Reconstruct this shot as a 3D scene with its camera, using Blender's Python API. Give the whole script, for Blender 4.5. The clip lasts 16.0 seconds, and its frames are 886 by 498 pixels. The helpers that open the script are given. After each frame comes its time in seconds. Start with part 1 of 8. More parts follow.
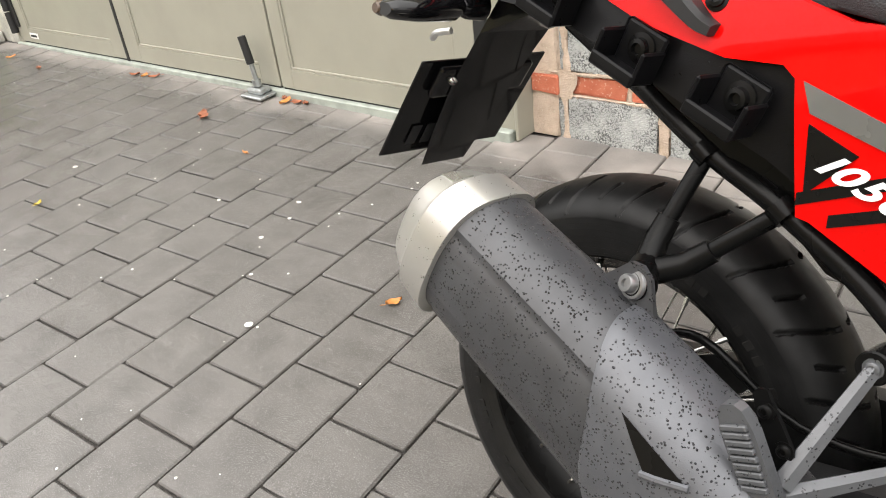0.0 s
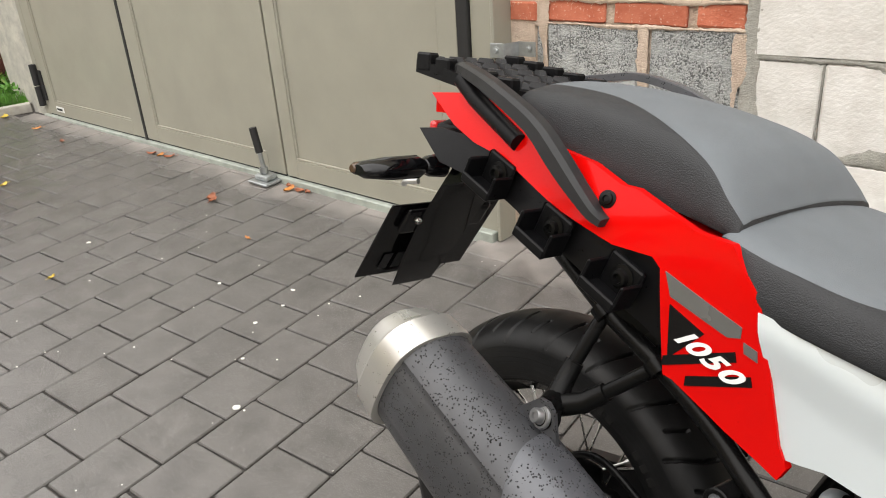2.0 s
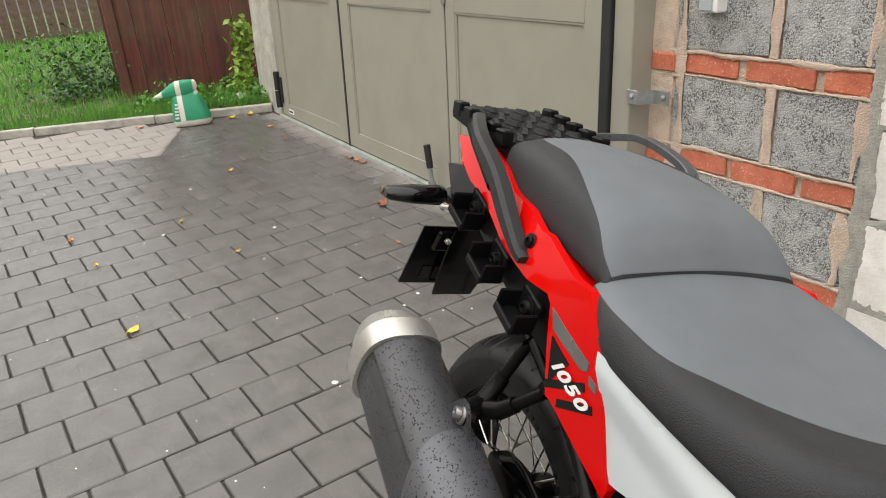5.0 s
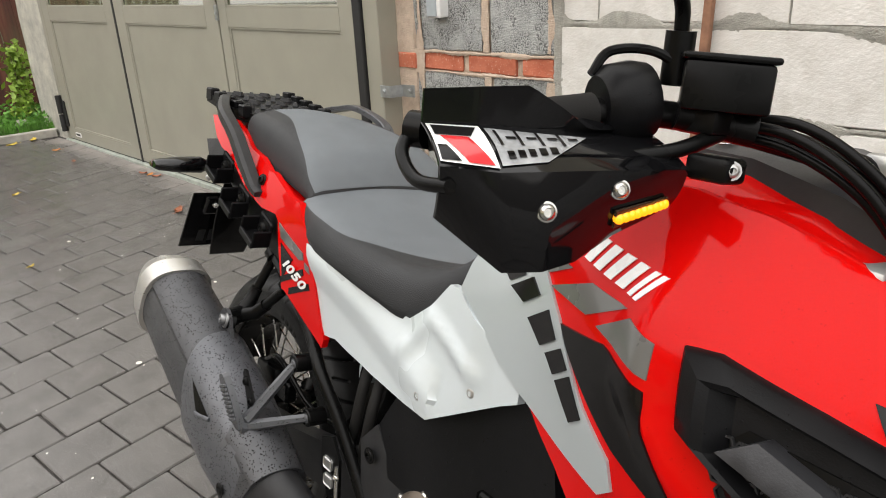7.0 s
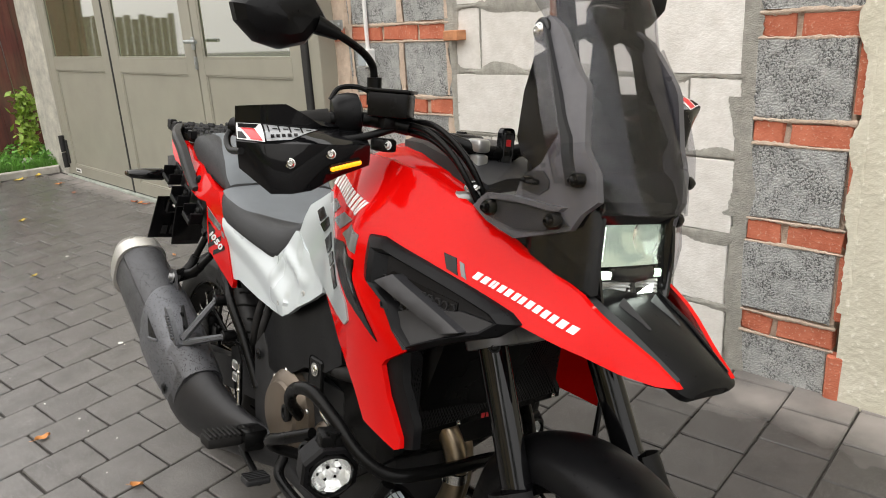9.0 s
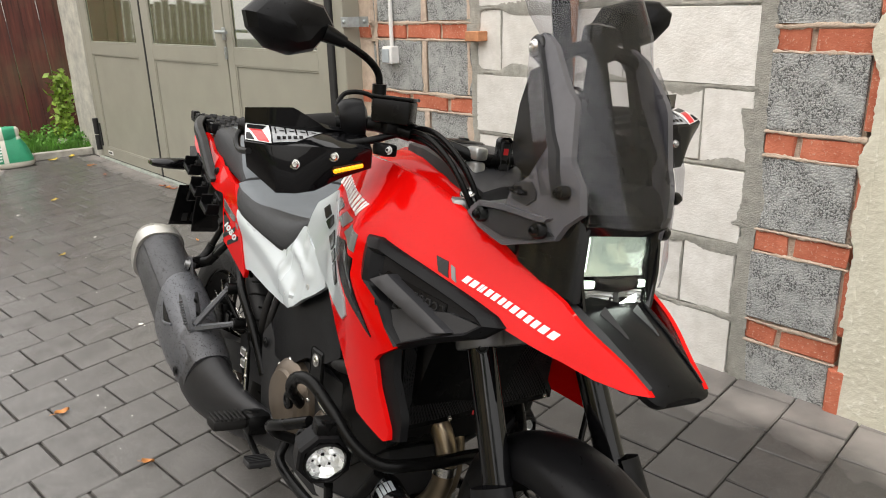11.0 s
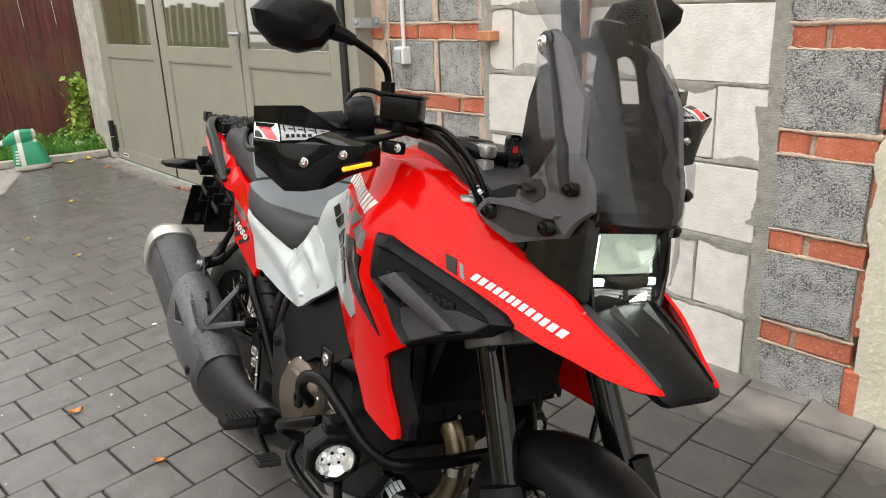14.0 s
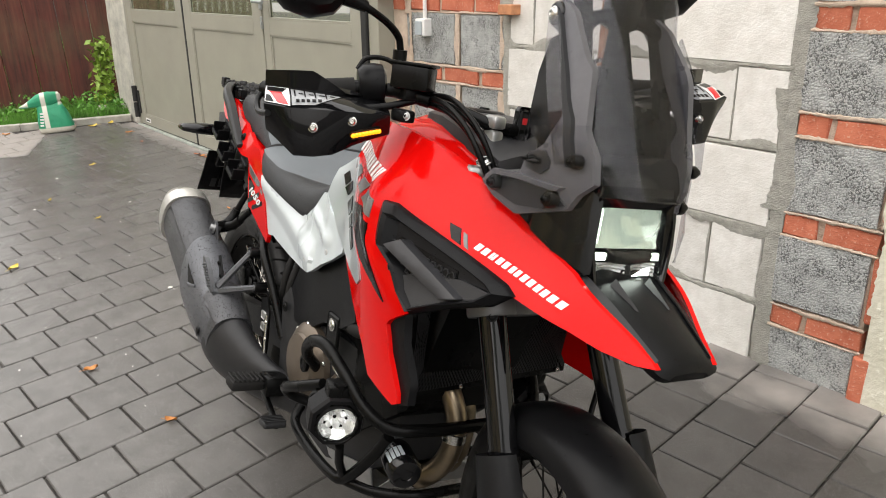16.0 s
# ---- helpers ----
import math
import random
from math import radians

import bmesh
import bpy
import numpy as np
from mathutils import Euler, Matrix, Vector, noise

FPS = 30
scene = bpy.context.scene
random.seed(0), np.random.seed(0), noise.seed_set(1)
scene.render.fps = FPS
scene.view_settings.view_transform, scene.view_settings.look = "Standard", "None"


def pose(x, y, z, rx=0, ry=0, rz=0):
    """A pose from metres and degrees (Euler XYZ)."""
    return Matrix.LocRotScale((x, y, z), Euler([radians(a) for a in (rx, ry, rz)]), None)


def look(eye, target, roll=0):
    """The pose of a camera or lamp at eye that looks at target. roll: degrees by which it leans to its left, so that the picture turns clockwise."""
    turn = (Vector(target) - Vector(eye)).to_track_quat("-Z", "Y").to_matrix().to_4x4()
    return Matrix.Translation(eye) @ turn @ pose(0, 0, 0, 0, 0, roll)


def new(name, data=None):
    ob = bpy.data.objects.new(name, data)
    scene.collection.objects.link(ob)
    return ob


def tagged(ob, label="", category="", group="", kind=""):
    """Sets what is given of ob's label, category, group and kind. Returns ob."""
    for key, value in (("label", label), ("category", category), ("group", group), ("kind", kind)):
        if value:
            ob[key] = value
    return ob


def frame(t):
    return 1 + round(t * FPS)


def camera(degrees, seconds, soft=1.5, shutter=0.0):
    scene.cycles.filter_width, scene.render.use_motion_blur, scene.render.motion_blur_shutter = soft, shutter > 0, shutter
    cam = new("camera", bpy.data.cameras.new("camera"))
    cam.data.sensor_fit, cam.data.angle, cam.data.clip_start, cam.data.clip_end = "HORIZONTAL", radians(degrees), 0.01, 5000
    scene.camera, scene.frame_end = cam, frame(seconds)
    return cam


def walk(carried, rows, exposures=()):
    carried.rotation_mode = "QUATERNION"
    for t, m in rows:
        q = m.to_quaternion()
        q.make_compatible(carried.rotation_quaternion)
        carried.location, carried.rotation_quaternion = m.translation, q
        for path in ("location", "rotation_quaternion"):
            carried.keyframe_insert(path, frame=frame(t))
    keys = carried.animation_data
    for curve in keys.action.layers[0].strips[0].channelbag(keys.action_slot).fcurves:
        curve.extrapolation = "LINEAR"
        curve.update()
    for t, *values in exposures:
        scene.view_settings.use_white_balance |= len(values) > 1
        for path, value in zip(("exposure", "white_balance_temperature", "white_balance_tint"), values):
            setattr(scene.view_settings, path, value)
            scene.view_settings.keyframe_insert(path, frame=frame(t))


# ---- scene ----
cam = camera(61.2, 16.0, 1.0)
PATH = [
    (0, (1.137, 0.101, 1.133), (-0.04, 1.329, 0.08), -8.8),
    (0.5, (1.16, 0.102, 1.17), (-0.043, 1.328, 0.145), -8.4),
    (1, (1.214, 0.079, 1.223), (-0.011, 1.31, 0.232), -7.5),
    (1.5, (1.252, 0.047, 1.272), (0.012, 1.3, 0.328), -6.9),
    (2, (1.287, 0.065, 1.3), (0.059, 1.366, 0.406), -5.8),
    (2.5, (1.322, 0.179, 1.332), (0.103, 1.536, 0.51), -2.8),
    (3, (1.423, 0.237, 1.351), (0.075, 1.517, 0.613), -1.2),
    (3.5, (1.587, 0.244, 1.356), (0.009, 1.249, 0.649), -2.7),
    (3.7, (1.627, 0.237, 1.364), (-0.006, 1.152, 0.66), -3.0),
    (5.8, (1.748, 0.232, 1.326), (0.184, 1.147, 0.481), -6.2),
    (6, (1.794, 0.198, 1.304), (0.291, 1.209, 0.456), -6.6),
    (6.5, (1.918, 0.137, 1.321), (0.536, 1.322, 0.492), -5.9),
    (7, (2.138, 0.106, 1.346), (0.791, 1.361, 0.563), -5.0),
    (7.5, (2.368, 0.036, 1.374), (0.988, 1.284, 0.64), -4.8),
    (8, (2.521, -0.05, 1.387), (1.137, 1.221, 0.701), -6.1),
    (8.5, (2.703, -0.129, 1.387), (1.344, 1.175, 0.714), -6.4),
    (9, (2.871, -0.126, 1.401), (1.5, 1.163, 0.725), -5.2),
    (9.2, (2.946, -0.145, 1.413), (1.574, 1.145, 0.739), -5.3),
    (11.3, (2.947, -0.113, 1.433), (1.522, 1.11, 0.746), -3.2),
    (11.5, (2.932, -0.117, 1.432), (1.502, 1.105, 0.752), -2.9),
    (12, (2.922, -0.118, 1.432), (1.479, 1.097, 0.765), -2.8),
    (12.5, (2.936, -0.107, 1.425), (1.498, 1.106, 0.744), -3.2),
    (13, (2.94, -0.106, 1.424), (1.506, 1.11, 0.744), -3.8),
    (13.5, (2.943, -0.107, 1.417), (1.51, 1.112, 0.739), -4.0),
    (14, (2.951, -0.106, 1.424), (1.509, 1.1, 0.742), -4.0),
    (14.5, (2.963, -0.095, 1.42), (1.498, 1.087, 0.744), -3.7),
    (15, (2.973, -0.086, 1.419), (1.508, 1.088, 0.729), -3.0),
    (15.5, (2.979, -0.084, 1.413), (1.522, 1.081, 0.693), -2.7),
    (16, (2.978, -0.096, 1.413), (1.518, 1.055, 0.676), -2.6),
]
# the yard falls away from the garage for drainage; the path is given over the paving, the house stands plumb
YARD = Matrix.Translation((0, 2.2, 0)) @ Matrix.Rotation(radians(2.75), 4, "X") @ Matrix.Rotation(radians(0.4), 4, "Y") @ Matrix.Translation((0, -2.2, 0))
walk(cam, [(t, YARD @ look(eye, target, roll)) for t, eye, target, roll in PATH], [(0, 0.74), (1.0, 0.56), (2.0, 0.30), (3.0, 0.14), (3.5, 0.11), (5.8, 0.08), (9.0, 0.10), (14.5, 0.17), (16, 0.22)])
# ---- light ----
world = bpy.data.worlds.new("sky_world")
scene.world = world
world.use_nodes = True
wn = world.node_tree
wn.nodes.clear()
w_out = wn.nodes.new("ShaderNodeOutputWorld")
w_bg = wn.nodes.new("ShaderNodeBackground")
w_sky = wn.nodes.new("ShaderNodeTexSky")
w_mix = wn.nodes.new("ShaderNodeMixRGB")
w_sky.sky_type = "NISHITA"
w_sky.sun_disc = False
w_sky.sun_elevation = radians(48)
w_sky.sun_rotation = radians(200)
w_sky.air_density = 1.0
w_sky.dust_density = 4.0
w_mix.inputs[0].default_value = 0.85
w_tc = wn.nodes.new("ShaderNodeTexCoord")
w_sep = wn.nodes.new("ShaderNodeSeparateXYZ")
w_ramp = wn.nodes.new("ShaderNodeValToRGB")
w_ramp.color_ramp.elements[0].position = 0.0
w_ramp.color_ramp.elements[0].color = (0.376, 0.36, 0.342, 1)
w_ramp.color_ramp.elements[1].position = 1.0
w_ramp.color_ramp.elements[1].color = (1.025, 1.0, 0.97, 1)
w_gain = wn.nodes.new("ShaderNodeMixRGB")
w_gain.blend_type = "MULTIPLY"
w_gain.inputs[0].default_value = 1.0
w_gain.inputs[2].default_value = (19.0, 19.0, 19.0, 1)
wn.links.new(w_tc.outputs["Generated"], w_sep.inputs[0])
wn.links.new(w_sep.outputs["Z"], w_ramp.inputs[0])
wn.links.new(w_ramp.outputs[0], w_gain.inputs[1])
wn.links.new(w_gain.outputs[0], w_mix.inputs[2])
wn.links.new(w_sky.outputs[0], w_mix.inputs[1])
wn.links.new(w_mix.outputs[0], w_bg.inputs[0])
w_bg.inputs[1].default_value = 0.17
wn.links.new(w_bg.outputs[0], w_out.inputs[0])
sun = new("sun", bpy.data.lights.new("sun", "SUN"))
sun.data.energy = 0.7
sun.data.angle = radians(70)
sun.data.color = (1.0, 0.97, 0.93)
sun.matrix_world = look((2.0, -6.0, 8.0), (0.6, 0.8, 0.0))


# ---- materials ----
def nodes_of(name):
    m = bpy.data.materials.new(name)
    m.use_nodes = True
    return m, m.node_tree, m.node_tree.nodes["Principled BSDF"]


def link(nt, a, b):
    nt.links.new(a, b)


def coords(nt, scale=(1, 1, 1), kind="Object"):
    c = nt.nodes.new("ShaderNodeTexCoord")
    mp = nt.nodes.new("ShaderNodeMapping")
    mp.inputs["Scale"].default_value = scale
    link(nt, c.outputs[kind], mp.inputs["Vector"])
    return mp.outputs["Vector"]


def world_coords(nt, scale=(1, 1, 1)):
    g = nt.nodes.new("ShaderNodeNewGeometry")
    mp = nt.nodes.new("ShaderNodeMapping")
    mp.inputs["Scale"].default_value = scale
    link(nt, g.outputs["Position"], mp.inputs["Vector"])
    return mp.outputs["Vector"]


def noise_tex(nt, vec, scale, detail=4.0, rough=0.55):
    n = nt.nodes.new("ShaderNodeTexNoise")
    n.inputs["Scale"].default_value = scale
    n.inputs["Detail"].default_value = detail
    n.inputs["Roughness"].default_value = rough
    link(nt, vec, n.inputs["Vector"])
    return n.outputs["Fac"]


def ramp(nt, fac, stops):
    r = nt.nodes.new("ShaderNodeValToRGB")
    els = r.color_ramp.elements
    while len(els) < len(stops):
        els.new(0.5)
    for e, (p, c) in zip(els, stops):
        e.position = p
        e.color = (*c, 1) if len(c) == 3 else c
    link(nt, fac, r.inputs["Fac"])
    return r.outputs["Color"]


def mixc(nt, fac, a, b, mode="MIX"):
    m = nt.nodes.new("ShaderNodeMixRGB")
    m.blend_type = mode
    for i, v in ((0, fac), (1, a), (2, b)):
        if isinstance(v, (int, float)):
            m.inputs[i].default_value = v if i == 0 else (v, v, v, 1)
        elif isinstance(v, tuple):
            m.inputs[i].default_value = (*v, 1)
        else:
            link(nt, v, m.inputs[i])
    return m.outputs["Color"]


def bump(nt, bsdf, height, strength=0.3, dist=0.01, base=None):
    b = nt.nodes.new("ShaderNodeBump")
    b.inputs["Strength"].default_value = strength
    b.inputs["Distance"].default_value = dist
    link(nt, height, b.inputs["Height"])
    if base is not None:
        link(nt, base, b.inputs["Normal"])
    link(nt, b.outputs["Normal"], bsdf.inputs["Normal"])
    return b.outputs["Normal"]


def rand_val(nt):
    return nt.nodes.new("ShaderNodeObjectInfo").outputs["Random"]


def g(v):
    return (v, v, v)


def simple(name, col, rough=0.5, metal=0.0, var=0.12, scale=30.0, bumpy=0.0, bscale=300.0, coat=0.0, spec=0.5):
    m, nt, b = nodes_of(name)
    vec = coords(nt)
    n = noise_tex(nt, vec, scale)
    lo = tuple(c * (1 - var) for c in col)
    hi = tuple(min(1, c * (1 + var)) for c in col)
    link(nt, ramp(nt, n, [(0.3, lo), (0.7, hi)]), b.inputs["Base Color"])
    b.inputs["Metallic"].default_value = metal
    b.inputs["Coat Weight"].default_value = coat
    b.inputs["Coat Roughness"].default_value = 0.03
    b.inputs["Specular IOR Level"].default_value = spec
    link(nt, ramp(nt, noise_tex(nt, vec, scale * 0.4), [(0.3, g(max(0.02, rough - 0.06))), (0.7, g(min(1, rough + 0.06)))]), b.inputs["Roughness"])
    if bumpy:
        bump(nt, b, noise_tex(nt, vec, bscale, 3.0), bumpy, 0.002)
    return m


def beaded(m, scale=150.0, dens=0.62, strength=0.5, dark=0.45):
    """Rain drops standing on a surface: rounded relief and a wet gloss where they stand."""
    nt = m.node_tree
    b = nt.nodes["Principled BSDF"]
    vec = world_coords(nt)
    v = nt.nodes.new("ShaderNodeTexVoronoi")
    v.inputs["Scale"].default_value = scale
    wob = nt.nodes.new("ShaderNodeTexNoise")
    wob.inputs["Scale"].default_value = scale * 1.3
    link(nt, vec, wob.inputs["Vector"])
    sh = nt.nodes.new("ShaderNodeVectorMath")
    sh.operation = "MULTIPLY_ADD"
    link(nt, wob.outputs["Color"], sh.inputs[0])
    sh.inputs[1].default_value = (0.5 / scale,) * 3
    link(nt, vec, sh.inputs[2])
    link(nt, sh.outputs[0], v.inputs["Vector"])
    gate = noise_tex(nt, vec, scale * 0.33, 3.0)
    drop = ramp(nt, v.outputs["Distance"], [(0.0, g(1)), (0.36, g(0))])
    on = ramp(nt, gate, [(dens - 0.03, g(0)), (dens + 0.03, g(1))])
    h = mixc(nt, 1.0, drop, on, "MULTIPLY")
    old = b.inputs["Normal"].links[0].from_socket if b.inputs["Normal"].links else None
    bump(nt, b, h, strength, 0.003, old)
    ro = b.inputs["Roughness"]
    mask = ramp(nt, h, [(0.02, g(0)), (0.15, g(1))])
    src = ro.links[0].from_socket if ro.links else None
    link(nt, mixc(nt, mask, src if src is not None else ro.default_value, 0.06), ro)
    bc = b.inputs["Base Color"]
    src = bc.links[0].from_socket
    link(nt, mixc(nt, mask, src, mixc(nt, 1.0, src, g(dark), "MULTIPLY")), bc)
    return m


def make_paver():
    m, nt, b = nodes_of("wet_concrete_paver")
    vec = world_coords(nt)
    fine = noise_tex(nt, vec, 420.0, 3.0, 0.7)
    mid = noise_tex(nt, vec, 9.0, 4.0)
    big = noise_tex(nt, vec, 1.3, 3.0)
    col = ramp(nt, mid, [(0.3, (0.076, 0.072, 0.067)), (0.72, (0.122, 0.115, 0.108))])
    col = mixc(nt, ramp(nt, rand_val(nt), [(0.0, g(0.0)), (1.0, g(0.34))]), col, (0.130, 0.123, 0.118))
    col = mixc(nt, ramp(nt, fine, [(0.56, g(0)), (0.72, g(0.6))]), col, (0.33, 0.32, 0.31))
    col = mixc(nt, ramp(nt, fine, [(0.30, g(0.6)), (0.44, g(0))]), col, (0.035, 0.033, 0.031))
    # dry strip under the eave and a dry patch by the lawn
    sep = nt.nodes.new("ShaderNodeSeparateXYZ")
    wob = nt.nodes.new("ShaderNodeVectorMath")
    wob.operation = "MULTIPLY_ADD"
    nz = nt.nodes.new("ShaderNodeTexNoise")
    nz.inputs["Scale"].default_value = 6.0
    link(nt, vec, nz.inputs["Vector"])
    link(nt, nz.outputs["Color"], wob.inputs[0])
    wob.inputs[1].default_value = (0.22, 0.22, 0.0)
    link(nt, vec, wob.inputs[2])
    link(nt, wob.outputs[0], sep.inputs[0])
    dry = ramp(nt, step(nt, sep.outputs["Y"], 2.10, 0.13), [(0.0, g(0)), (1.0, g(1))])
    damp = ramp(nt, noise_tex(nt, vec, 4.0), [(0.35, g(0.35)), (0.65, g(1.0))])
    dry = mixc(nt, 1.0, dry, damp, "MULTIPLY")
    along = nt.nodes.new("ShaderNodeVectorMath")
    across = nt.nodes.new("ShaderNodeVectorMath")
    for nd, axis in ((across, (0.922, -0.387, 0.0)), (along, (0.387, 0.922, 0.0))):
        nd.operation = "DOT_PRODUCT"
        link(nt, vec, nd.inputs[0])
        nd.inputs[1].default_value = axis
    px = step(nt, across.outputs["Value"], -3.986, -0.03)
    py = step(nt, along.outputs["Value"], -0.588, -0.03)
    patch = mixc(nt, 1.0, px, py, "MULTIPLY")
    dry = mixc(nt, 1.0, dry, patch, "LIGHTEN")
    col = mixc(nt, dry, col, mixc(nt, mid, (0.21, 0.195, 0.18), (0.32, 0.29, 0.265)))
    # shade put into the colour of the front-right stones, clear of the dry strip
    front_shade = mixc(nt, 1.0, step(nt, sep.outputs["X"], 1.35, 0.5), ramp(nt, dry, [(0.0, g(1)), (0.5, g(0))]), "MULTIPLY")
    col = mixc(nt, front_shade, col, mixc(nt, 1.0, col, g(0.62), "MULTIPLY"))
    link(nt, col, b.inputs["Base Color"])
    wet = ramp(nt, big, [(0.3, g(0.15)), (0.7, g(0.30))])
    wet = mixc(nt, ramp(nt, fine, [(0.45, g(0.0)), (0.8, g(0.4))]), wet, g(0.6))
    b.inputs["Specular IOR Level"].default_value = 0.34
    link(nt, mixc(nt, dry, wet, g(0.9)), b.inputs["Roughness"])
    hgt = mixc(nt, 0.4, fine, mid)
    bump(nt, b, hgt, 0.32, 0.004)
    return m


def step(nt, val, edge, width):
    """0 to 1 across edge, over width (a negative width turns it round)."""
    mr = nt.nodes.new("ShaderNodeMapRange")
    mr.inputs["From Min"].default_value = edge - width / 2
    mr.inputs["From Max"].default_value = edge + width / 2
    link(nt, val, mr.inputs["Value"])
    return mr.outputs[0]


def make_masonry(name, lo, hi, pit=0.0, scale=28.0, rough=0.92, strength=0.6, fleck=None):
    m, nt, b = nodes_of(name)
    vec = world_coords(nt)
    n1 = noise_tex(nt, vec, scale, 6.0, 0.65)
    n2 = noise_tex(nt, vec, scale * 7, 4.0, 0.6)
    n3 = noise_tex(nt, vec, 3.0, 3.0)
    col = ramp(nt, n1, [(0.28, lo), (0.72, hi)])
    col = mixc(nt, ramp(nt, rand_val(nt), [(0, g(0)), (1, g(0.4))]), col, mixc(nt, 1.0, col, g(0.72), "MULTIPLY"))
    col = mixc(nt, ramp(nt, n3, [(0.42, g(0)), (0.7, g(0.35))]), col, lo)
    h = n2
    if pit:
        v = nt.nodes.new("ShaderNodeTexVoronoi")
        v.inputs["Scale"].default_value = 150.0
        link(nt, vec, v.inputs["Vector"])
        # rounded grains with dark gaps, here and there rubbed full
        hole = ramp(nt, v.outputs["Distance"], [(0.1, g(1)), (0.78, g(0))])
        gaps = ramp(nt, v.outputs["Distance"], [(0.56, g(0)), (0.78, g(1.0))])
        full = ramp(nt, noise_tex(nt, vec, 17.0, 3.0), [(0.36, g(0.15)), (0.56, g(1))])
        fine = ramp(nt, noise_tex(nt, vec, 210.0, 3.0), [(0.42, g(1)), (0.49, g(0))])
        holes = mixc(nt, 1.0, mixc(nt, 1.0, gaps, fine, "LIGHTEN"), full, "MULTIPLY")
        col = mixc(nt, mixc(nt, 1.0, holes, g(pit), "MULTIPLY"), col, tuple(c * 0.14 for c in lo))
        h = mixc(nt, 0.5, mixc(nt, 0.6, hole, holes, "SUBTRACT"), n2)
    if fleck:
        col = mixc(nt, ramp(nt, n2, [(0.58, g(0)), (0.7, g(0.8))]), col, fleck)
    link(nt, col, b.inputs["Base Color"])
    b.inputs["Roughness"].default_value = rough
    bump(nt, b, h, strength, 0.008)
    return m


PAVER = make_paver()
BRICK = make_masonry("red_brick", (0.43, 0.110, 0.056), (0.62, 0.205, 0.118), 0.0, 16.0, 0.9, 0.45, (0.64, 0.42, 0.31))
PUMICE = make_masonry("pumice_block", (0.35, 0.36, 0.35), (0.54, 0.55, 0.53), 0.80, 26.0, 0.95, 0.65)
AERATED = make_masonry("aerated_block", (0.64, 0.62, 0.57), (0.84, 0.825, 0.785), 0.0, 16.0, 0.9, 0.4)
MORTAR = make_masonry("grey_mortar", (0.29, 0.285, 0.25), (0.50, 0.485, 0.43), 0.0, 30.0, 0.95, 0.9)
PINKMORTAR = make_masonry("old_lime_mortar", (0.50, 0.385, 0.29), (0.72, 0.585, 0.47), 0.0, 26.0, 0.95, 1.0, (0.7, 0.63, 0.5))
PLASTER = make_masonry("cream_plaster", (0.60, 0.57, 0.45), (0.78, 0.75, 0.62), 0.0, 7.0, 0.9, 0.7, (0.82, 0.8, 0.7))
CRUMBLE = make_masonry("crumbling_plaster", (0.42, 0.41, 0.37), (0.82, 0.79, 0.68), 0.22, 7.0, 0.92, 0.9)
SAND = simple("joint_sand", (0.045, 0.04, 0.036), 0.95, 0, 0.4, 60, 0.6, 400)
DOORPAINT = simple("olive_grey_paint", (0.285, 0.275, 0.225), 0.42, 0, 0.05, 5, 0.05, 500)
BLACKRUB = simple("black_rubber_seal", (0.012, 0.012, 0.012), 0.6)
DULLZINC = simple("dull_painted_zinc", (0.34, 0.37, 0.33), 0.55, 0.2, 0.2, 14)
ZINC = simple("galvanised_steel", (0.38, 0.40, 0.40), 0.42, 0.85, 0.15, 40)
GLASSDARK, _nt, _b = nodes_of("window_glass")
_b.inputs["Base Color"].default_value = (0.11, 0.13, 0.07, 1)
_b.inputs["Roughness"].default_value = 0.03
_b.inputs["Transmission Weight"].default_value = 0.0
_b.inputs["Specular IOR Level"].default_value = 1.0
_b.inputs["Coat Weight"].default_value = 1.0
_b.inputs["Coat IOR"].default_value = 3.8
WHITEPLAST = simple("white_plastic", (0.74, 0.74, 0.72), 0.4, 0, 0.06)
GREYPLAST = simple("grey_plastic_lid", (0.36, 0.40, 0.42), 0.4, 0, 0.06)
WOOD = simple("raw_wood", (0.42, 0.19, 0.09), 0.8, 0, 0.35, 18, 0.3, 90)
LATH = simple("weathered_lath", (0.24, 0.12, 0.07), 0.8, 0, 0.35, 18, 0.3, 90)
KERB = simple("kerb_concrete", (0.36, 0.34, 0.30), 0.9, 0, 0.25, 12, 0.5, 120)
GRASSM = simple("grass_blade", (0.105, 0.27, 0.032), 0.6, 0, 0.5, 6)
LEAFGREEN = simple("shrub_leaf", (0.23, 0.35, 0.045), 0.5, 0, 0.45, 14)
LEAFDARK = simple("hedge_leaf", (0.045, 0.11, 0.025), 0.5, 0, 0.5, 3)
SOIL = simple("garden_soil", (0.08, 0.10, 0.035), 0.95, 0, 0.5, 8, 0.7, 60)
BARK = simple("bark", (0.12, 0.085, 0.06), 0.9, 0, 0.3, 20, 0.6, 60)
LEAFORANGE = simple("fallen_leaf_orange", (0.55, 0.22, 0.05), 0.6, 0, 0.4, 40)
LEAFBROWN = simple("fallen_leaf_brown", (0.30, 0.10, 0.045), 0.65, 0, 0.4, 40)
LEAFYELLOW = simple("fallen_leaf_yellow", (0.62, 0.45, 0.06), 0.6, 0, 0.3, 40)
CHIP = simple("pale_chip", (0.7, 0.68, 0.62), 0.8)
ROOFTILE = simple("roof_tile", (0.22, 0.07, 0.045), 0.7, 0, 0.3, 5, 0.4, 20)
HOUSEPLASTER = simple("ochre_house_plaster", (0.66, 0.52, 0.30), 0.9, 0, 0.12, 2, 0.3, 60)
WINDOWDARK = simple("far_window_glass", (0.03, 0.035, 0.04), 0.08, 0, 0.2, 3)


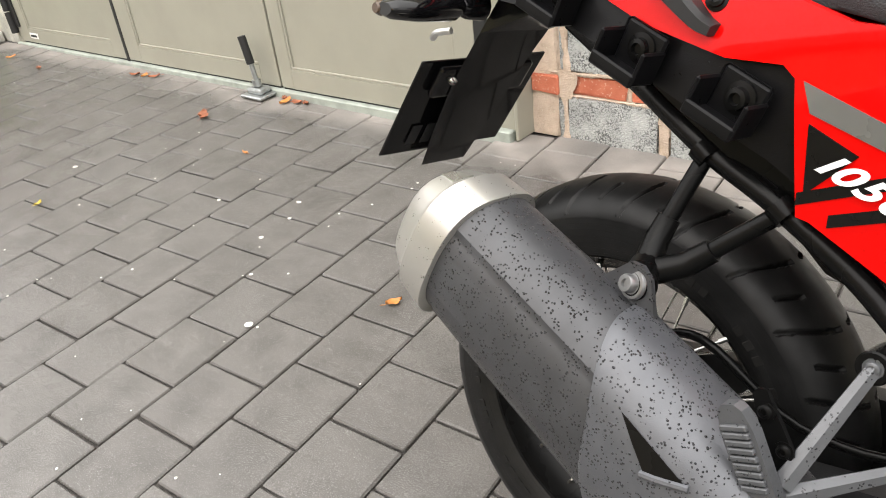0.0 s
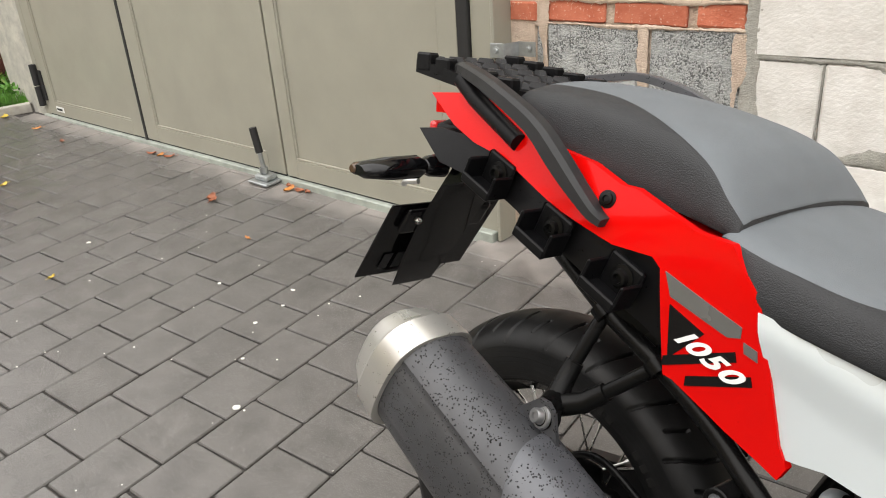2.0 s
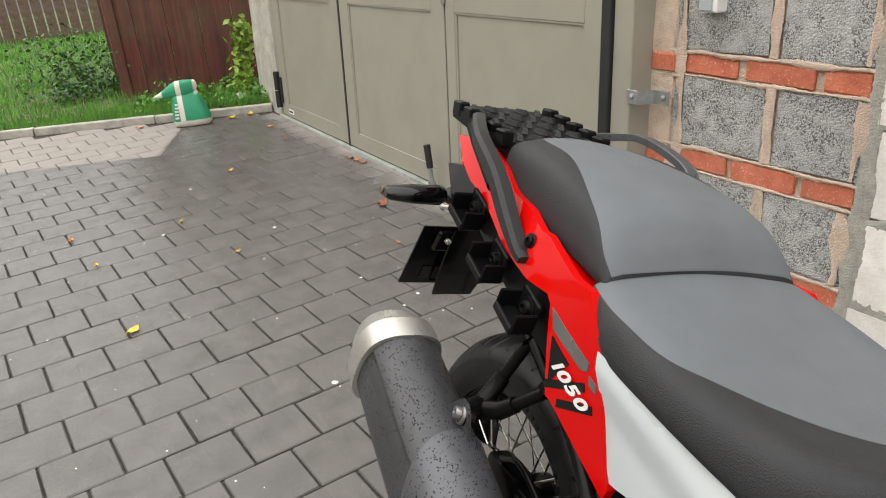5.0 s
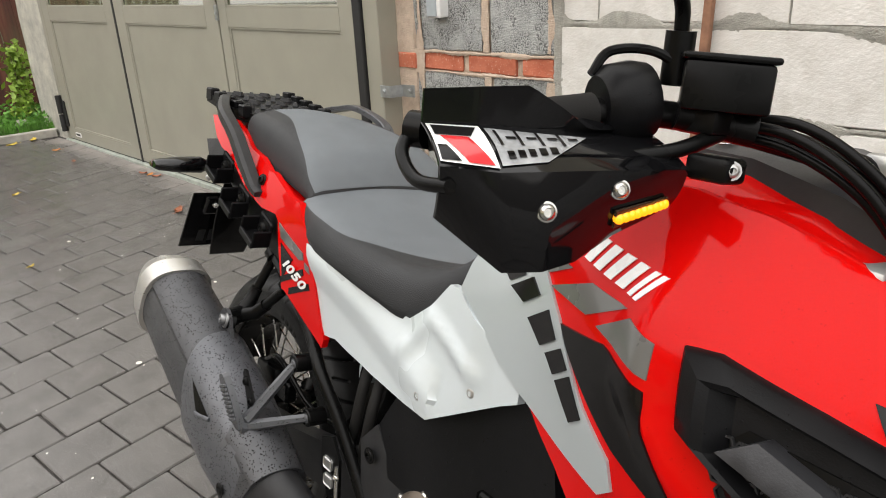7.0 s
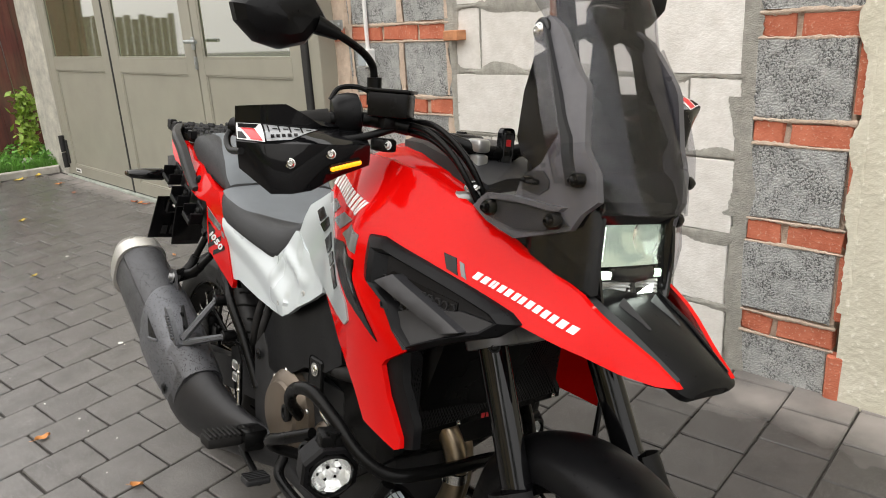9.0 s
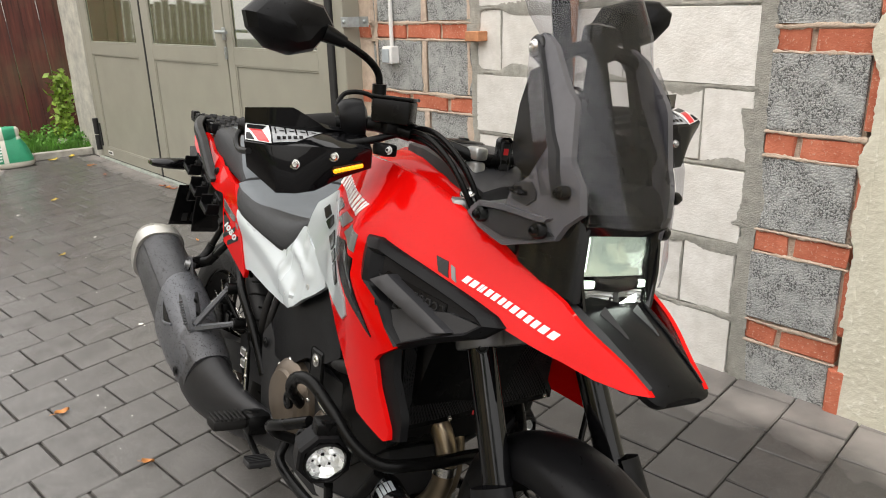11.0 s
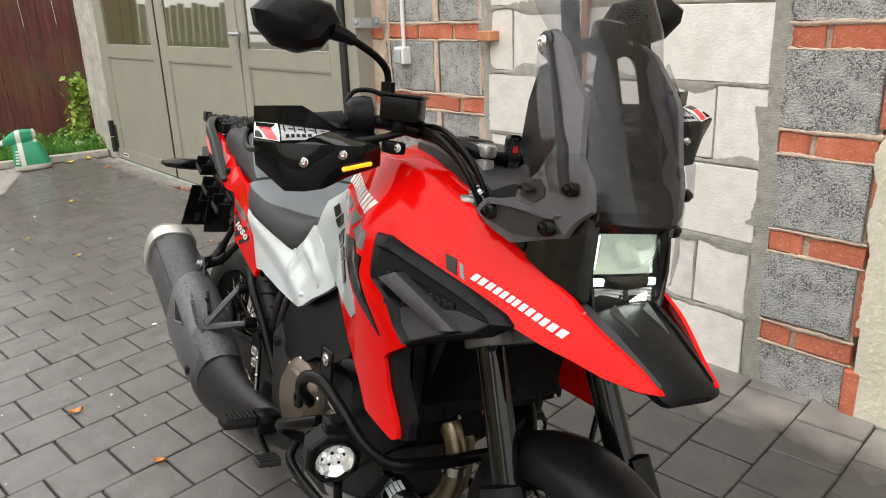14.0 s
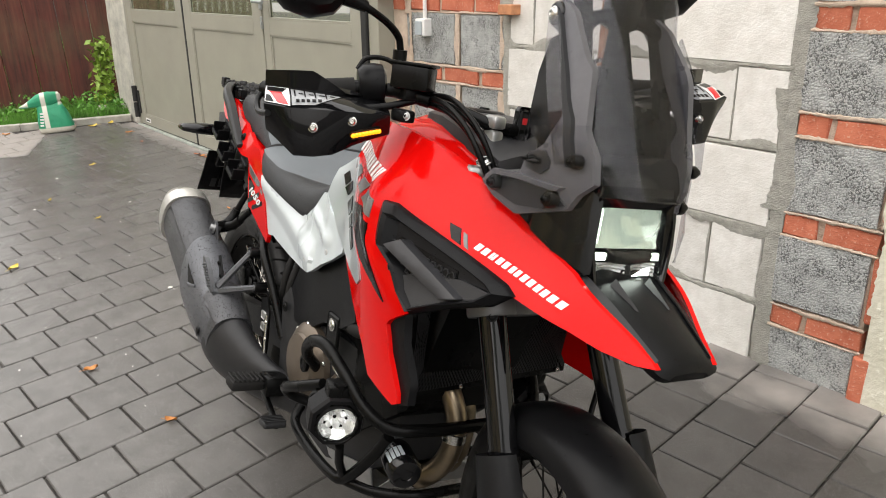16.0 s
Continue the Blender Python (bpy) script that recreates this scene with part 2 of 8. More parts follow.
def make_fence_wood():
    m, nt, b = nodes_of("red_brown_boards")
    vec = world_coords(nt, (14, 14, 0.9))
    n = noise_tex(nt, vec, 1.6, 5.0, 0.6)
    base = world_coords(nt)
    col = ramp(nt, n, [(0.25, (0.030, 0.009, 0.007)), (0.6, (0.105, 0.025, 0.016)), (0.82, (0.15, 0.066, 0.040))])
    col = mixc(nt, ramp(nt, noise_tex(nt, base, 2.2), [(0.45, g(0)), (0.75, g(0.6))]), col, (0.10, 0.075, 0.04))
    link(nt, col, b.inputs["Base Color"])
    b.inputs["Roughness"].default_value = 0.75
    bump(nt, b, n, 0.4, 0.01)
    return m


FENCEWOOD = make_fence_wood()


# ---- mesh helpers ----
def mesh_of(name, bm, mat, smooth=None):
    me = bpy.data.meshes.new(name)
    bmesh.ops.recalc_face_normals(bm, faces=bm.faces)
    bm.to_mesh(me)
    bm.free()
    for m in mat if isinstance(mat, (list, tuple)) else [mat]:
        me.materials.append(m)
    if smooth is not None:
        for p in me.polygons:
            p.use_smooth = True
        me.set_sharp_from_angle(angle=radians(smooth))
    return me


def part(name, bm, mat, parent=None, label="", smooth=None):
    ob = new(name, mesh_of(name, bm, mat, smooth))
    ob.parent = parent
    if label:
        ob["label"] = label
    return ob


def thing(name, label, category, at=None, group="", kind=""):
    ob = new(name)
    ob.empty_display_size = 0.1
    if at is not None:
        ob.matrix_basis = at
    return tagged(ob, label, category, group, kind)


def box(bm, x0, x1, y0, y1, z0, z1, bevel=0.0, seg=1, m=None, mat=0):
    geo = bmesh.ops.create_cube(bm, size=1.0)
    vs = geo["verts"]
    for v in vs:
        v.co = Vector((x0 + (v.co.x + 0.5) * (x1 - x0), y0 + (v.co.y + 0.5) * (y1 - y0), z0 + (v.co.z + 0.5) * (z1 - z0)))
    if m is not None:
        bmesh.ops.transform(bm, matrix=m, verts=vs)
    fs = {f for v in vs for f in v.link_faces}
    for f in fs:
        f.material_index = mat
    if bevel:
        es = list({e for v in vs for e in v.link_edges})
        bmesh.ops.bevel(bm, geom=es, offset=bevel, segments=seg, affect="EDGES", profile=0.5)
    return vs


def smooth_path(pts, n=6, closed=False):
    """Catmull-Rom through the points."""
    P = [Vector(p) for p in pts]
    out = []
    k = len(P)
    for i in range(k if closed else k - 1):
        a, b, c, d = (P[(i - 1) % k] if closed or i else P[0] * 2 - P[1]), P[i], P[(i + 1) % k], (P[(i + 2) % k] if closed or i + 2 < k else P[-1] * 2 - P[-2])
        for j in range(n):
            t = j / n
            out.append(0.5 * ((2 * b) + (c - a) * t + (2 * a - 5 * b + 4 * c - d) * t * t + (3 * b - a - 3 * c + d) * t ** 3))
    if not closed:
        out.append(P[-1])
    return out


def tube(bm, pts, r, seg=10, smooth=0, closed=False, cap=True, squash=1.0):
    """A round bar along the points; r: one radius, or one for each point."""
    P = smooth_path(pts, smooth, closed) if smooth else [Vector(p) for p in pts]
    k = len(P)
    rr = [r] * k if isinstance(r, (int, float)) else [r[0] + (r[-1] - r[0]) * i / (k - 1) if len(r) == 2 else r[min(len(r) - 1, int(i * len(r) / k))] for i in range(k)]
    rings = []
    nrm = None
    for i, p in enumerate(P):
        d = (P[(i + 1) % k] - P[i - 1]) if closed or 0 < i < k - 1 else (P[1] - P[0] if i == 0 else P[-1] - P[-2])
        d.normalize()
        if nrm is None:
            nrm = d.orthogonal().normalized()
        nrm = (nrm - d * nrm.dot(d)).normalized()
        b = d.cross(nrm)
        rings.append([bm.verts.new(p + rr[i] * (math.cos(a) * nrm + squash * math.sin(a) * b)) for a in (2 * math.pi * j / seg for j in range(seg))])
    for i in range(k if closed else k - 1):
        A, B = rings[i], rings[(i + 1) % k]
        for j in range(seg):
            bm.faces.new((A[j], A[(j + 1) % seg], B[(j + 1) % seg], B[j]))
    if cap and not closed:
        bm.faces.new(rings[0][::-1])
        bm.faces.new(rings[-1])


def loft(bm, rings, cap=True, closed=True, wrap=False):
    """Skin over rings of equal length."""
    V = [[bm.verts.new(p) for p in r] for r in rings]
    n = len(V[0])
    for i in range(len(V) if wrap else len(V) - 1):
        A, B = V[i], V[(i + 1) % len(V)]
        for j in range(n if closed else n - 1):
            bm.faces.new((A[j], A[(j + 1) % n], B[(j + 1) % n], B[j]))
    if cap and closed and not wrap:
        bm.faces.new(V[0][::-1])
        bm.faces.new(V[-1])
    return V


def lathe(bm, profile, seg=32, m=None):
    """Turns (radius, height) pairs round the z axis of m."""
    rings = []
    m = m or Matrix.Identity(4)
    for r, h in profile:
        rings.append([m @ Vector((max(r, 1e-5) * math.cos(2 * math.pi * j / seg), max(r, 1e-5) * math.sin(2 * math.pi * j / seg), h)) for j in range(seg)])
    loft(bm, rings)


def axis_to(p, d):
    """A frame at p with its z axis along d."""
    return Matrix.Translation(p) @ Vector(d).to_track_quat("Z", "Y").to_matrix().to_4x4()


# ---- ground ----
def build_ground():
    bm = bmesh.new()
    vs = [bm.verts.new(p) for p in ((-60, -60, -0.012), (60, -60, -0.012), (60, 60, -0.012), (-60, 60, -0.012))]
    bm.faces.new(vs)
    tagged(part("ground", bm, SAND), "dark sand bed under the paving and lawn", "ground", kind="structure")


build_ground()
YW = 2.228         # face of the masonry
YD = 2.118         # face of the garage door
rng = random.Random(7)


def slab(name, x0, x1, y0, y1, z0, z1, mat, label, category, kind="structure"):
    bm = bmesh.new()
    box(bm, x0, x1, y0, y1, z0, z1)
    return tagged(part(name, bm, mat), label, category, kind=kind)


def rough_piece(w, d, h, seed, chip=0.004, bev=0.004):
    """A masonry unit with broken arrises; front face towards -y, at y = 0."""
    bm = bmesh.new()
    box(bm, 0, w, 0, d, 0, h, bev, 1)
    r = random.Random(seed)
    for v in bm.verts:
        if v.co.y < 0.02:
            v.co += Vector((r.uniform(-chip, chip), r.uniform(-chip, chip) * 0.7, r.uniform(-chip, chip)))
    return bm


def build_walls():
    wall = slab("wall_garage", -0.36, 2.15, YW + 0.006, YW + 0.26, -0.12, 3.0, PINKMORTAR, "unplastered garage wall of mixed bricks and blocks", "wall")
    # a broad smear of grey mortar either side of the aerated blocks
    for x0, x1, nm in ((0.485, 0.56, 3), (0.56, 1.78, 1), (1.78, 1.85, 3)):
        bm = bmesh.new()
        nz = 60
        nx = max(2, int((x1 - x0) / 0.03))
        grid = [[bm.verts.new((x0 + (x1 - x0) * i / nx, YW + 0.004 - 0.006 * noise.noise((i * 0.9 + x0 * 31, j * 0.7, 1.0)), 3.06 * j / nz - 0.06)) for i in range(nx + 1)] for j in range(nz + 1)]
        for j in range(nz):
            for i in range(nx):
                bm.faces.new((grid[j][i], grid[j][i + 1], grid[j + 1][i + 1], grid[j + 1][i]))
        part("mortar_bed", bm, MORTAR, wall, "grey mortar smeared round the blocks", 40)
    bm = bmesh.new()
    nz = 70
    rings = []
    for j in range(nz + 1):
        z = 3.0 * j / nz
        q = [0.014 * noise.noise((k * 3.1, z * 9, 2.0)) for k in range(4)]
        rings.append([(-0.340, YW - 0.012 + q[0] * 0.5, z), (-0.268 + q[1], YW - 0.010 + q[1] * 0.6, z), (-0.240 + q[2], YW - 0.006 + q[2] * 0.6, z), (-0.222 + q[3] * 0.6, YW + 0.02, z), (-0.340, YW + 0.02, z)])
    loft(bm, rings)
    part("lime_render", bm, PINKMORTAR, wall, "rough lime mortar beside the door post", 40)
    slab("wall_plastered", 2.175, 7.0, YW - 0.02, YW + 0.25, -0.12, 3.0, PLASTER, "garage wall with rough cream plaster", "wall")
    # unseen wall, added at this height to keep sky off the wet paving
    slab("wall_upper", -5.0, 7.0, YW, YW + 0.25, 3.0, 4.2, PLASTER, "unseen plain plastered wall added above the garage to block sky", "wall")
    slab("wall_lintel", -4.45, -0.36, YW, YW + 0.25, 2.22, 3.0, PLASTER, "plastered lintel over the garage door", "wall")
    bm = bmesh.new()
    nz, rings = 24, []
    for j in range(nz + 1):
        z = -0.012 + 3.0 * j / nz
        q = 0.012 * noise.noise((0.0, z * 3.0, 4.0))
        rings.append([(-5.03 + q, YW - 0.10 + q, z), (-4.455, YW - 0.10 + 0.5 * q, z), (-4.455, YW + 0.25, z), (-5.03 + q, YW + 0.25, z)])
    loft(bm, rings)
    tagged(part("wall_pier", bm, CRUMBLE), "crumbling cream plaster pier beside the garage door", "wall", kind="structure")
    slab("wall_inside", -4.45, -0.36, YW + 1.2, YW + 1.3, 0, 3.0, WHITEPLAST, "plain inner wall of the garage", "wall")
    return wall


def lay_masonry(wall):
    """Bricks, pumice blocks and aerated blocks, each a piece of its own."""
    seed = [0]

    def unit(name, x0, x1, z0, z1, mat, depth=0.05, proud=0.0, chip=0.004):
        seed[0] += 1
        r = random.Random(seed[0])
        ob = part(name, rough_piece(x1 - x0, depth, z1 - z0, seed[0], chip), mat, wall)
        ob.location = (x0, YW - proud + r.uniform(-0.003, 0.003), z0)
        ob.rotation_euler = (0, r.uniform(-0.008, 0.008), 0)

    tops = [0.232 + 0.329 * k for k in range(9)]
    rows = ((-0.220, 0.026, 0.050, 0.290, 0.312), (-0.215, 0.022, 0.045, 0.287, 0.310), (-0.225, 0.030, 0.067, 0.310, 0.338), (-0.225, 0.023, 0.045, 0.272, 0.290))
    for k, zt in enumerate(tops):
        zb = zt - 0.068
        # brick course, left field
        x0, x1, x2, x3, x4 = rows[k % 4]
        unit("brick", -0.334, -0.226 - 0.02 * (k % 2), zb - 0.002, zt - 0.006, BRICK, proud=0.019)
        unit("brick", x0, x1, zb + 0.002, zt, BRICK, proud=0.004)
        unit("brick", x2, x3, zb, zt - 0.002, BRICK, proud=0.004)
        unit("brick", x4, 0.487, zb + 0.002, zt, BRICK, proud=0.004)
        # brick course, right pillar, a little lower
        yt = zt - 0.0135
        o2 = (0.0, 0.008, -0.006, 0.004)[k % 4]
        unit("brick", 1.850, 1.954 + o2, yt - 0.070, yt, BRICK, proud=0.004)
        unit("brick", 1.974 + o2, 2.150, yt - 0.072, yt - 0.004, BRICK, proud=0.004)
        # pumice blocks under it
        lo = tops[k - 1] + 0.012 if k else -0.06
        hi = zb - 0.010
        sh = (0.0, 0.0, 0.006)[k % 3]
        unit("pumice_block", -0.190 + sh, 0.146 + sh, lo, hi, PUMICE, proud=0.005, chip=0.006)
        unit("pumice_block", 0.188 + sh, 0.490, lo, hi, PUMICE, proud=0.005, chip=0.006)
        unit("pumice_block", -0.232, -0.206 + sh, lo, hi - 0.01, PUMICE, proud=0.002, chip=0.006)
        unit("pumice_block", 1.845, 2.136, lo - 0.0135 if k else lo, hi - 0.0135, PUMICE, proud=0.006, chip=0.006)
        unit("brick", 2.148, 2.178 if k else 2.196, lo + 0.01, hi - 0.018, BRICK, proud=0.010 if k else 0.022)
    def smear(x0, z0, x1, z1, w0, w1, mat, y, k):
        """Mortar squeezed out of a joint and wiped along it: a ragged strip, thin at its edges."""
        r = random.Random(1000 + k)
        n = max(4, int(math.hypot(x1 - x0, z1 - z0) / 0.009))
        dx, dz = (x1 - x0) / n, (z1 - z0) / n
        ln = math.hypot(dx, dz)
        nx, nz_ = -dz / ln, dx / ln
        bm = bmesh.new()
        rows = []
        s = r.uniform(0, 50)
        for i in range(n + 1):
            a = w0 + (w1 - w0) * max(0.0, min(1.0, 0.25 + 1.5 * noise.noise((s, i * 0.06, 0.3)))) ** 1.3 + 0.006 * noise.noise((s, i * 0.7, 5.0))
            c = w0 + (w1 - w0) * max(0.0, min(1.0, 0.25 + 1.5 * noise.noise((s, i * 0.06, 9.3)))) ** 1.3 + 0.006 * noise.noise((s, i * 0.7, 8.0))
            a, c = max(a, 0.002), max(c, 0.002)
            px, pz = x0 + dx * i, z0 + dz * i
            row = []
            for off, out in ((a, -0.001), (a * 0.7, 0.0012 + 0.0022 * noise.noise((s, i * 0.8, 6.0))), (a * 0.2, 0.0028 + 0.002 * noise.noise((s, i * 0.5, 2.0))), (-c * 0.3, 0.0028 + 0.002 * noise.noise((s, i * 0.5, 3.0))), (-c * 0.7, 0.0012 + 0.0022 * noise.noise((s, i * 0.8, 7.0))), (-c, -0.001)):
                row.append(bm.verts.new((px + nx * off, y - out, pz + nz_ * off)))
            rows.append(row)
        for p, q in zip(rows, rows[1:]):
            for i in range(5):
                bm.faces.new((p[i], q[i], q[i + 1], p[i + 1]))
        bmesh.ops.recalc_face_normals(bm, faces=bm.faces)
        if sum(fc.normal.y for fc in bm.faces) > 0:
            bmesh.ops.reverse_faces(bm, faces=bm.faces)
        part("mortar_joint", bm, mat, wall, "", 60)

    k2 = 0
    for k, zt in enumerate(tops):
        zb = zt - 0.068
        for z, lo_, hi_ in ((zt + 0.005, 0.004, 0.013), (zb - 0.006, 0.003, 0.010)):
            smear(-0.355, z, 0.49, z, lo_, hi_, PINKMORTAR, YW - 0.0075, k2)
            smear(1.848, z - 0.0135, 2.16, z - 0.0135, lo_, hi_, PINKMORTAR, YW - 0.0085, k2 + 1)
            k2 += 2
        lo = tops[k - 1] + 0.012 if k else -0.06
        sh = (0.0, 0.0, 0.006)[k % 3]
        smear(0.167 + sh, lo, 0.167 + sh, zb - 0.01, 0.016, 0.032, PINKMORTAR, YW - 0.0085, k2)
        smear(-0.200 + sh, lo, -0.200 + sh, zb - 0.01, 0.008, 0.026, PINKMORTAR, YW - 0.009, k2 + 1)
        k2 += 2
    # plaster dragged over the last bricks, and lime patches beside the door post
    smear(2.182, 0.29, 2.182, 3.0, 0.012, 0.045, PLASTER, YW - 0.0215, 950)
    for k in range(9):
        smear(-0.212, tops[k] - 0.085, -0.205, tops[k] + 0.012, 0.018, 0.055, PINKMORTAR, YW - 0.0095, 960 + k)
        smear(0.470, tops[k] - 0.31, 0.470, tops[k] - 0.08, 0.006, 0.040, PINKMORTAR, YW - 0.0105, 980 + k)
    smear(0.505, -0.05, 0.505, 3.0, 0.018, 0.045, MORTAR, YW - 0.0085, 900)
    smear(0.522, -0.05, 0.522, 3.0, 0.010, 0.042, MORTAR, YW - 0.0085, 901)
    smear(1.826, -0.06, 1.826, 3.0, 0.024, 0.050, MORTAR, YW - 0.0085, 902)
    smear(1.800, 0.55, 1.800, 0.95, 0.010, 0.055, MORTAR, YW - 0.0090, 903)
    # aerated blocks
    beds = [-0.06, 0.209, 0.478, 0.748, 1.015, 1.283, 1.55, 1.82, 2.09, 2.36, 2.62, 2.88]
    joints = ((1.28,), (0.965, 1.585), (0.71, 1.33), (1.0, 1.621), (0.67, 1.292))
    for k in range(len(beds) - 1):
        xs = [0.525 + rng.uniform(-0.01, 0.012), *joints[k % 5], 1.812 + rng.uniform(-0.025, 0.015)]
        for a, b in zip(xs, xs[1:]):
            unit("aerated_block", a + 0.0025, b - 0.0025, beds[k] + 0.008, beds[k + 1] - 0.008, AERATED, proud=0.008, chip=0.004)
            if b < 1.7:
                smear(b, beds[k] + 0.01, b, beds[k + 1] - 0.01, 0.0015, 0.006, MORTAR, YW - 0.0065, 700 + k * 3 + int(b * 10))
        smear(0.50, beds[k], 1.83, beds[k], 0.007, 0.042, MORTAR, YW - 0.0075, 800 + k)


WALL = build_walls()


def build_door():
    """A folding garage door of three leaves in view, each a glazed frame with a sunk panel."""
    door = thing("door_garage", "olive grey three-leaf garage door, closed, with glazed upper panels", "garage door", pose(0, 0, 0), kind="structure")
    z0, z1, zp0, zp1, zw0, zw1 = 0.045, 2.16, 0.134, 0.974, 1.072, 1.98
    for x0, x1, a, b in ((-4.382, -3.034, -4.250, -3.170), (-3.004, -1.666, -2.868, -1.798), (-1.652, -0.505, -1.565, -0.602)):
        bm = bmesh.new()
        box(bm, x0, a, YD, YD + 0.045, z0, z1, 0.003)
        box(bm, b, x1, YD, YD + 0.045, z0, z1, 0.003)
        for za, zb in ((z0, zp0), (zp1, zw0), (zw1, z1)):
            box(bm, a, b, YD + 0.0005, YD + 0.0445, za, zb)
        leaf = part("door_leaf", bm, DOORPAINT, door)
        bm = bmesh.new()
        box(bm, a, b, YD + 0.012, YD + 0.03, zp0, zp1)
        part("panel", bm, DOORPAINT, leaf)
        bm = bmesh.new()
        for za, zb in ((zp0, zp1), (zw0, zw1)):
            w = 0.012
            box(bm, a, b, YD + 0.004, YD + 0.013, za, za + w, 0.002)
            box(bm, a, b, YD + 0.004, YD + 0.013, zb - w, zb, 0.002)
            box(bm, a, a + w, YD + 0.004, YD + 0.013, za + w, zb - w, 0.002)
            box(bm, b - w, b, YD + 0.004, YD + 0.013, za + w, zb - w, 0.002)
        part("bead", bm, DOORPAINT, leaf)
        bm = bmesh.new()
        box(bm, a + 0.003, b - 0.003, YD + 0.015, YD + 0.021, zw0 + 0.003, zw1 - 0.003)
        part("pane", bm, GLASSDARK, leaf, "reflecting window pane")
        bm = bmesh.new()
        box(bm, x0 + 0.004, x1 - 0.004, YD + 0.006, YD + 0.04, 0.012, z0)
        part("bottom_seal", bm, BLACKRUB, leaf, "black rubber seal")
    for x0, x1 in ((-3.034, -3.004), (-0.505, -0.452)):
        bm = bmesh.new()
        box(bm, x0, x1, YD - 0.004, YD + 0.03, 0.02, z1, 0.006, 2)
        part("seal", bm, BLACKRUB, door, "black rubber gap seal")
    # frame posts
    for x0, x1, y0 in ((-0.452, -0.350, YD + 0.012), (-0.350, -0.336, YD - 0.005), (-4.455, -4.382, YD)):
        bm = bmesh.new()
        box(bm, x0, x1, y0, YW + 0.004, 0.0, 2.22, 0.004)
        part("frame_post", bm, DOORPAINT, door)
    bm = bmesh.new()
    box(bm, -4.382, -0.452, YD + 0.01, YW, z1 + 0.005, 2.22, 0.003)
    part("head_frame", bm, DOORPAINT, door)
    bm = bmesh.new()
    box(bm, -4.44, -0.36, YD - 0.024, YD + 0.10, -0.02, 0.036, 0.004)
    part("threshold", bm, DULLZINC, door, "galvanised steel threshold angle")
    # hinge
    bm = bmesh.new()
    tube(bm, [(-4.412, YD - 0.022, 0.100), (-4.412, YD - 0.022, 0.235)], 0.024, 12)
    tube(bm, [(-4.412, YD - 0.022, 0.245), (-4.412, YD - 0.022, 0.390)], 0.024, 12)
    box(bm, -4.410, -4.345, YD - 0.012, YD, 0.14, 0.35, 0.003)
    part("hinge", bm, BLACKRUB, door, "black steel hinge")
    # lever handle and lock
    bm = bmesh.new()
    box(bm, -1.679, -1.639, YD - 0.012, YD - 0.001, 1.125, 1.205, 0.006, 2)
    tube(bm, [(-1.659, YD - 0.005, 1.178), (-1.659, YD - 0.055, 1.178), (-1.632, YD - 0.062, 1.178), (-1.515, YD - 0.062, 1.176)], 0.011, 10, 3)
    box(bm, -1.674, -1.644, YD - 0.010, YD - 0.001, 1.005, 1.085, 0.008, 2)
    box(bm, -1.709, -1.669, YD - 0.05, YD - 0.012, 1.168, 1.188, 0.005)
    tube(bm, [(-1.659, YD - 0.014, 1.045), (-1.659, YD - 0.002, 1.045)], 0.010, 12)
    part("handle", bm, ZINC, door, "satin steel lever handle and lock plate")
    # maker's plate: a small framed label without words
    bm = bmesh.new()
    box(bm, -4.245, -4.130, YD - 0.003, YD + 0.001, 0.072, 0.108, 0.001)
    plate = part("maker_plate", bm, WHITEPLAST, door, "small pale maker's plate")
    bm = bmesh.new()
    box(bm, -4.228, -4.147, YD - 0.005, YD - 0.002, 0.083, 0.097)
    part("print", bm, BLACKRUB, plate)
    # floor bolt with black grip
    bolt = thing("floor_bolt", "galvanised floor bolt with black grip, dropped on its foot plate", "door bolt", pose(-1.752, YD - 0.058, 0.008))
    bm = bmesh.new()
    box(bm, -0.075, 0.075, -0.06, 0.045, 0.0, 0.014, 0.004)
    box(bm, -0.05, 0.05, -0.035, 0.035, 0.014, 0.042, 0.010, 2)
    part("foot", bm, ZINC, bolt)
    bm = bmesh.new()
    tube(bm, [(0.0, 0, 0.03), (-0.012, 0, 0.16)], 0.012, 12)
    tube(bm, [(-0.004, 0, 0.045), (-0.006, 0, 0.075)], 0.021, 12)
    part("rod", bm, ZINC, bolt)
    bm = bmesh.new()
    tube(bm, [(-0.012, 0, 0.15), (-0.028, 0, 0.275)], 0.019, 12)
    part("grip", bm, BLACKRUB, bolt, "black plastic grip", 50)


build_door()


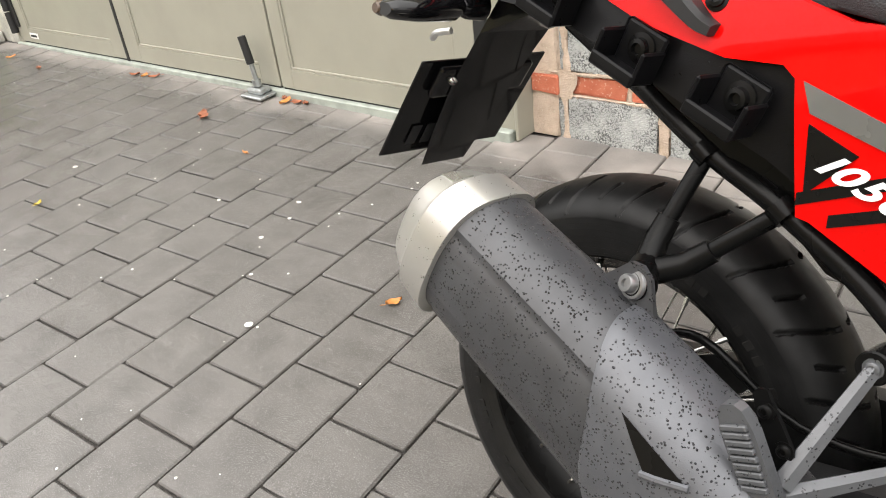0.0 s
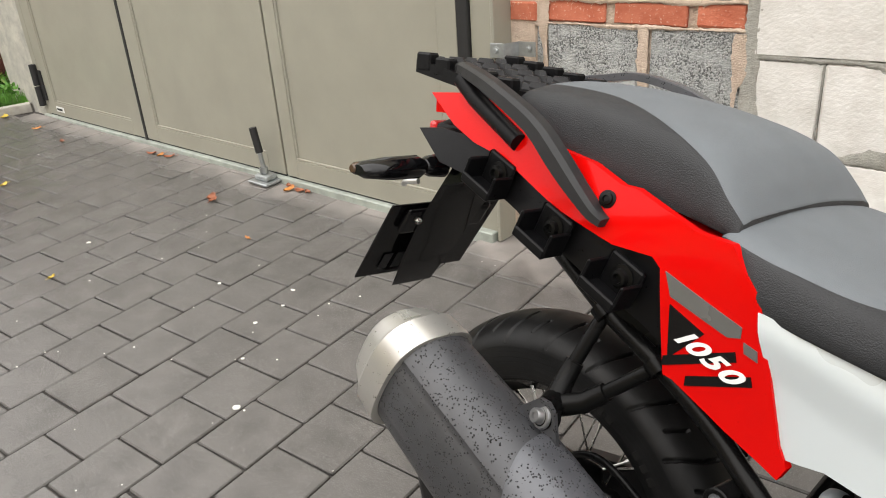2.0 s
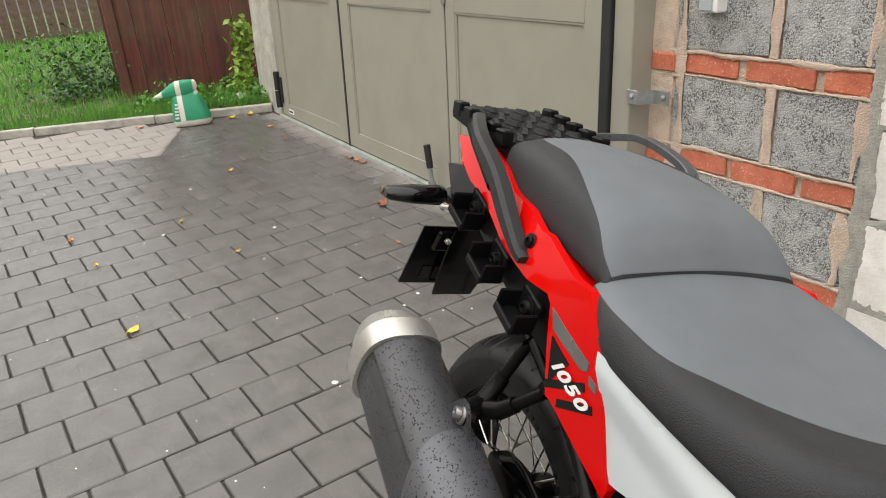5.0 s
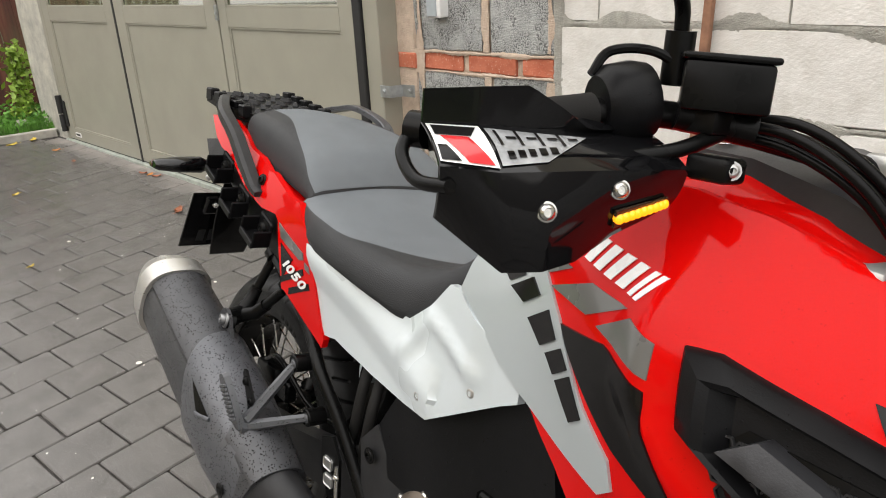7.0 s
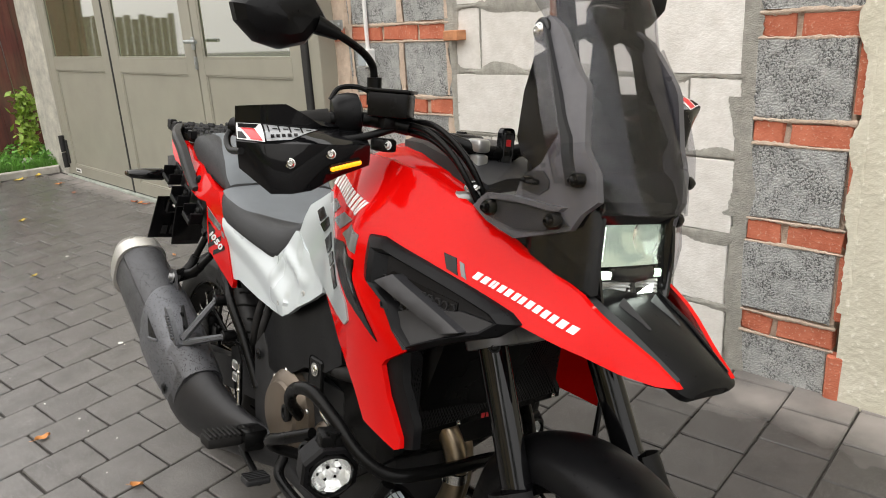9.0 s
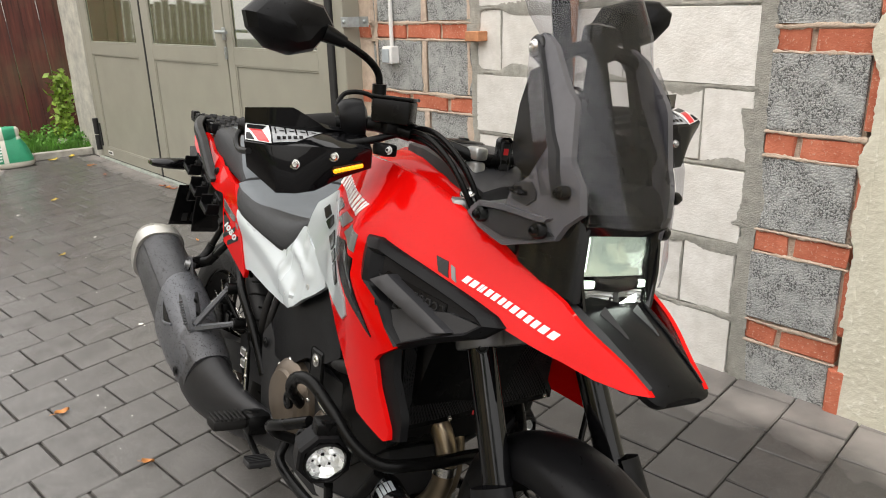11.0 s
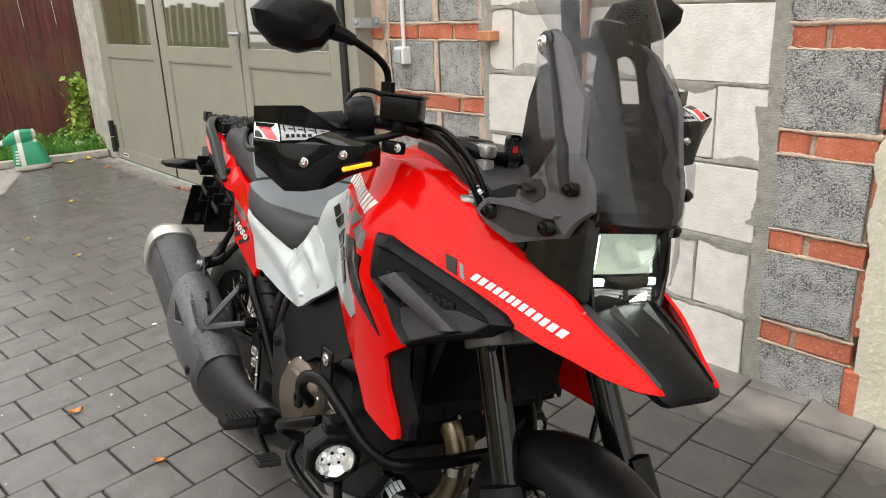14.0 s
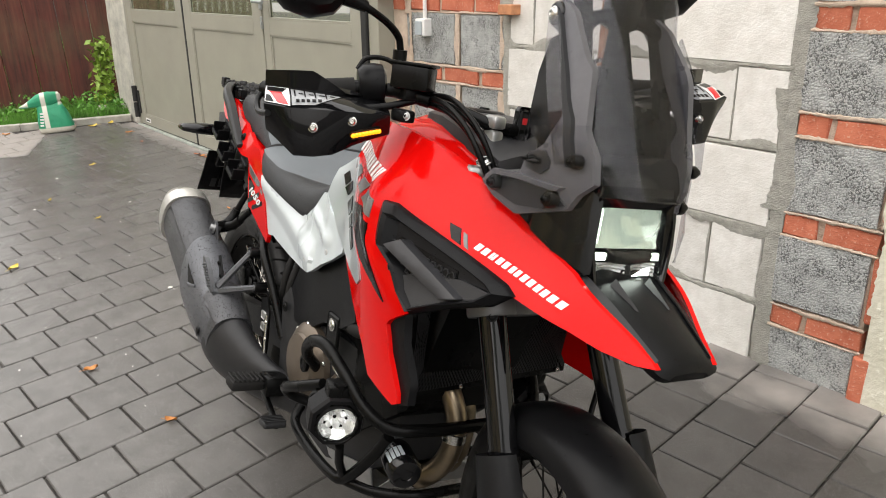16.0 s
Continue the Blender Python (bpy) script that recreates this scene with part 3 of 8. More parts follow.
def build_wall_fittings():
    for z in (0.730, 1.228):
        br = thing("wall_bracket", "galvanised steel strap fixing the door post to the wall", "bracket", pose(0, 0, z), "post brackets")
        bm = bmesh.new()
        box(bm, -0.350, -0.290, YD - 0.009, YD - 0.005, -0.022, 0.028, 0.001)
        prof = [(-0.292, YD - 0.009), (-0.288, YD - 0.005), (-0.270, YW - 0.060), (-0.205, YW - 0.056)]
        loft(bm, [[(x, y, -0.022), (x, y, 0.028), (x + 0.001, y + 0.004, 0.028), (x + 0.001, y + 0.004, -0.022)] for x, y in prof])
        part("strap", bm, ZINC, br)
        for x, y in ((-0.322, YD - 0.009), (-0.228, YW - 0.059)):
            bm = bmesh.new()
            lathe(bm, [(0.0, 0.009), (0.007, 0.009), (0.0085, 0.006), (0.0085, 0.003), (0.013, 0.002), (0.013, 0.0), (0, 0)], 12, axis_to((x, y, 0.004), (0, -1, 0)))
            part("bolt", bm, ZINC, br)
    jb = thing("switch_box", "white and grey surface switch box below a white conduit", "electrical box", pose(-0.064, YW - 0.004, 1.072))
    bm = bmesh.new()
    box(bm, -0.037, 0.037, -0.052, 0.0, -0.042, 0.042, 0.006, 2)
    part("housing", bm, WHITEPLAST, jb)
    bm = bmesh.new()
    box(bm, -0.033, 0.020, -0.058, -0.05, -0.037, 0.030, 0.003)
    part("rocker", bm, GREYPLAST, jb, "grey rocker")
    bm = bmesh.new()
    tube(bm, [(0.002, -0.018, 0.040), (0.002, -0.018, 1.2)], 0.010, 10)
    part("conduit", bm, WHITEPLAST, jb, "white plastic conduit")
    bm = bmesh.new()
    box(bm, 0, 0.085, -0.055, 0.02, 0, 0.042, 0.003)
    pg = part("wood_peg", bm, WOOD)
    pg.location = (0.500, YW - 0.005, 1.146)
    tagged(pg, "short wooden peg stuck out of a wall joint", "wooden peg")
    bm = bmesh.new()
    box(bm, -0.013, 0.013, -0.012, 0.012, 0, 2.3, 0.002)
    sl = part("timber_lath", bm, LATH)
    sl.matrix_basis = pose(1.030, YW - 0.050, -0.02, -0.8, 2.0, 0)
    tagged(sl, "thin brown wooden lath leaning against the block wall", "wooden lath")


build_wall_fittings()


# ---- garden end ----
def leaf_cloud(bm, centre, size, n, leaf, r, up=0.3):
    """Many small two-sided leaves round a point."""
    for _ in range(n):
        p = Vector(centre) + Vector((r.gauss(0, size[0]), r.gauss(0, size[1]), r.gauss(0, size[2])))
        d = Vector((r.uniform(-1, 1), r.uniform(-1, 1), r.uniform(-0.5, 0.9))).normalized()
        s = d.orthogonal().normalized()
        s.rotate(Matrix.Rotation(r.uniform(0, 6.3), 3, d))
        k = leaf * r.uniform(0.6, 1.2)
        a, b = p - d * k * 0.5, p + d * k * 0.6
        vs = [bm.verts.new(q) for q in (a, p + s * k * 0.32, b, p - s * k * 0.32)]
        bm.faces.new(vs)


# the lawn's edge runs askew to the garage
KERB_AT = pose(-4.74, 1.98, 0, 0, 0, -22.8)


def build_garden():
    r = random.Random(3)
    # kerb stones
    kerb = thing("kerb", "row of weathered concrete edging stones along the lawn", "kerb", KERB_AT, kind="structure")
    for i in range(9):
        bm = bmesh.new()
        box(bm, -0.035, 0.035, 0.004, 0.996, -0.012, 0.055 + r.uniform(-0.006, 0.006), 0.008, 2)
        st = part("kerb_stone", bm, KERB, kerb)
        st.location = (r.uniform(-0.008, 0.008) - 0.035, -8.85 + i, 0)
    # lawn bed
    bm = bmesh.new()
    nx, ny = 26, 40
    grid = [[bm.verts.new((-0.075 - 16.0 * (i / nx) ** 1.6, -9 + 13 * j / ny, 0.03 + 0.03 * noise.noise((i * 0.6, j * 0.5, 2.0)))) for i in range(nx + 1)] for j in range(ny + 1)]
    for j in range(ny):
        for i in range(nx):
            bm.faces.new((grid[j][i], grid[j][i + 1], grid[j + 1][i + 1], grid[j + 1][i]))
    bed = tagged(part("lawn_bed", bm, SOIL, smooth=60), "green mossy soil under the lawn", "lawn", kind="structure")
    bed.matrix_basis = KERB_AT
    verts, faces = [], []
    for _ in range(42000):
        d = 9.0 * r.random() ** 1.9
        x, y = -0.085 - d, r.uniform(-6.5, 0.9)
        tall = 0.05 + 0.07 * max(0, noise.noise((x * 1.7, y * 1.7, 0))) + 0.03 * r.random()
        if y > -0.9 and x > -1.2:
            tall += 0.05
        a = r.uniform(0, 6.28)
        w = 0.004 + 0.0012 * d
        lx, ly = r.uniform(-0.03, 0.03), r.uniform(-0.03, 0.03)
        k = len(verts)
        verts += [(x - w * math.cos(a), y - w * math.sin(a), 0.02), (x + w * math.cos(a), y + w * math.sin(a), 0.02), (x + lx, y + ly, 0.03 + tall)]
        faces.append((k, k + 1, k + 2))
    me = bpy.data.meshes.new("grass")
    me.from_pydata(verts, [], faces)
    me.materials.append(GRASSM)
    lawn = tagged(new("grass", me), "lush green uncut grass beyond the kerb", "grass", kind="stuff")
    lawn.matrix_basis = KERB_AT
    # weeds at the foot of the fence
    bm = bmesh.new()
    for _ in range(60):
        q = KERB_AT @ Vector((r.uniform(-1.0, -0.15), r.uniform(-1.0, 0.35), 0.10))
        leaf_cloud(bm, q, (0.08, 0.08, 0.05), 26, 0.045, r)
    tagged(part("weeds", bm, GRASSM), "low leafy weeds at the foot of the fence", "weeds", kind="stuff")
    bm = bmesh.new()
    for _ in range(46):
        leaf_cloud(bm, (r.uniform(-7.1, -6.45), r.uniform(0.45, 1.2), abs(r.gauss(0.2, 0.25))), (0.13, 0.13, 0.12), 34, 0.05, r)
    tagged(part("bush", bm, LEAFDARK), "dark green bush growing at the end of the fence", "bush")
    # board fence
    fence = thing("fence", "tall red-brown vertical board fence, weathered at the foot", "fence", pose(-5.49, 2.60, 0, 0, 0, 238), kind="structure")
    n = 10
    for i in range(n):
        bm = bmesh.new()
        w = 0.155
        box(bm, 0, w, 0, 0.022, 0.03 + r.uniform(0, 0.03), 2.35 + r.uniform(-0.02, 0.02), 0.003)
        bd = part("board", bm, FENCEWOOD, fence)
        bd.location = (i * (w + 0.004), 0.012 * (i % 2), 0)
    bm = bmesh.new()
    box(bm, n * 0.159 - 0.01, n * 0.159 + 0.09, -0.04, 0.06, 0, 2.4, 0.005)
    part("post", bm, FENCEWOOD, fence)
    for z in (0.5, 1.9):
        bm = bmesh.new()
        box(bm, 0, n * 0.159, -0.046, -0.002, z, z + 0.09, 0.004)
        part("rail", bm, FENCEWOOD, fence)
    # return of the fence, running away
    fence2 = thing("fence", "dark board fence running away behind the lawn", "fence", pose(-6.42, 1.13, 0, 0, 0, 165), kind="structure")
    for i in range(9):
        bm = bmesh.new()
        box(bm, 0, 0.155, 0, 0.022, 0.03, 2.3 + r.uniform(-0.03, 0.03), 0.003)
        bd = part("board", bm, FENCEWOOD, fence2)
        bd.location = (0.1 + i * 0.16, 0.01 * (i % 2), 0)
    fence3 = thing("fence", "old grey board fence far behind the lawn", "fence", pose(-13.5, 3.4, 0, 0, 0, 262), kind="structure")
    for i in range(40):
        bm = bmesh.new()
        box(bm, 0, 0.16, 0, 0.025, 0.03, 1.7 + r.uniform(-0.08, 0.08), 0.003)
        bd = part("board", bm, BARK, fence3)
        bd.location = (i * 0.185, 0, 0)
    # sapling against the pier
    sap = thing("sapling", "young shrub with bright yellow-green leaves by the pier", "shrub", pose(-5.29, 2.045, 0))
    bm = bmesh.new()
    stems = []
    for k in range(4):
        top = Vector((r.uniform(-0.10, 0.10), r.uniform(-0.10, 0.10), r.uniform(0.55, 0.86)))
        pts = [Vector((r.uniform(-0.03, 0.03), r.uniform(-0.03, 0.03), 0)), top * 0.5 + Vector((r.uniform(-0.03, 0.03), 0.02, 0)), top]
        stems.append(pts)
        tube(bm, pts, (0.007, 0.002), 6, 4)
    part("stem", bm, BARK, sap)
    bm = bmesh.new()
    for pts in stems:
        for q in smooth_path(pts, 10)[3:]:
            leaf_cloud(bm, q, (0.045, 0.045, 0.02), 6, 0.070, r)
    part("foliage", bm, LEAFGREEN, sap)
    # pebble and a grey stone beside it
    bm = bmesh.new()
    bmesh.ops.create_icosphere(bm, subdivisions=2, radius=0.06)
    for v in bm.verts:
        v.co = Vector((v.co.x * 1.3, v.co.y, v.co.z * 0.7)) * (1 + 0.25 * noise.noise(v.co * 14))
    st = part("stone", bm, KERB, smooth=60)
    st.location = (-5.15, 1.985, 0.075)
    tagged(st, "small grey stone lying on the kerb", "stone")


build_garden()


def build_sack():
    sack = thing("cement_sack", "crumpled green and white half-empty paper sack standing on the paving", "sack", pose(-4.73, 1.45, 0, 0, 0, 74))
    bm = bmesh.new()
    n = 32

    def ring(c, a, b, e, k):
        """A creased, rounded oblong about c in the plane of the half axes a and b."""
        out = []
        for j in range(n):
            th = 2 * math.pi * j / n
            cc, ss = math.cos(th), math.sin(th)
            q = 1 + 0.10 * noise.noise((cc * 2.1, ss * 2.1, k * 1.7)) + 0.06 * noise.noise((cc * 5, ss * 5, k * 3.1))
            out.append(c + a * (math.copysign(abs(cc) ** e, cc) * q) + b * (math.copysign(abs(ss) ** e, ss) * q))
        return out

    # the standing body
    rows = []
    for k, (z, x, w, d) in enumerate([(0.0, 0.0, 0.125, 0.075), (0.012, 0.0, 0.152, 0.098), (0.05, -0.002, 0.153, 0.104), (0.10, -0.006, 0.143, 0.100), (0.15, -0.012, 0.132, 0.088), (0.19, -0.017, 0.122, 0.074), (0.23, -0.023, 0.112, 0.060), (0.28, -0.030, 0.100, 0.040)]):
        rows.append(ring(Vector((x, 0.0, z)), Vector((w, 0, 0)), Vector((0, d, 0)), 0.55, k))
    loft(bm, rows)
    # the empty top, folded over to one side
    rows = []
    for k, (x, z0, z1, d) in enumerate([(0.082, 0.300, 0.340, 0.010), (0.066, 0.275, 0.362, 0.026), (0.030, 0.250, 0.368, 0.040), (-0.02, 0.240, 0.372, 0.046), (-0.08, 0.240, 0.366, 0.044), (-0.13, 0.240, 0.345, 0.038), (-0.18, 0.240, 0.312, 0.028), (-0.23, 0.240, 0.278, 0.018), (-0.275, 0.245, 0.258, 0.006)]):
        rows.append(ring(Vector((x, -0.012, (z0 + z1) / 2)), Vector((0, 0, (z1 - z0) / 2)), Vector((0, d, 0)), 0.7, k + 20))
    loft(bm, rows)
    m, nt, b = nodes_of("printed_paper")
    vec = coords(nt)
    sep = nt.nodes.new("ShaderNodeSeparateXYZ")
    link(nt, vec, sep.inputs[0])
    z_on = mixc(nt, 1.0, step(nt, sep.outputs["Z"], 0.052, 0.01), step(nt, sep.outputs["Z"], 0.40, -0.02), "MULTIPLY")
    band = mixc(nt, 1.0, step(nt, sep.outputs["X"], -0.088, 0.006), step(nt, sep.outputs["X"], -0.048, -0.006), "MULTIPLY")
    green = mixc(nt, noise_tex(nt, vec, 9.0), (0.012, 0.20, 0.10), (0.03, 0.34, 0.17))
    tip = mixc(nt, 1.0, step(nt, sep.outputs["X"], -0.200, 0.01), step(nt, sep.outputs["X"], 0.052, -0.012), "MULTIPLY")
    low = step(nt, sep.outputs["Z"], 0.255, -0.02)
    tip = mixc(nt, 1.0, tip, low, "LIGHTEN")
    z_on = mixc(nt, 1.0, z_on, tip, "MULTIPLY")
    col = mixc(nt, z_on, (0.66, 0.63, 0.55), green)
    col = mixc(nt, mixc(nt, 1.0, band, z_on, "MULTIPLY"), col, (0.66, 0.64, 0.56))
    link(nt, col, b.inputs["Base Color"])
    b.inputs["Roughness"].default_value = 0.55
    bump(nt, b, noise_tex(nt, vec, 38.0, 5.0), 0.5, 0.01)
    part("bag", bm, m, sack, "", 70)
    # unreadable print
    bm = bmesh.new()
    for i in range(5):
        box(bm, -0.128 + i * 0.004, -0.098 + i * 0.004, -0.101 + i * 0.005, -0.095 + i * 0.005, 0.075 + i * 0.026, 0.090 + i * 0.026)
    part("print", bm, WHITEPLAST, sack, "pale unreadable print")


build_sack()


# ---- behind the camera, seen in the door glass ----
def build_opposite():
    # house, hedge and trees drawn nearer and larger, to block low sky
    house = thing("house", "ochre plastered house with a tiled roof across the yard", "house", pose(-2.5, -13.5, 0))
    bm = bmesh.new()
    box(bm, -9, 9, -4, 4, -0.01, 5.2)
    part("wall", bm, HOUSEPLASTER, house)
    bm = bmesh.new()
    loft(bm, [[(x, -4.5, 5.0), (x, 0, 8.0), (x, 4.5, 5.0), (x, 4.5, 5.2), (x, 0, 8.25), (x, -4.5, 5.2)] for x in (-9.4, 9.4)])
    part("roof", bm, ROOFTILE, house)
    for x in (-7.2, -4.4, -1.6, 1.6, 4.4, 7.2):
        for z in (0.9, 3.1):
            bm = bmesh.new()
            box(bm, x - 0.6, x + 0.6, 3.96, 4.05, z, z + 1.35, 0.01)
            fr = part("window", bm, WHITEPLAST, house)
            for s in (-0.28, 0.28):
                bm = bmesh.new()
                box(bm, x + s - 0.24, x + s + 0.24, 4.052, 4.06, z + 0.07, z + 1.28)
                part("pane", bm, WINDOWDARK, fr)
    r = random.Random(11)
    bm = bmesh.new()
    for _ in range(90):
        leaf_cloud(bm, (r.uniform(-14, 8), -8.2 + r.uniform(-0.5, 0.5), r.uniform(0.2, 1.5)), (0.3, 0.25, 0.25), 60, 0.16, r)
    tagged(part("hedge", bm, LEAFDARK), "dark green clipped hedge across the yard", "hedge")
    for x, y, h in ((-13.5, -8.0, 7.0), (8.5, -6.5, 7.0)):
        tree = thing("tree", "leafy garden tree across the yard", "tree", pose(x, y, 0), "garden trees")
        bm = bmesh.new()
        tube(bm, [(0, 0, 0), (0.1, 0, h * 0.35), (0, 0.1, h * 0.75)], (0.2, 0.05), 8, 4)
        tops = []
        for k in range(9):
            a = k * 2.4
            q = Vector((math.cos(a) * r.uniform(0.7, 1.7), math.sin(a) * r.uniform(0.7, 1.7), h * r.uniform(0.5, 1.0)))
            tube(bm, [(0.05, 0.05, h * 0.38), q * 0.6 + Vector((0, 0, 0.6)), q], (0.07, 0.02), 6, 3)
            tops.append(q)
        part("trunk", bm, BARK, tree)
        bm = bmesh.new()
        for q in tops:
            leaf_cloud(bm, q, (0.6, 0.6, 0.45), 420, 0.17, r)
        part("crown", bm, LEAFDARK, tree)
    bm = bmesh.new()
    box(bm, -22, 12, -9.4, -5.5, -0.011, -0.004)
    tagged(part("lawn_yard", bm, SOIL), "mown lawn across the yard", "lawn", kind="structure")


build_opposite()


# ---- motorcycle: materials ----
RED = beaded(simple("red_gloss_paint", (0.54, 0.0025, 0.002), 0.05, 0, 0.04, 4, spec=0.13), 330, 0.66, 0.10, 0.85)
SILVERW = simple("silver_white_paint", (0.56, 0.61, 0.63), 0.28, 0.15, 0.03, 4, coat=0.7)
SILVERG = simple("silver_grey_paint", (0.40, 0.44, 0.45), 0.32, 0.25, 0.03, 4, coat=0.6)
PLASTIC = beaded(simple("black_grained_plastic", (0.005, 0.005, 0.0055), 0.34, 0, 0.15, 40, 0.10, 500, spec=0.12), 300, 0.66, 0.2)
PLASTICG = simple("dark_grey_grained_plastic", (0.020, 0.020, 0.021), 0.42, 0, 0.12, 40, 0.12, 500, spec=0.25)
GLOSSBLK = beaded(simple("gloss_black_plastic", (0.004, 0.004, 0.0045), 0.08, 0, 0.1, 10, spec=0.38), 260, 0.70, 0.25)
GLOSSDRY = simple("gloss_black_inner", (0.005, 0.005, 0.0055), 0.14, 0, 0.1, 10, spec=0.4)
SATINBLK = simple("satin_black_steel", (0.004, 0.004, 0.004), 0.26, 0.0, 0.15, 20, 0.05, 300, spec=0.12)
MUFFLER = beaded(simple("muffler_grey_satin", (0.052, 0.053, 0.057), 0.42, 0.35, 0.12, 30, 0.12, 900), 250, 0.50, 0.5, 0.22)
SHIELD = beaded(simple("shield_grey_satin", (0.085, 0.088, 0.097), 0.38, 0.35, 0.10, 30, 0.12, 900), 250, 0.50, 0.5, 0.22)
CAPMETAL = beaded(simple("titanium_silver_paint", (0.46, 0.45, 0.42), 0.38, 0.75, 0.06, 12), 330, 0.64, 0.2, 0.7)
ALLOYDARK = simple("dull_steel", (0.22, 0.22, 0.22), 0.34, 0.8, 0.15, 30)
CASTGREY = beaded(simple("grey_cast_paint", (0.085, 0.088, 0.094), 0.36, 0.3, 0.1, 30, 0.12, 400), 300, 0.58, 0.3, 0.4)
ALLOY = simple("cast_aluminium", (0.50, 0.50, 0.49), 0.42, 0.9, 0.12, 30, 0.12, 400)
STEEL = simple("zinc_plated_steel", (0.62, 0.61, 0.58), 0.25, 1.0, 0.1, 30)
BRONZE = simple("bronze_engine_paint", (0.125, 0.100, 0.076), 0.36, 0.6, 0.12, 18, 0.1, 300)
PIPE = simple("tinted_header_pipe", (0.24, 0.19, 0.13), 0.34, 0.9, 0.25, 12)
TYRE = simple("tyre_rubber", (0.012, 0.0115, 0.011), 0.60, 0, 0.2, 30, 0.15, 500, spec=0.15)
SEATG = simple("grey_seat_vinyl", (0.116, 0.130, 0.142), 0.62, 0, 0.06, 20, 0.45, 900)
SEATD = simple("charcoal_seat_vinyl", (0.015, 0.016, 0.018), 0.62, 0, 0.1, 20, 0.7, 600)
DECALGREY = simple("grey_decal", (0.10, 0.10, 0.095), 0.3, 0, 0.05, coat=0.6)
DECALBLK = simple("black_decal", (0.006, 0.0055, 0.0055), 0.16, 0, 0.05, coat=0.0, spec=0.2)
DECALWHITE = simple("white_decal", (0.78, 0.78, 0.77), 0.3, 0, 0.03, coat=0.6)
STICKER = simple("pale_grey_sticker", (0.30, 0.31, 0.32), 0.25, 0.1, 0.25, 90)
DECALRED = simple("red_decal", (0.60, 0.015, 0.02), 0.3, 0, 0.03, coat=0.6)
CLEARLENS, _nt, _b = nodes_of("clear_lens")
_b.inputs["Base Color"].default_value = (0.97, 0.98, 0.97, 1)
_b.inputs["Roughness"].default_value = 0.02
_b.inputs["Transmission Weight"].default_value = 1.0
_b.inputs["IOR"].default_value = 1.2
COWLRIB = simple("grey_black_plastic", (0.022, 0.022, 0.024), 0.40, 0, 0.12, 40, 0.12, 500, spec=0.35)
FOGREFL = simple("pearl_reflector", (0.90, 0.90, 0.90), 0.28, 0.55, 0.05, 60)
REFLECTOR = simple("bright_reflector", (0.82, 0.83, 0.84), 0.12, 1.0, 0.1, 60)
SCREEN, _nt, _b = nodes_of("smoked_screen")
_mix = _nt.nodes.new("ShaderNodeMixShader")
_tr = _nt.nodes.new("ShaderNodeBsdfTransparent")
_tr.inputs[0].default_value = (0.79, 0.79, 0.805, 1)
_gl = _nt.nodes.new("ShaderNodeBsdfGlossy")
_gl.inputs["Roughness"].default_value = 0.06
_gl.inputs["Color"].default_value = (0.9, 0.9, 0.92, 1)
_lw = _nt.nodes.new("ShaderNodeLayerWeight")
_lw.inputs["Blend"].default_value = 0.5
link(_nt, ramp(_nt, _lw.outputs["Facing"], [(0.0, g(0.02)), (0.5, g(0.03)), (0.75, g(0.07)), (1.0, g(0.5))]), _mix.inputs[0])
link(_nt, _tr.outputs[0], _mix.inputs[1])
link(_nt, _gl.outputs[0], _mix.inputs[2])
link(_nt, _mix.outputs[0], _nt.nodes["Material Output"].inputs["Surface"])


CLEARSHEET = SCREEN.copy()
CLEARSHEET.name = "clear_sheet"
CLEARSHEET.node_tree.nodes["Transparent BSDF"].inputs[0].default_value = (0.95, 0.95, 0.955, 1)
for _e, _v in zip(CLEARSHEET.node_tree.nodes["Color Ramp"].color_ramp.elements, (0.006, 0.010, 0.03, 0.35)):
    _e.color = (_v, _v, _v, 1)


def glow(name, col, strength):
    m, nt, b = nodes_of(name)
    b.inputs["Base Color"].default_value = (*col, 1)
    b.inputs["Emission Color"].default_value = (*col, 1)
    b.inputs["Emission Strength"].default_value = strength
    b.inputs["Roughness"].default_value = 0.2
    return m


LEDWHITE = glow("lit_white_led", (0.86, 1.0, 0.84), 2.5)
# reflector's own glow stands in for the lamp light it throws back
LITREFL = glow("lit_reflector", (0.80, 0.90, 0.80), 0.20)
LITREFL.node_tree.nodes["Principled BSDF"].inputs["Metallic"].default_value = 0.85
LEDAMBER = glow("lit_amber_led", (1.0, 0.36, 0.01), 1.15)
AMBER = simple("amber_lens", (0.8, 0.22, 0.01), 0.15, 0, 0.05)
SMOKED = simple("smoked_lens", (0.06, 0.035, 0.02), 0.10, 0, 0.05)

BIKE = thing("motorcycle", "wet red, silver and black adventure motorcycle leaning on its side stand", "motorcycle", pose(0.7721, 0.7866, 0.0, -13.95, 0.0, -6.0))

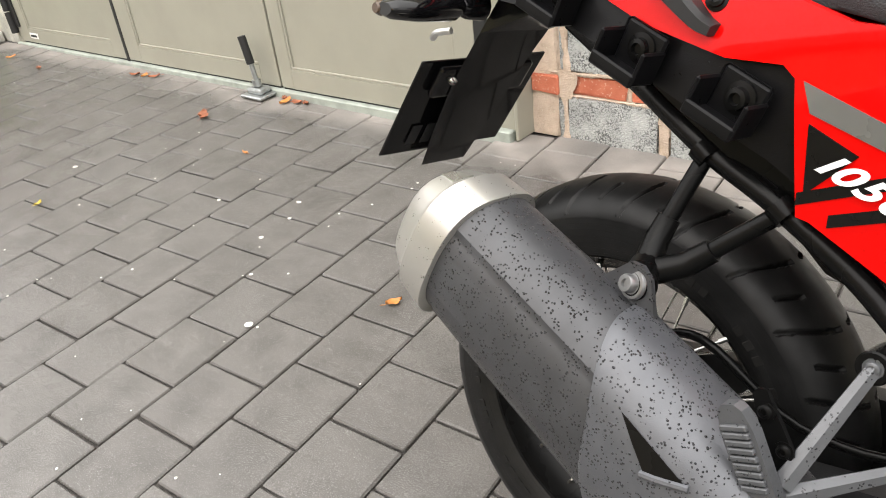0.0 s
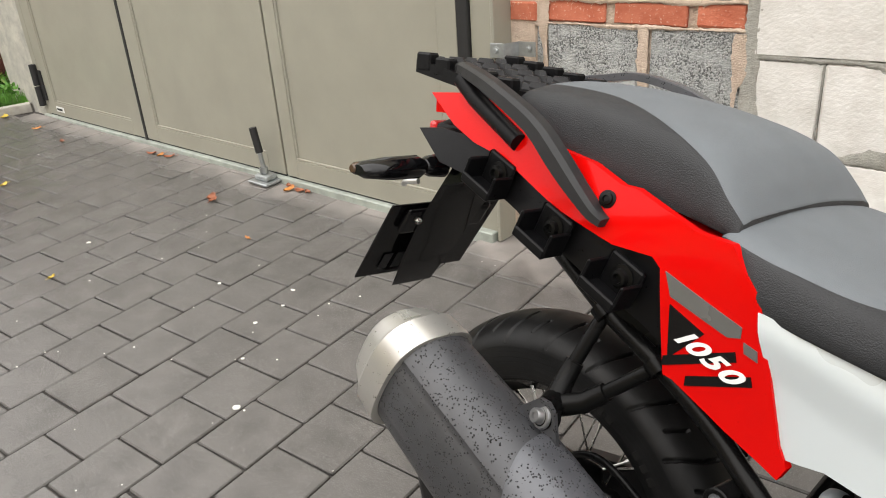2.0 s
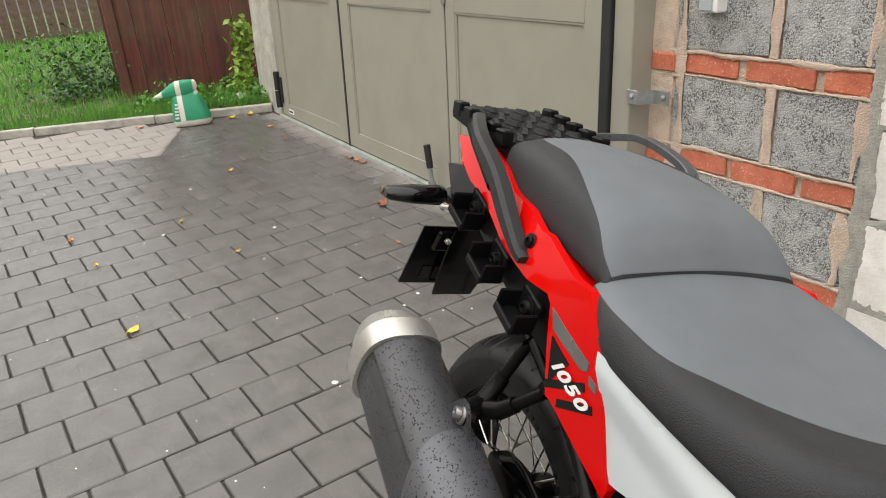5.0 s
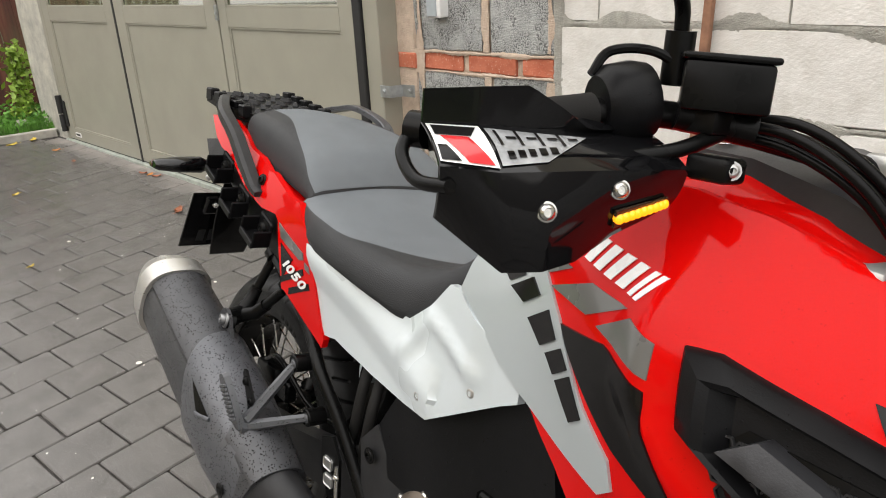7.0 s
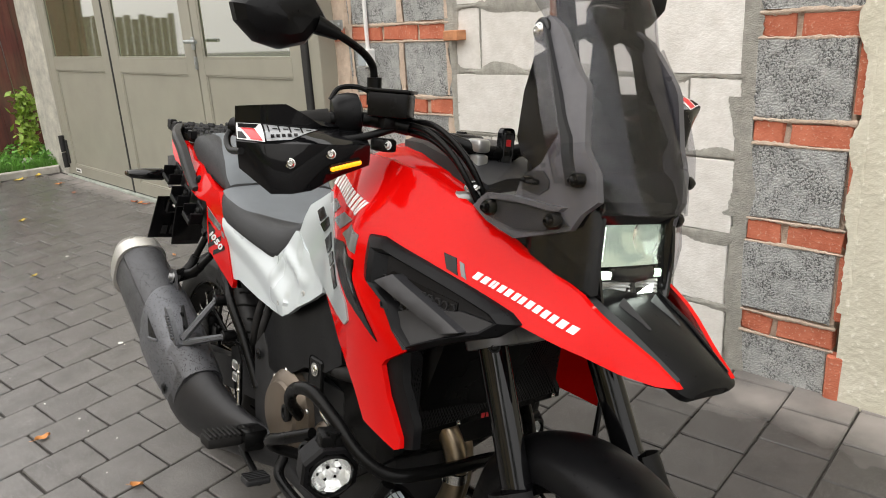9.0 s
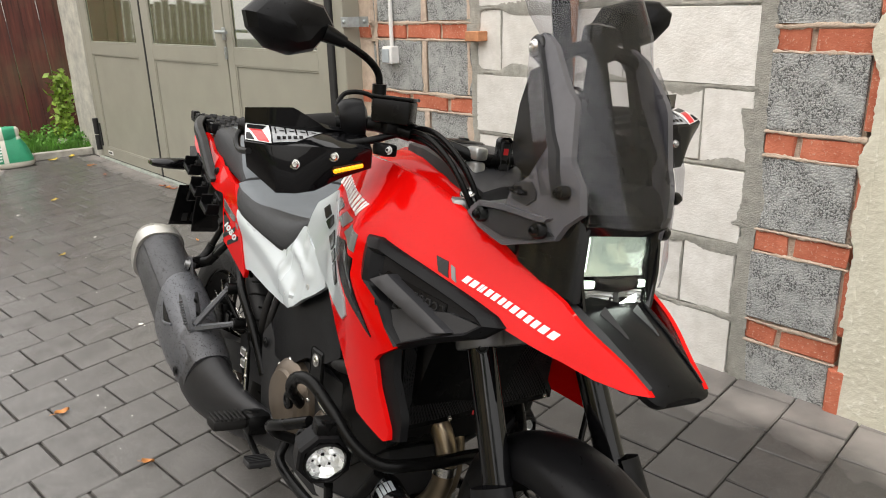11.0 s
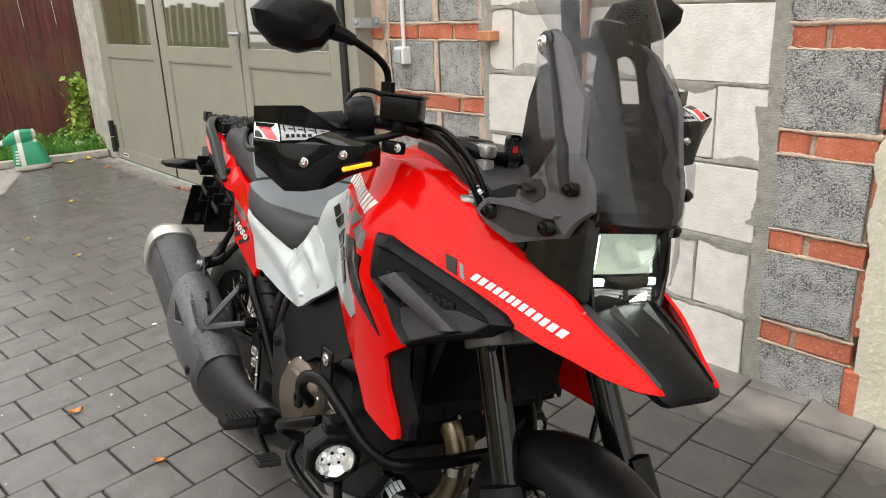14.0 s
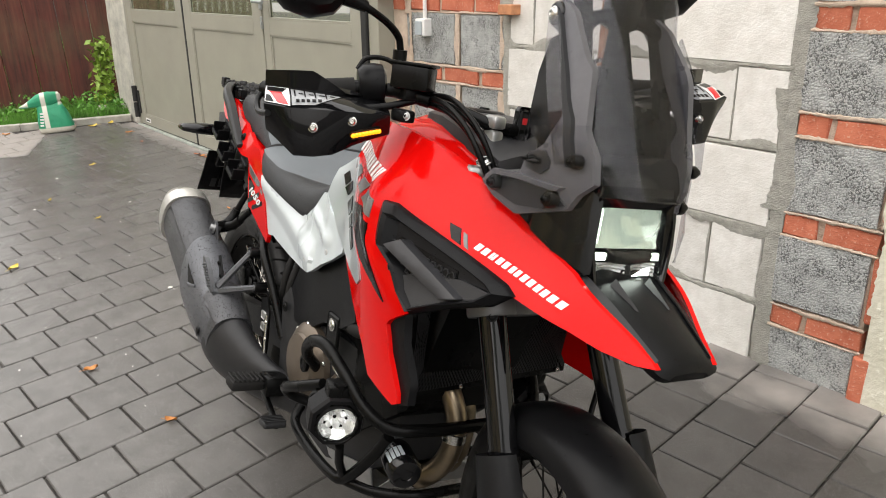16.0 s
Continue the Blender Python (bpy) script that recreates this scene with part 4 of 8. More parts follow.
# the skin of the right flank: (along, height, sideways)
SKIN = np.array([(-.30, .95, -.10), (-.2, .92, -.125), (-.1, .88, -.15), (.05, .84, -.172), (.137, .867, -.172), (.25, .69, -.184), (.215, .80, -.184), (.30, .75, -.186), (.317, .832, -.19), (.38, .61, -.178), (.15, .95, -.13),
                 (.706, .658, -.204), (.814, .704, -.2), (.63, .74, -.185), (.75, .84, -.185), (.9, .95, -.18), (.95, .78, -.225), (1.12, .742, -.272),
                 (1.29, .56, -.265), (1.12, .56, -.25), (1.161, .889, -.262), (1.111, .945, -.243), (1.288, .725, -.255), (1.10, 1.02, -.19), (1.2, .99, -.175), (1.23, .93, -.215), (1.352, .856, -.194),
                 (1.343, .955, -.14), (1.441, .80, -.178), (1.46, .90, -.115), (1.53, .815, -.14), (1.655, .763, -.073), (1.62, .80, -.07)])
_n = len(SKIN)
_M = np.zeros((_n + 3, _n + 3))
_M[:_n, :_n] = np.linalg.norm(SKIN[:, None, :2] - SKIN[None, :, :2], axis=2) ** 3 + np.eye(_n) * 2e-4
_M[:_n, _n], _M[:_n, _n + 1:] = 1, SKIN[:, :2]
_M[_n, :_n], _M[_n + 1:, :_n] = 1, SKIN[:, :2].T
_W = np.linalg.solve(_M, np.r_[SKIN[:, 2], 0, 0, 0])


def flank(u, z):
    r = np.hypot(SKIN[:, 0] - u, SKIN[:, 1] - z)
    return float(r ** 3 @ _W[:_n] + _W[_n] + _W[_n + 1] * u + _W[_n + 2] * z)


def inside(p, poly):
    x, y = p
    c = False
    for (x0, y0), (x1, y1) in zip(poly, poly[1:] + poly[:1]):
        if (y0 > y) != (y1 > y) and x < (x1 - x0) * (y - y0) / (y1 - y0) + x0:
            c = not c
    return c


def filled(outline, cell=0.02):
    """Triangles that fill an outline evenly: points, triangles, number of rim points."""
    rim = []
    for (x0, y0), (x1, y1) in zip(outline, outline[1:] + outline[:1]):
        k = max(1, int(math.hypot(x1 - x0, y1 - y0) / cell))
        rim += [Vector((x0 + (x1 - x0) * i / k, y0 + (y1 - y0) * i / k)) for i in range(k)]
    pts = list(rim)
    xs, ys = [p[0] for p in outline], [p[1] for p in outline]
    y = min(ys)
    row = 0
    poly = [tuple(p) for p in rim]
    while y < max(ys):
        x = min(xs) + (0.5 * cell if row % 2 else 0)
        while x < max(xs):
            if inside((x, y), poly) and min((Vector((x, y)) - q).length for q in rim) > 0.45 * cell:
                pts.append(Vector((x, y)))
            x += cell
        y += cell * 0.87
        row += 1
    from mathutils.geometry import delaunay_2d_cdt
    vs, _, fs, *_ = delaunay_2d_cdt(pts, [], [list(range(len(rim)))], 1, 1e-6)
    return vs, fs


def panel(bm, outline, off=0.0, thick=0.006, side=1, cell=0.02, shape=flank, bulge=None):
    """A sheet cut to the outline (along, height), lying on the flank, off metres outside it. side -1: the other flank."""
    vs, fs = filled([tuple(p) for p in outline], cell)
    out, back = [], []
    for p in vs:
        v = shape(p[0], p[1]) - off - (bulge(p[0], p[1]) if bulge else 0.0)
        out.append(bm.verts.new((p[0], side * v, p[1])))
        back.append(bm.verts.new((p[0], side * (v + thick), p[1])))
    rim = {}
    for f in fs:
        bm.faces.new([out[i] for i in f])
        bm.faces.new([back[i] for i in reversed(f)])
        for a, b in zip(f, f[1:] + f[:1]):
            rim[(a, b)] = rim.get((a, b), 0) + 1
    for a, b in rim:
        if (b, a) not in rim:
            bm.faces.new((out[b], out[a], back[a], back[b]))


def sheet(name, outline, mat, parent=None, label="", off=0.0, thick=0.006, both=True, cell=0.02, shape=flank, bulge=None):
    made = None
    for side in ((-1,) if both == "left" else (1, -1) if both else (1,)):
        bm = bmesh.new()
        panel(bm, outline, off, thick, side, cell, shape, bulge)
        ob = part(name, bm, mat, parent or BIKE, label, 35)
        made = made or ob
    return made


def bolt(bm, p, d, r=0.009, h=0.005):
    """A button-head socket screw at p facing d."""
    m = axis_to(p, d)
    lathe(bm, [(r * 1.35, 0), (r * 1.35, 0.0015), (r, 0.0015), (r * 0.92, h * 0.7), (r * 0.6, h), (r * 0.48, h), (r * 0.45, h * 0.45), (0, h * 0.45)], 14, m)


def bolts(places, mat=None, parent=None, r=0.009):
    for p, d in places:
        bm = bmesh.new()
        bolt(bm, p, d, r)
        part("screw", bm, mat or SATINBLK, parent or BIKE, "", 40)


def bar(name, pts, r, mat, parent=None, label="", smooth=6, seg=12):
    bm = bmesh.new()
    tube(bm, pts, r, seg, smooth)
    return part(name, bm, mat, parent or BIKE, label, 50)


def mirrored(pts):
    return [(u, -v, z) for u, v, z in pts]


# ---- wheels ----
def tyre_mesh(R, half, rim_r, grooves, centre, turn=None):
    bm = bmesh.new()
    prof = []
    m = 54 if grooves else 26
    for i in range(m + 1):
        a = -1.0 + 2.0 * i / m
        w = half * math.sin(a * 1.45) / math.sin(1.45)
        prof.append((R - 0.052 * (1 - math.cos(a * 1.5)), w))
    side = [(rim_r + (prof[0][0] - rim_r) * q, -half * (0.86 + 0.16 * math.sin(q * 2.6))) for q in (0.0, 0.3, 0.6, 0.85)]
    ring = side + prof + [(r, -w) for r, w in reversed(side)]
    n = grooves * 24 if grooves else 120
    rings = []
    for k in range(n):
        th = 2 * math.pi * k / n
        pts = []
        for r, w in ring:
            if grooves and r > R - 0.040 and abs(w) > 0.010:
                # long sickle grooves, every second one a short cut on the shoulder
                ph = grooves * th / (2 * math.pi) + w * w * 130.0
                if ph % 1.0 < 0.13 and (int(math.floor(ph)) % 2 == 0 or 0.034 < abs(w) < 0.062):
                    r -= 0.005
            pts.append(Vector((centre[0] + r * math.sin(th), centre[1] + w, centre[2] + r * math.cos(th))))
        rings.append(pts)
    loft(bm, rings, wrap=True, cap=False)
    return bm


def make_tyre_mat(name, centre, pitch, R):
    m, nt, b = nodes_of(name)
    vec = coords(nt)
    sep = nt.nodes.new("ShaderNodeSeparateXYZ")
    link(nt, vec, sep.inputs[0])

    def mth(op, a, c=None):
        n = nt.nodes.new("ShaderNodeMath")
        n.operation = op
        for i, v in ((0, a), (1, c)):
            if v is None:
                continue
            if isinstance(v, (int, float)):
                n.inputs[i].default_value = v
            else:
                link(nt, v, n.inputs[i])
        return n.outputs[0]

    x = mth("SUBTRACT", sep.outputs["X"], centre[0])
    z = mth("SUBTRACT", sep.outputs["Z"], centre[2])
    th = mth("ARCTAN2", x, z)
    rad = mth("SQRT", mth("ADD", mth("MULTIPLY", x, x), mth("MULTIPLY", z, z)))
    ay = mth("ABSOLUTE", sep.outputs["Y"])
    ph = mth("ADD", mth("MULTIPLY", th, pitch / 6.2832), mth("MULTIPLY", mth("MULTIPLY", ay, ay), 130.0))
    fr = mth("FRACT", ph)
    groove = mth("LESS_THAN", fr, 0.13)
    # long sickle grooves, every second one only a short cut on the shoulder
    full = mth("LESS_THAN", mth("MODULO", mth("ADD", mth("FLOOR", ph), 400.0), 2.0), 0.5)
    groove = mth("MULTIPLY", groove, mth("MAXIMUM", full, mth("MULTIPLY", mth("GREATER_THAN", ay, 0.034), mth("LESS_THAN", ay, 0.062))))
    on = mth("MULTIPLY", groove, mth("GREATER_THAN", ay, 0.012))
    on = mth("MULTIPLY", on, mth("GREATER_THAN", rad, R - 0.040))
    # groove floors blackened in the colour too, for the shade inside them
    col = mixc(nt, on, ramp(nt, noise_tex(nt, vec, 40.0), [(0.3, g(0.006)), (0.7, g(0.012))]), g(0.002))
    link(nt, col, b.inputs["Base Color"])
    b.inputs["Specular IOR Level"].default_value = 0.2
    link(nt, mixc(nt, ramp(nt, noise_tex(nt, vec, 30.0), [(0.35, g(0)), (0.7, g(1))]), g(0.34), g(0.50)), b.inputs["Roughness"])
    # raised rings and lettering-like ribs on the side wall
    rib = mth("MULTIPLY", mth("LESS_THAN", mth("FRACT", mth("MULTIPLY", rad, 120.0)), 0.12), mth("LESS_THAN", rad, R - 0.045))
    bump(nt, b, mth("MULTIPLY", rib, 0.35), 0.9, 0.006)
    return m


def build_wheel(name, centre, R, half, rim_r, label, xf, pitch, spokes=18):
    rim_mesh = bmesh.new()
    prof = [(rim_r + 0.006, half * 0.80), (rim_r - 0.004, half * 0.78), (rim_r - 0.012, half * 0.55), (rim_r - 0.026, half * 0.35), (rim_r - 0.028, -half * 0.35), (rim_r - 0.012, -half * 0.55), (rim_r - 0.004, -half * 0.78), (rim_r + 0.006, -half * 0.80), (rim_r + 0.006, -half * 0.5), (rim_r - 0.014, 0.0), (rim_r + 0.006, half * 0.5)]
    n = 72
    rings = [[Vector((centre[0] + r * math.sin(2 * math.pi * k / n), w, centre[2] + r * math.cos(2 * math.pi * k / n))) for r, w in prof] for k in range(n)]
    loft(rim_mesh, rings, wrap=True, cap=False)
    lathe(rim_mesh, [(0.0, -0.075), (0.030, -0.075), (0.055, -0.055), (0.055, -0.040), (0.032, -0.030), (0.030, 0.030), (0.055, 0.040), (0.055, 0.055), (0.030, 0.075), (0, 0.075)], 24, axis_to(centre, (0, 1, 0)))
    if xf is not None:
        bmesh.ops.transform(rim_mesh, matrix=xf, verts=rim_mesh.verts)
    wheel = part(name, rim_mesh, SATINBLK, BIKE, label, 40)
    bm = tyre_mesh(R, half, rim_r, pitch if xf is None else 0, centre)
    if xf is not None:
        bmesh.ops.transform(bm, matrix=xf, verts=bm.verts)
    tyre = part("tyre", bm, make_tyre_mat(name + "_rubber", centre, pitch, R), wheel, "worn black road tyre", 38)
    if xf is None:
        for sd in (-1, 1):
            for k in range(26):
                if k % 13 in (4, 5, 9, 12):
                    continue
                bm = bmesh.new()
                th = 2 * math.pi * k / 78 + (0.2 if k < 13 else 2.6)
                rr = rim_r + 0.026
                m = Matrix.Translation((centre[0] + rr * math.sin(th), sd * half * 1.003, centre[2] + rr * math.cos(th))) @ Matrix.Rotation(th, 4, "Y")
                box(bm, -0.006, 0.006, -0.0012, 0.0012, -0.006, 0.006, 0.0006, 1, m)
                part("side_mark", bm, TYRE, tyre)
    for k in range(spokes * 2):
        th = 2 * math.pi * k / (spokes * 2)
        sd = 1 if k % 2 else -1
        lean = 0.55 if (k // 2) % 2 else -0.55
        bm = bmesh.new()
        p = Vector((centre[0] + 0.052 * math.sin(th + lean), sd * 0.048, centre[2] + 0.052 * math.cos(th + lean)))
        q = Vector((centre[0] + (rim_r - 0.020) * math.sin(th), sd * half * 0.42, centre[2] + (rim_r - 0.020) * math.cos(th)))
        tube(bm, [p, q], 0.0021, 6)
        tube(bm, [q + (p - q) * 0.08, q], 0.0038, 6)
        if xf is not None:
            bmesh.ops.transform(bm, matrix=xf, verts=bm.verts)
        part("spoke", bm, STEEL if xf is None else SATINBLK, wheel)
    return wheel


RC = (-0.032, 0.0, 0.3315)
FC = (1.490, -0.008, 0.330)
# steering: turned a little to the right about the raked axis
_ax = Vector((-math.sin(radians(20)), 0, math.cos(radians(20))))
_pv = Vector((1.26, 0, 0.87))
STEER = Matrix.Translation(_pv) @ Matrix.Rotation(radians(-8.5), 4, _ax) @ Matrix.Translation(-_pv)
rear_wheel = build_wheel("rear_wheel", RC, 0.3315, 0.0755, 0.2285, "black wire-spoked rear wheel", None, 44)
front_wheel = build_wheel("front_wheel", FC, 0.330, 0.055, 0.250, "black wire-spoked front wheel", STEER, 40)


def disc(parent, centre, y, r, xf=None):
    bm = bmesh.new()
    lathe(bm, [(r * 0.66, -0.0025), (r, -0.0025), (r, 0.0025), (r * 0.66, 0.0025), (r * 0.66, -0.0025)], 48, axis_to((centre[0], y, centre[2]), (0, 1, 0)))
    if xf is not None:
        bmesh.ops.transform(bm, matrix=xf, verts=bm.verts)
    part("brake_disc", bm, STEEL, parent, "bright steel brake disc", 30)


disc(rear_wheel, RC, -0.085, 0.128)
disc(front_wheel, FC, -0.075, 0.155, STEER)
disc(front_wheel, FC, 0.075, 0.155, STEER)

# ---- swing arm, stand and rear running gear ----
for sd in (-1, 1):
    bm = bmesh.new()
    loft(bm, [[(u, sd * (v - w), z - h), (u, sd * (v + w), z - h), (u, sd * (v + w), z + h), (u, sd * (v - w), z + h)] for u, v, z, w, h in
              ((-0.075, 0.122, 0.325, 0.013, 0.022), (0.02, 0.124, 0.330, 0.016, 0.034), (0.22, 0.126, 0.350, 0.019, 0.040), (0.38, 0.115, 0.370, 0.020, 0.046), (0.55, 0.085, 0.385, 0.03, 0.05))])
    part("swing_arm", bm, PLASTICG, BIKE, "dark cast swing arm", 30)
bar("axle_nut", [(-0.02, -0.165, 0.325), (-0.02, -0.135, 0.325)], 0.019, STEEL, smooth=0, seg=6)
bm = bmesh.new()
box(bm, 0.02, 0.11, -0.128, -0.078, 0.385, 0.465, 0.012, 2)
box(bm, 0.05, 0.15, -0.118, -0.09, 0.40, 0.445, 0.006)
part("rear_caliper", bm, SATINBLK, BIKE, "black rear brake caliper", 40)
bar("brake_hose", [(0.06, -0.12, 0.47), (0.14, -0.13, 0.50), (0.26, -0.12, 0.44), (0.38, -0.11, 0.46), (0.44, -0.12, 0.60)], 0.0055, SATINBLK)
bar("side_stand", [(0.60, 0.14, 0.27), (0.56, 0.22, 0.14), (0.53, 0.315, 0.073)], 0.013, SATINBLK, None, "black steel side stand", 3)

# ---- exhaust ----
_A, _B = Vector((-0.163, -0.274, 0.608)), Vector((0.357, -0.258, 0.341))
_d = (_B - _A).normalized()
_s = Vector((0, 1, 0)).cross(_d).normalized()
_y = _d.cross(_s)


def can_ring(t, a, b, n=40, flat=0.0, e=2.4):
    c = _A + _d * t
    out = []
    for k in range(n):
        th = 2 * math.pi * k / n
        cc, ss = math.cos(th), math.sin(th)
        x = a * math.copysign(abs(cc) ** (2 / e), cc)
        y = b * math.copysign(abs(ss) ** (2 / e), ss)
        if flat and 28 < math.degrees(th) < 126:
            x, y = x * (1 - flat), y * (1 - flat)
        out.append(c + _s * x - _y * y)
    return out


bm = bmesh.new()
loft(bm, [can_ring(t, a, b, 90, 0.045) for t, a, b in ((0.088, 0.084, 0.070), (0.092, 0.088, 0.073), (0.20, 0.092, 0.076), (0.36, 0.095, 0.077), (0.50, 0.094, 0.075), (0.60, 0.086, 0.066))])
muffler = part("muffler", bm, MUFFLER, BIKE, "grey satin muffler covered in rain drops", 35)
bm = bmesh.new()
loft(bm, [can_ring(t, a, b, 40, 0.0, 2.8) for t, a, b in ((0.012, 0.030, 0.028), (0.010, 0.050, 0.044), (0.016, 0.064, 0.055), (0.019, 0.067, 0.058), (0.044, 0.080, 0.068), (0.052, 0.088, 0.074), (0.086, 0.092, 0.077), (0.094, 0.092, 0.077), (0.095, 0.086, 0.072))])
cap = part("end_cap", bm, CAPMETAL, muffler, "silver muffler end cap", 28)
bm = bmesh.new()
loft(bm, [can_ring(t, a, b, 24) for t, a, b in ((0.0085, 0.034, 0.029), (0.0082, 0.025, 0.021), (0.05, 0.023, 0.019))])
part("outlet", bm, SATINBLK, cap)
# bright notch let into the shoulder of the cap
bm = bmesh.new()
loft(bm, [[_A + _d * t - _s * a - _y * y for a, y in q] for t, q in ((0.0165, ((0.052, 0.004), (0.0665, 0.004), (0.0655, 0.020), (0.052, 0.020))), (0.043, ((0.060, 0.000), (0.0812, 0.000), (0.0785, 0.030), (0.060, 0.030))))])
part("cap_notch", bm, STEEL, cap, "bright notch", 20)
# stepped heat shield
bm = bmesh.new()
rings = []
for t, a, b in ((0.335, 0.0955, 0.0775), (0.342, 0.099, 0.081), (0.45, 0.098, 0.080), (0.54, 0.090, 0.073), (0.60, 0.075, 0.060)):
    # its rear edge sweeps forward down the side
    ring = can_ring(t, a, b, 60)
    rings.append([q + _d * ((0.60 - t) / 0.265 * (0.055 * math.cos(math.pi * k / 30.0 - 0.35) - 0.005)) for k, q in enumerate(ring)])
loft(bm, rings)
shield = part("heat_shield", bm, SHIELD, muffler, "grey heat shield wrapped round the muffler", 35)


def can_point(t, th, lift):
    a, b, e = 0.098 + lift, 0.080 + lift, 2.4
    cc, ss = math.cos(radians(th)), math.sin(radians(th))
    return _A + _d * t + _s * (a * math.copysign(abs(cc) ** (2 / e), cc)) - _y * (b * math.copysign(abs(ss) ** (2 / e), ss))


# three-cornered dimple: a dark plate gives its shade, with a bright lower lip
bm = bmesh.new()
loft(bm, [[can_point(t, th, lift) for t, th in ((0.358, 124), (0.385, 123), (0.412, 122), (0.442, 121), (0.432, 114), (0.412, 107), (0.385, 115))] for lift in (-0.006, 0.0015)])
window = part("shield_opening", bm, SATINBLK, shield, "dark plate for the shade in a three-cornered dimple", 20)
bm = bmesh.new()
tube(bm, [can_point(0.410, 105, 0.001), can_point(0.424, 110, 0.001), can_point(0.440, 117, 0.001), can_point(0.449, 121, 0.001)], (0.004, 0.004), 8, 3)
part("lip", bm, SHIELD, window, "worn lip")
bm = bmesh.new()
rings = []
for (u, v, z), r in zip(smooth_path([(0.25, -0.262, 0.39), (0.34, -0.262, 0.335), (0.44, -0.235, 0.292), (0.55, -0.19, 0.272), (0.66, -0.13, 0.262)], 4), [0.060, 0.070, 0.078, 0.084, 0.087, 0.087, 0.085, 0.080, 0.075, 0.070, 0.065, 0.060, 0.056, 0.052, 0.050, 0.048, 0.046]):
    rings.append([Vector((u + 0.45 * r * math.sin(th), v + r * 0.72 * math.cos(th), z + r * math.sin(th))) for th in (2 * math.pi * k / 28 for k in range(28))])
loft(bm, rings)
pipe_cover = part("pipe_cover", bm, PLASTICG, BIKE, "dark grey exhaust pipe cover beaded with rain", 40)
bolts([((0.314, -0.330, 0.342), (-0.1, -1, 0.1))], SATINBLK, pipe_cover, 0.013)
bm = bmesh.new()
lathe(bm, [(0.0, 0.007), (0.004, 0.007), (0.0045, 0.010), (0.009, 0.010), (0.010, 0.008), (0.010, 0.001), (0.016, 0.0005), (0.017, -0.002), (0.017, -0.004), (0, -0.004)], 20, axis_to((0.118, -0.244, 0.587), (-0.25, -1, 0.25)))
mount = part("mount_bolt", bm, ALLOYDARK, muffler, "muffler mounting bolt with a washer", 30)
bm = bmesh.new()
lathe(bm, [(0.012, -0.001), (0.0155, -0.002), (0.016, -0.004), (0.016, -0.022), (0, -0.022)], 22, axis_to((0.118, -0.246, 0.587), (-0.25, -1, 0.25)))
part("rubber_bush", bm, SATINBLK, mount, "black rubber bush", 40)
bm = bmesh.new()
loft(bm, [[(u, -0.232 - o, z) for u, z in ((0.035, 0.555), (0.072, 0.578), (0.098, 0.598), (0.112, 0.609), (0.127, 0.608), (0.138, 0.597), (0.142, 0.580), (0.150, 0.545), (0.17, 0.515))] for o in (0.004, 0.010)])
part("mount_tab", bm, MUFFLER, muffler)

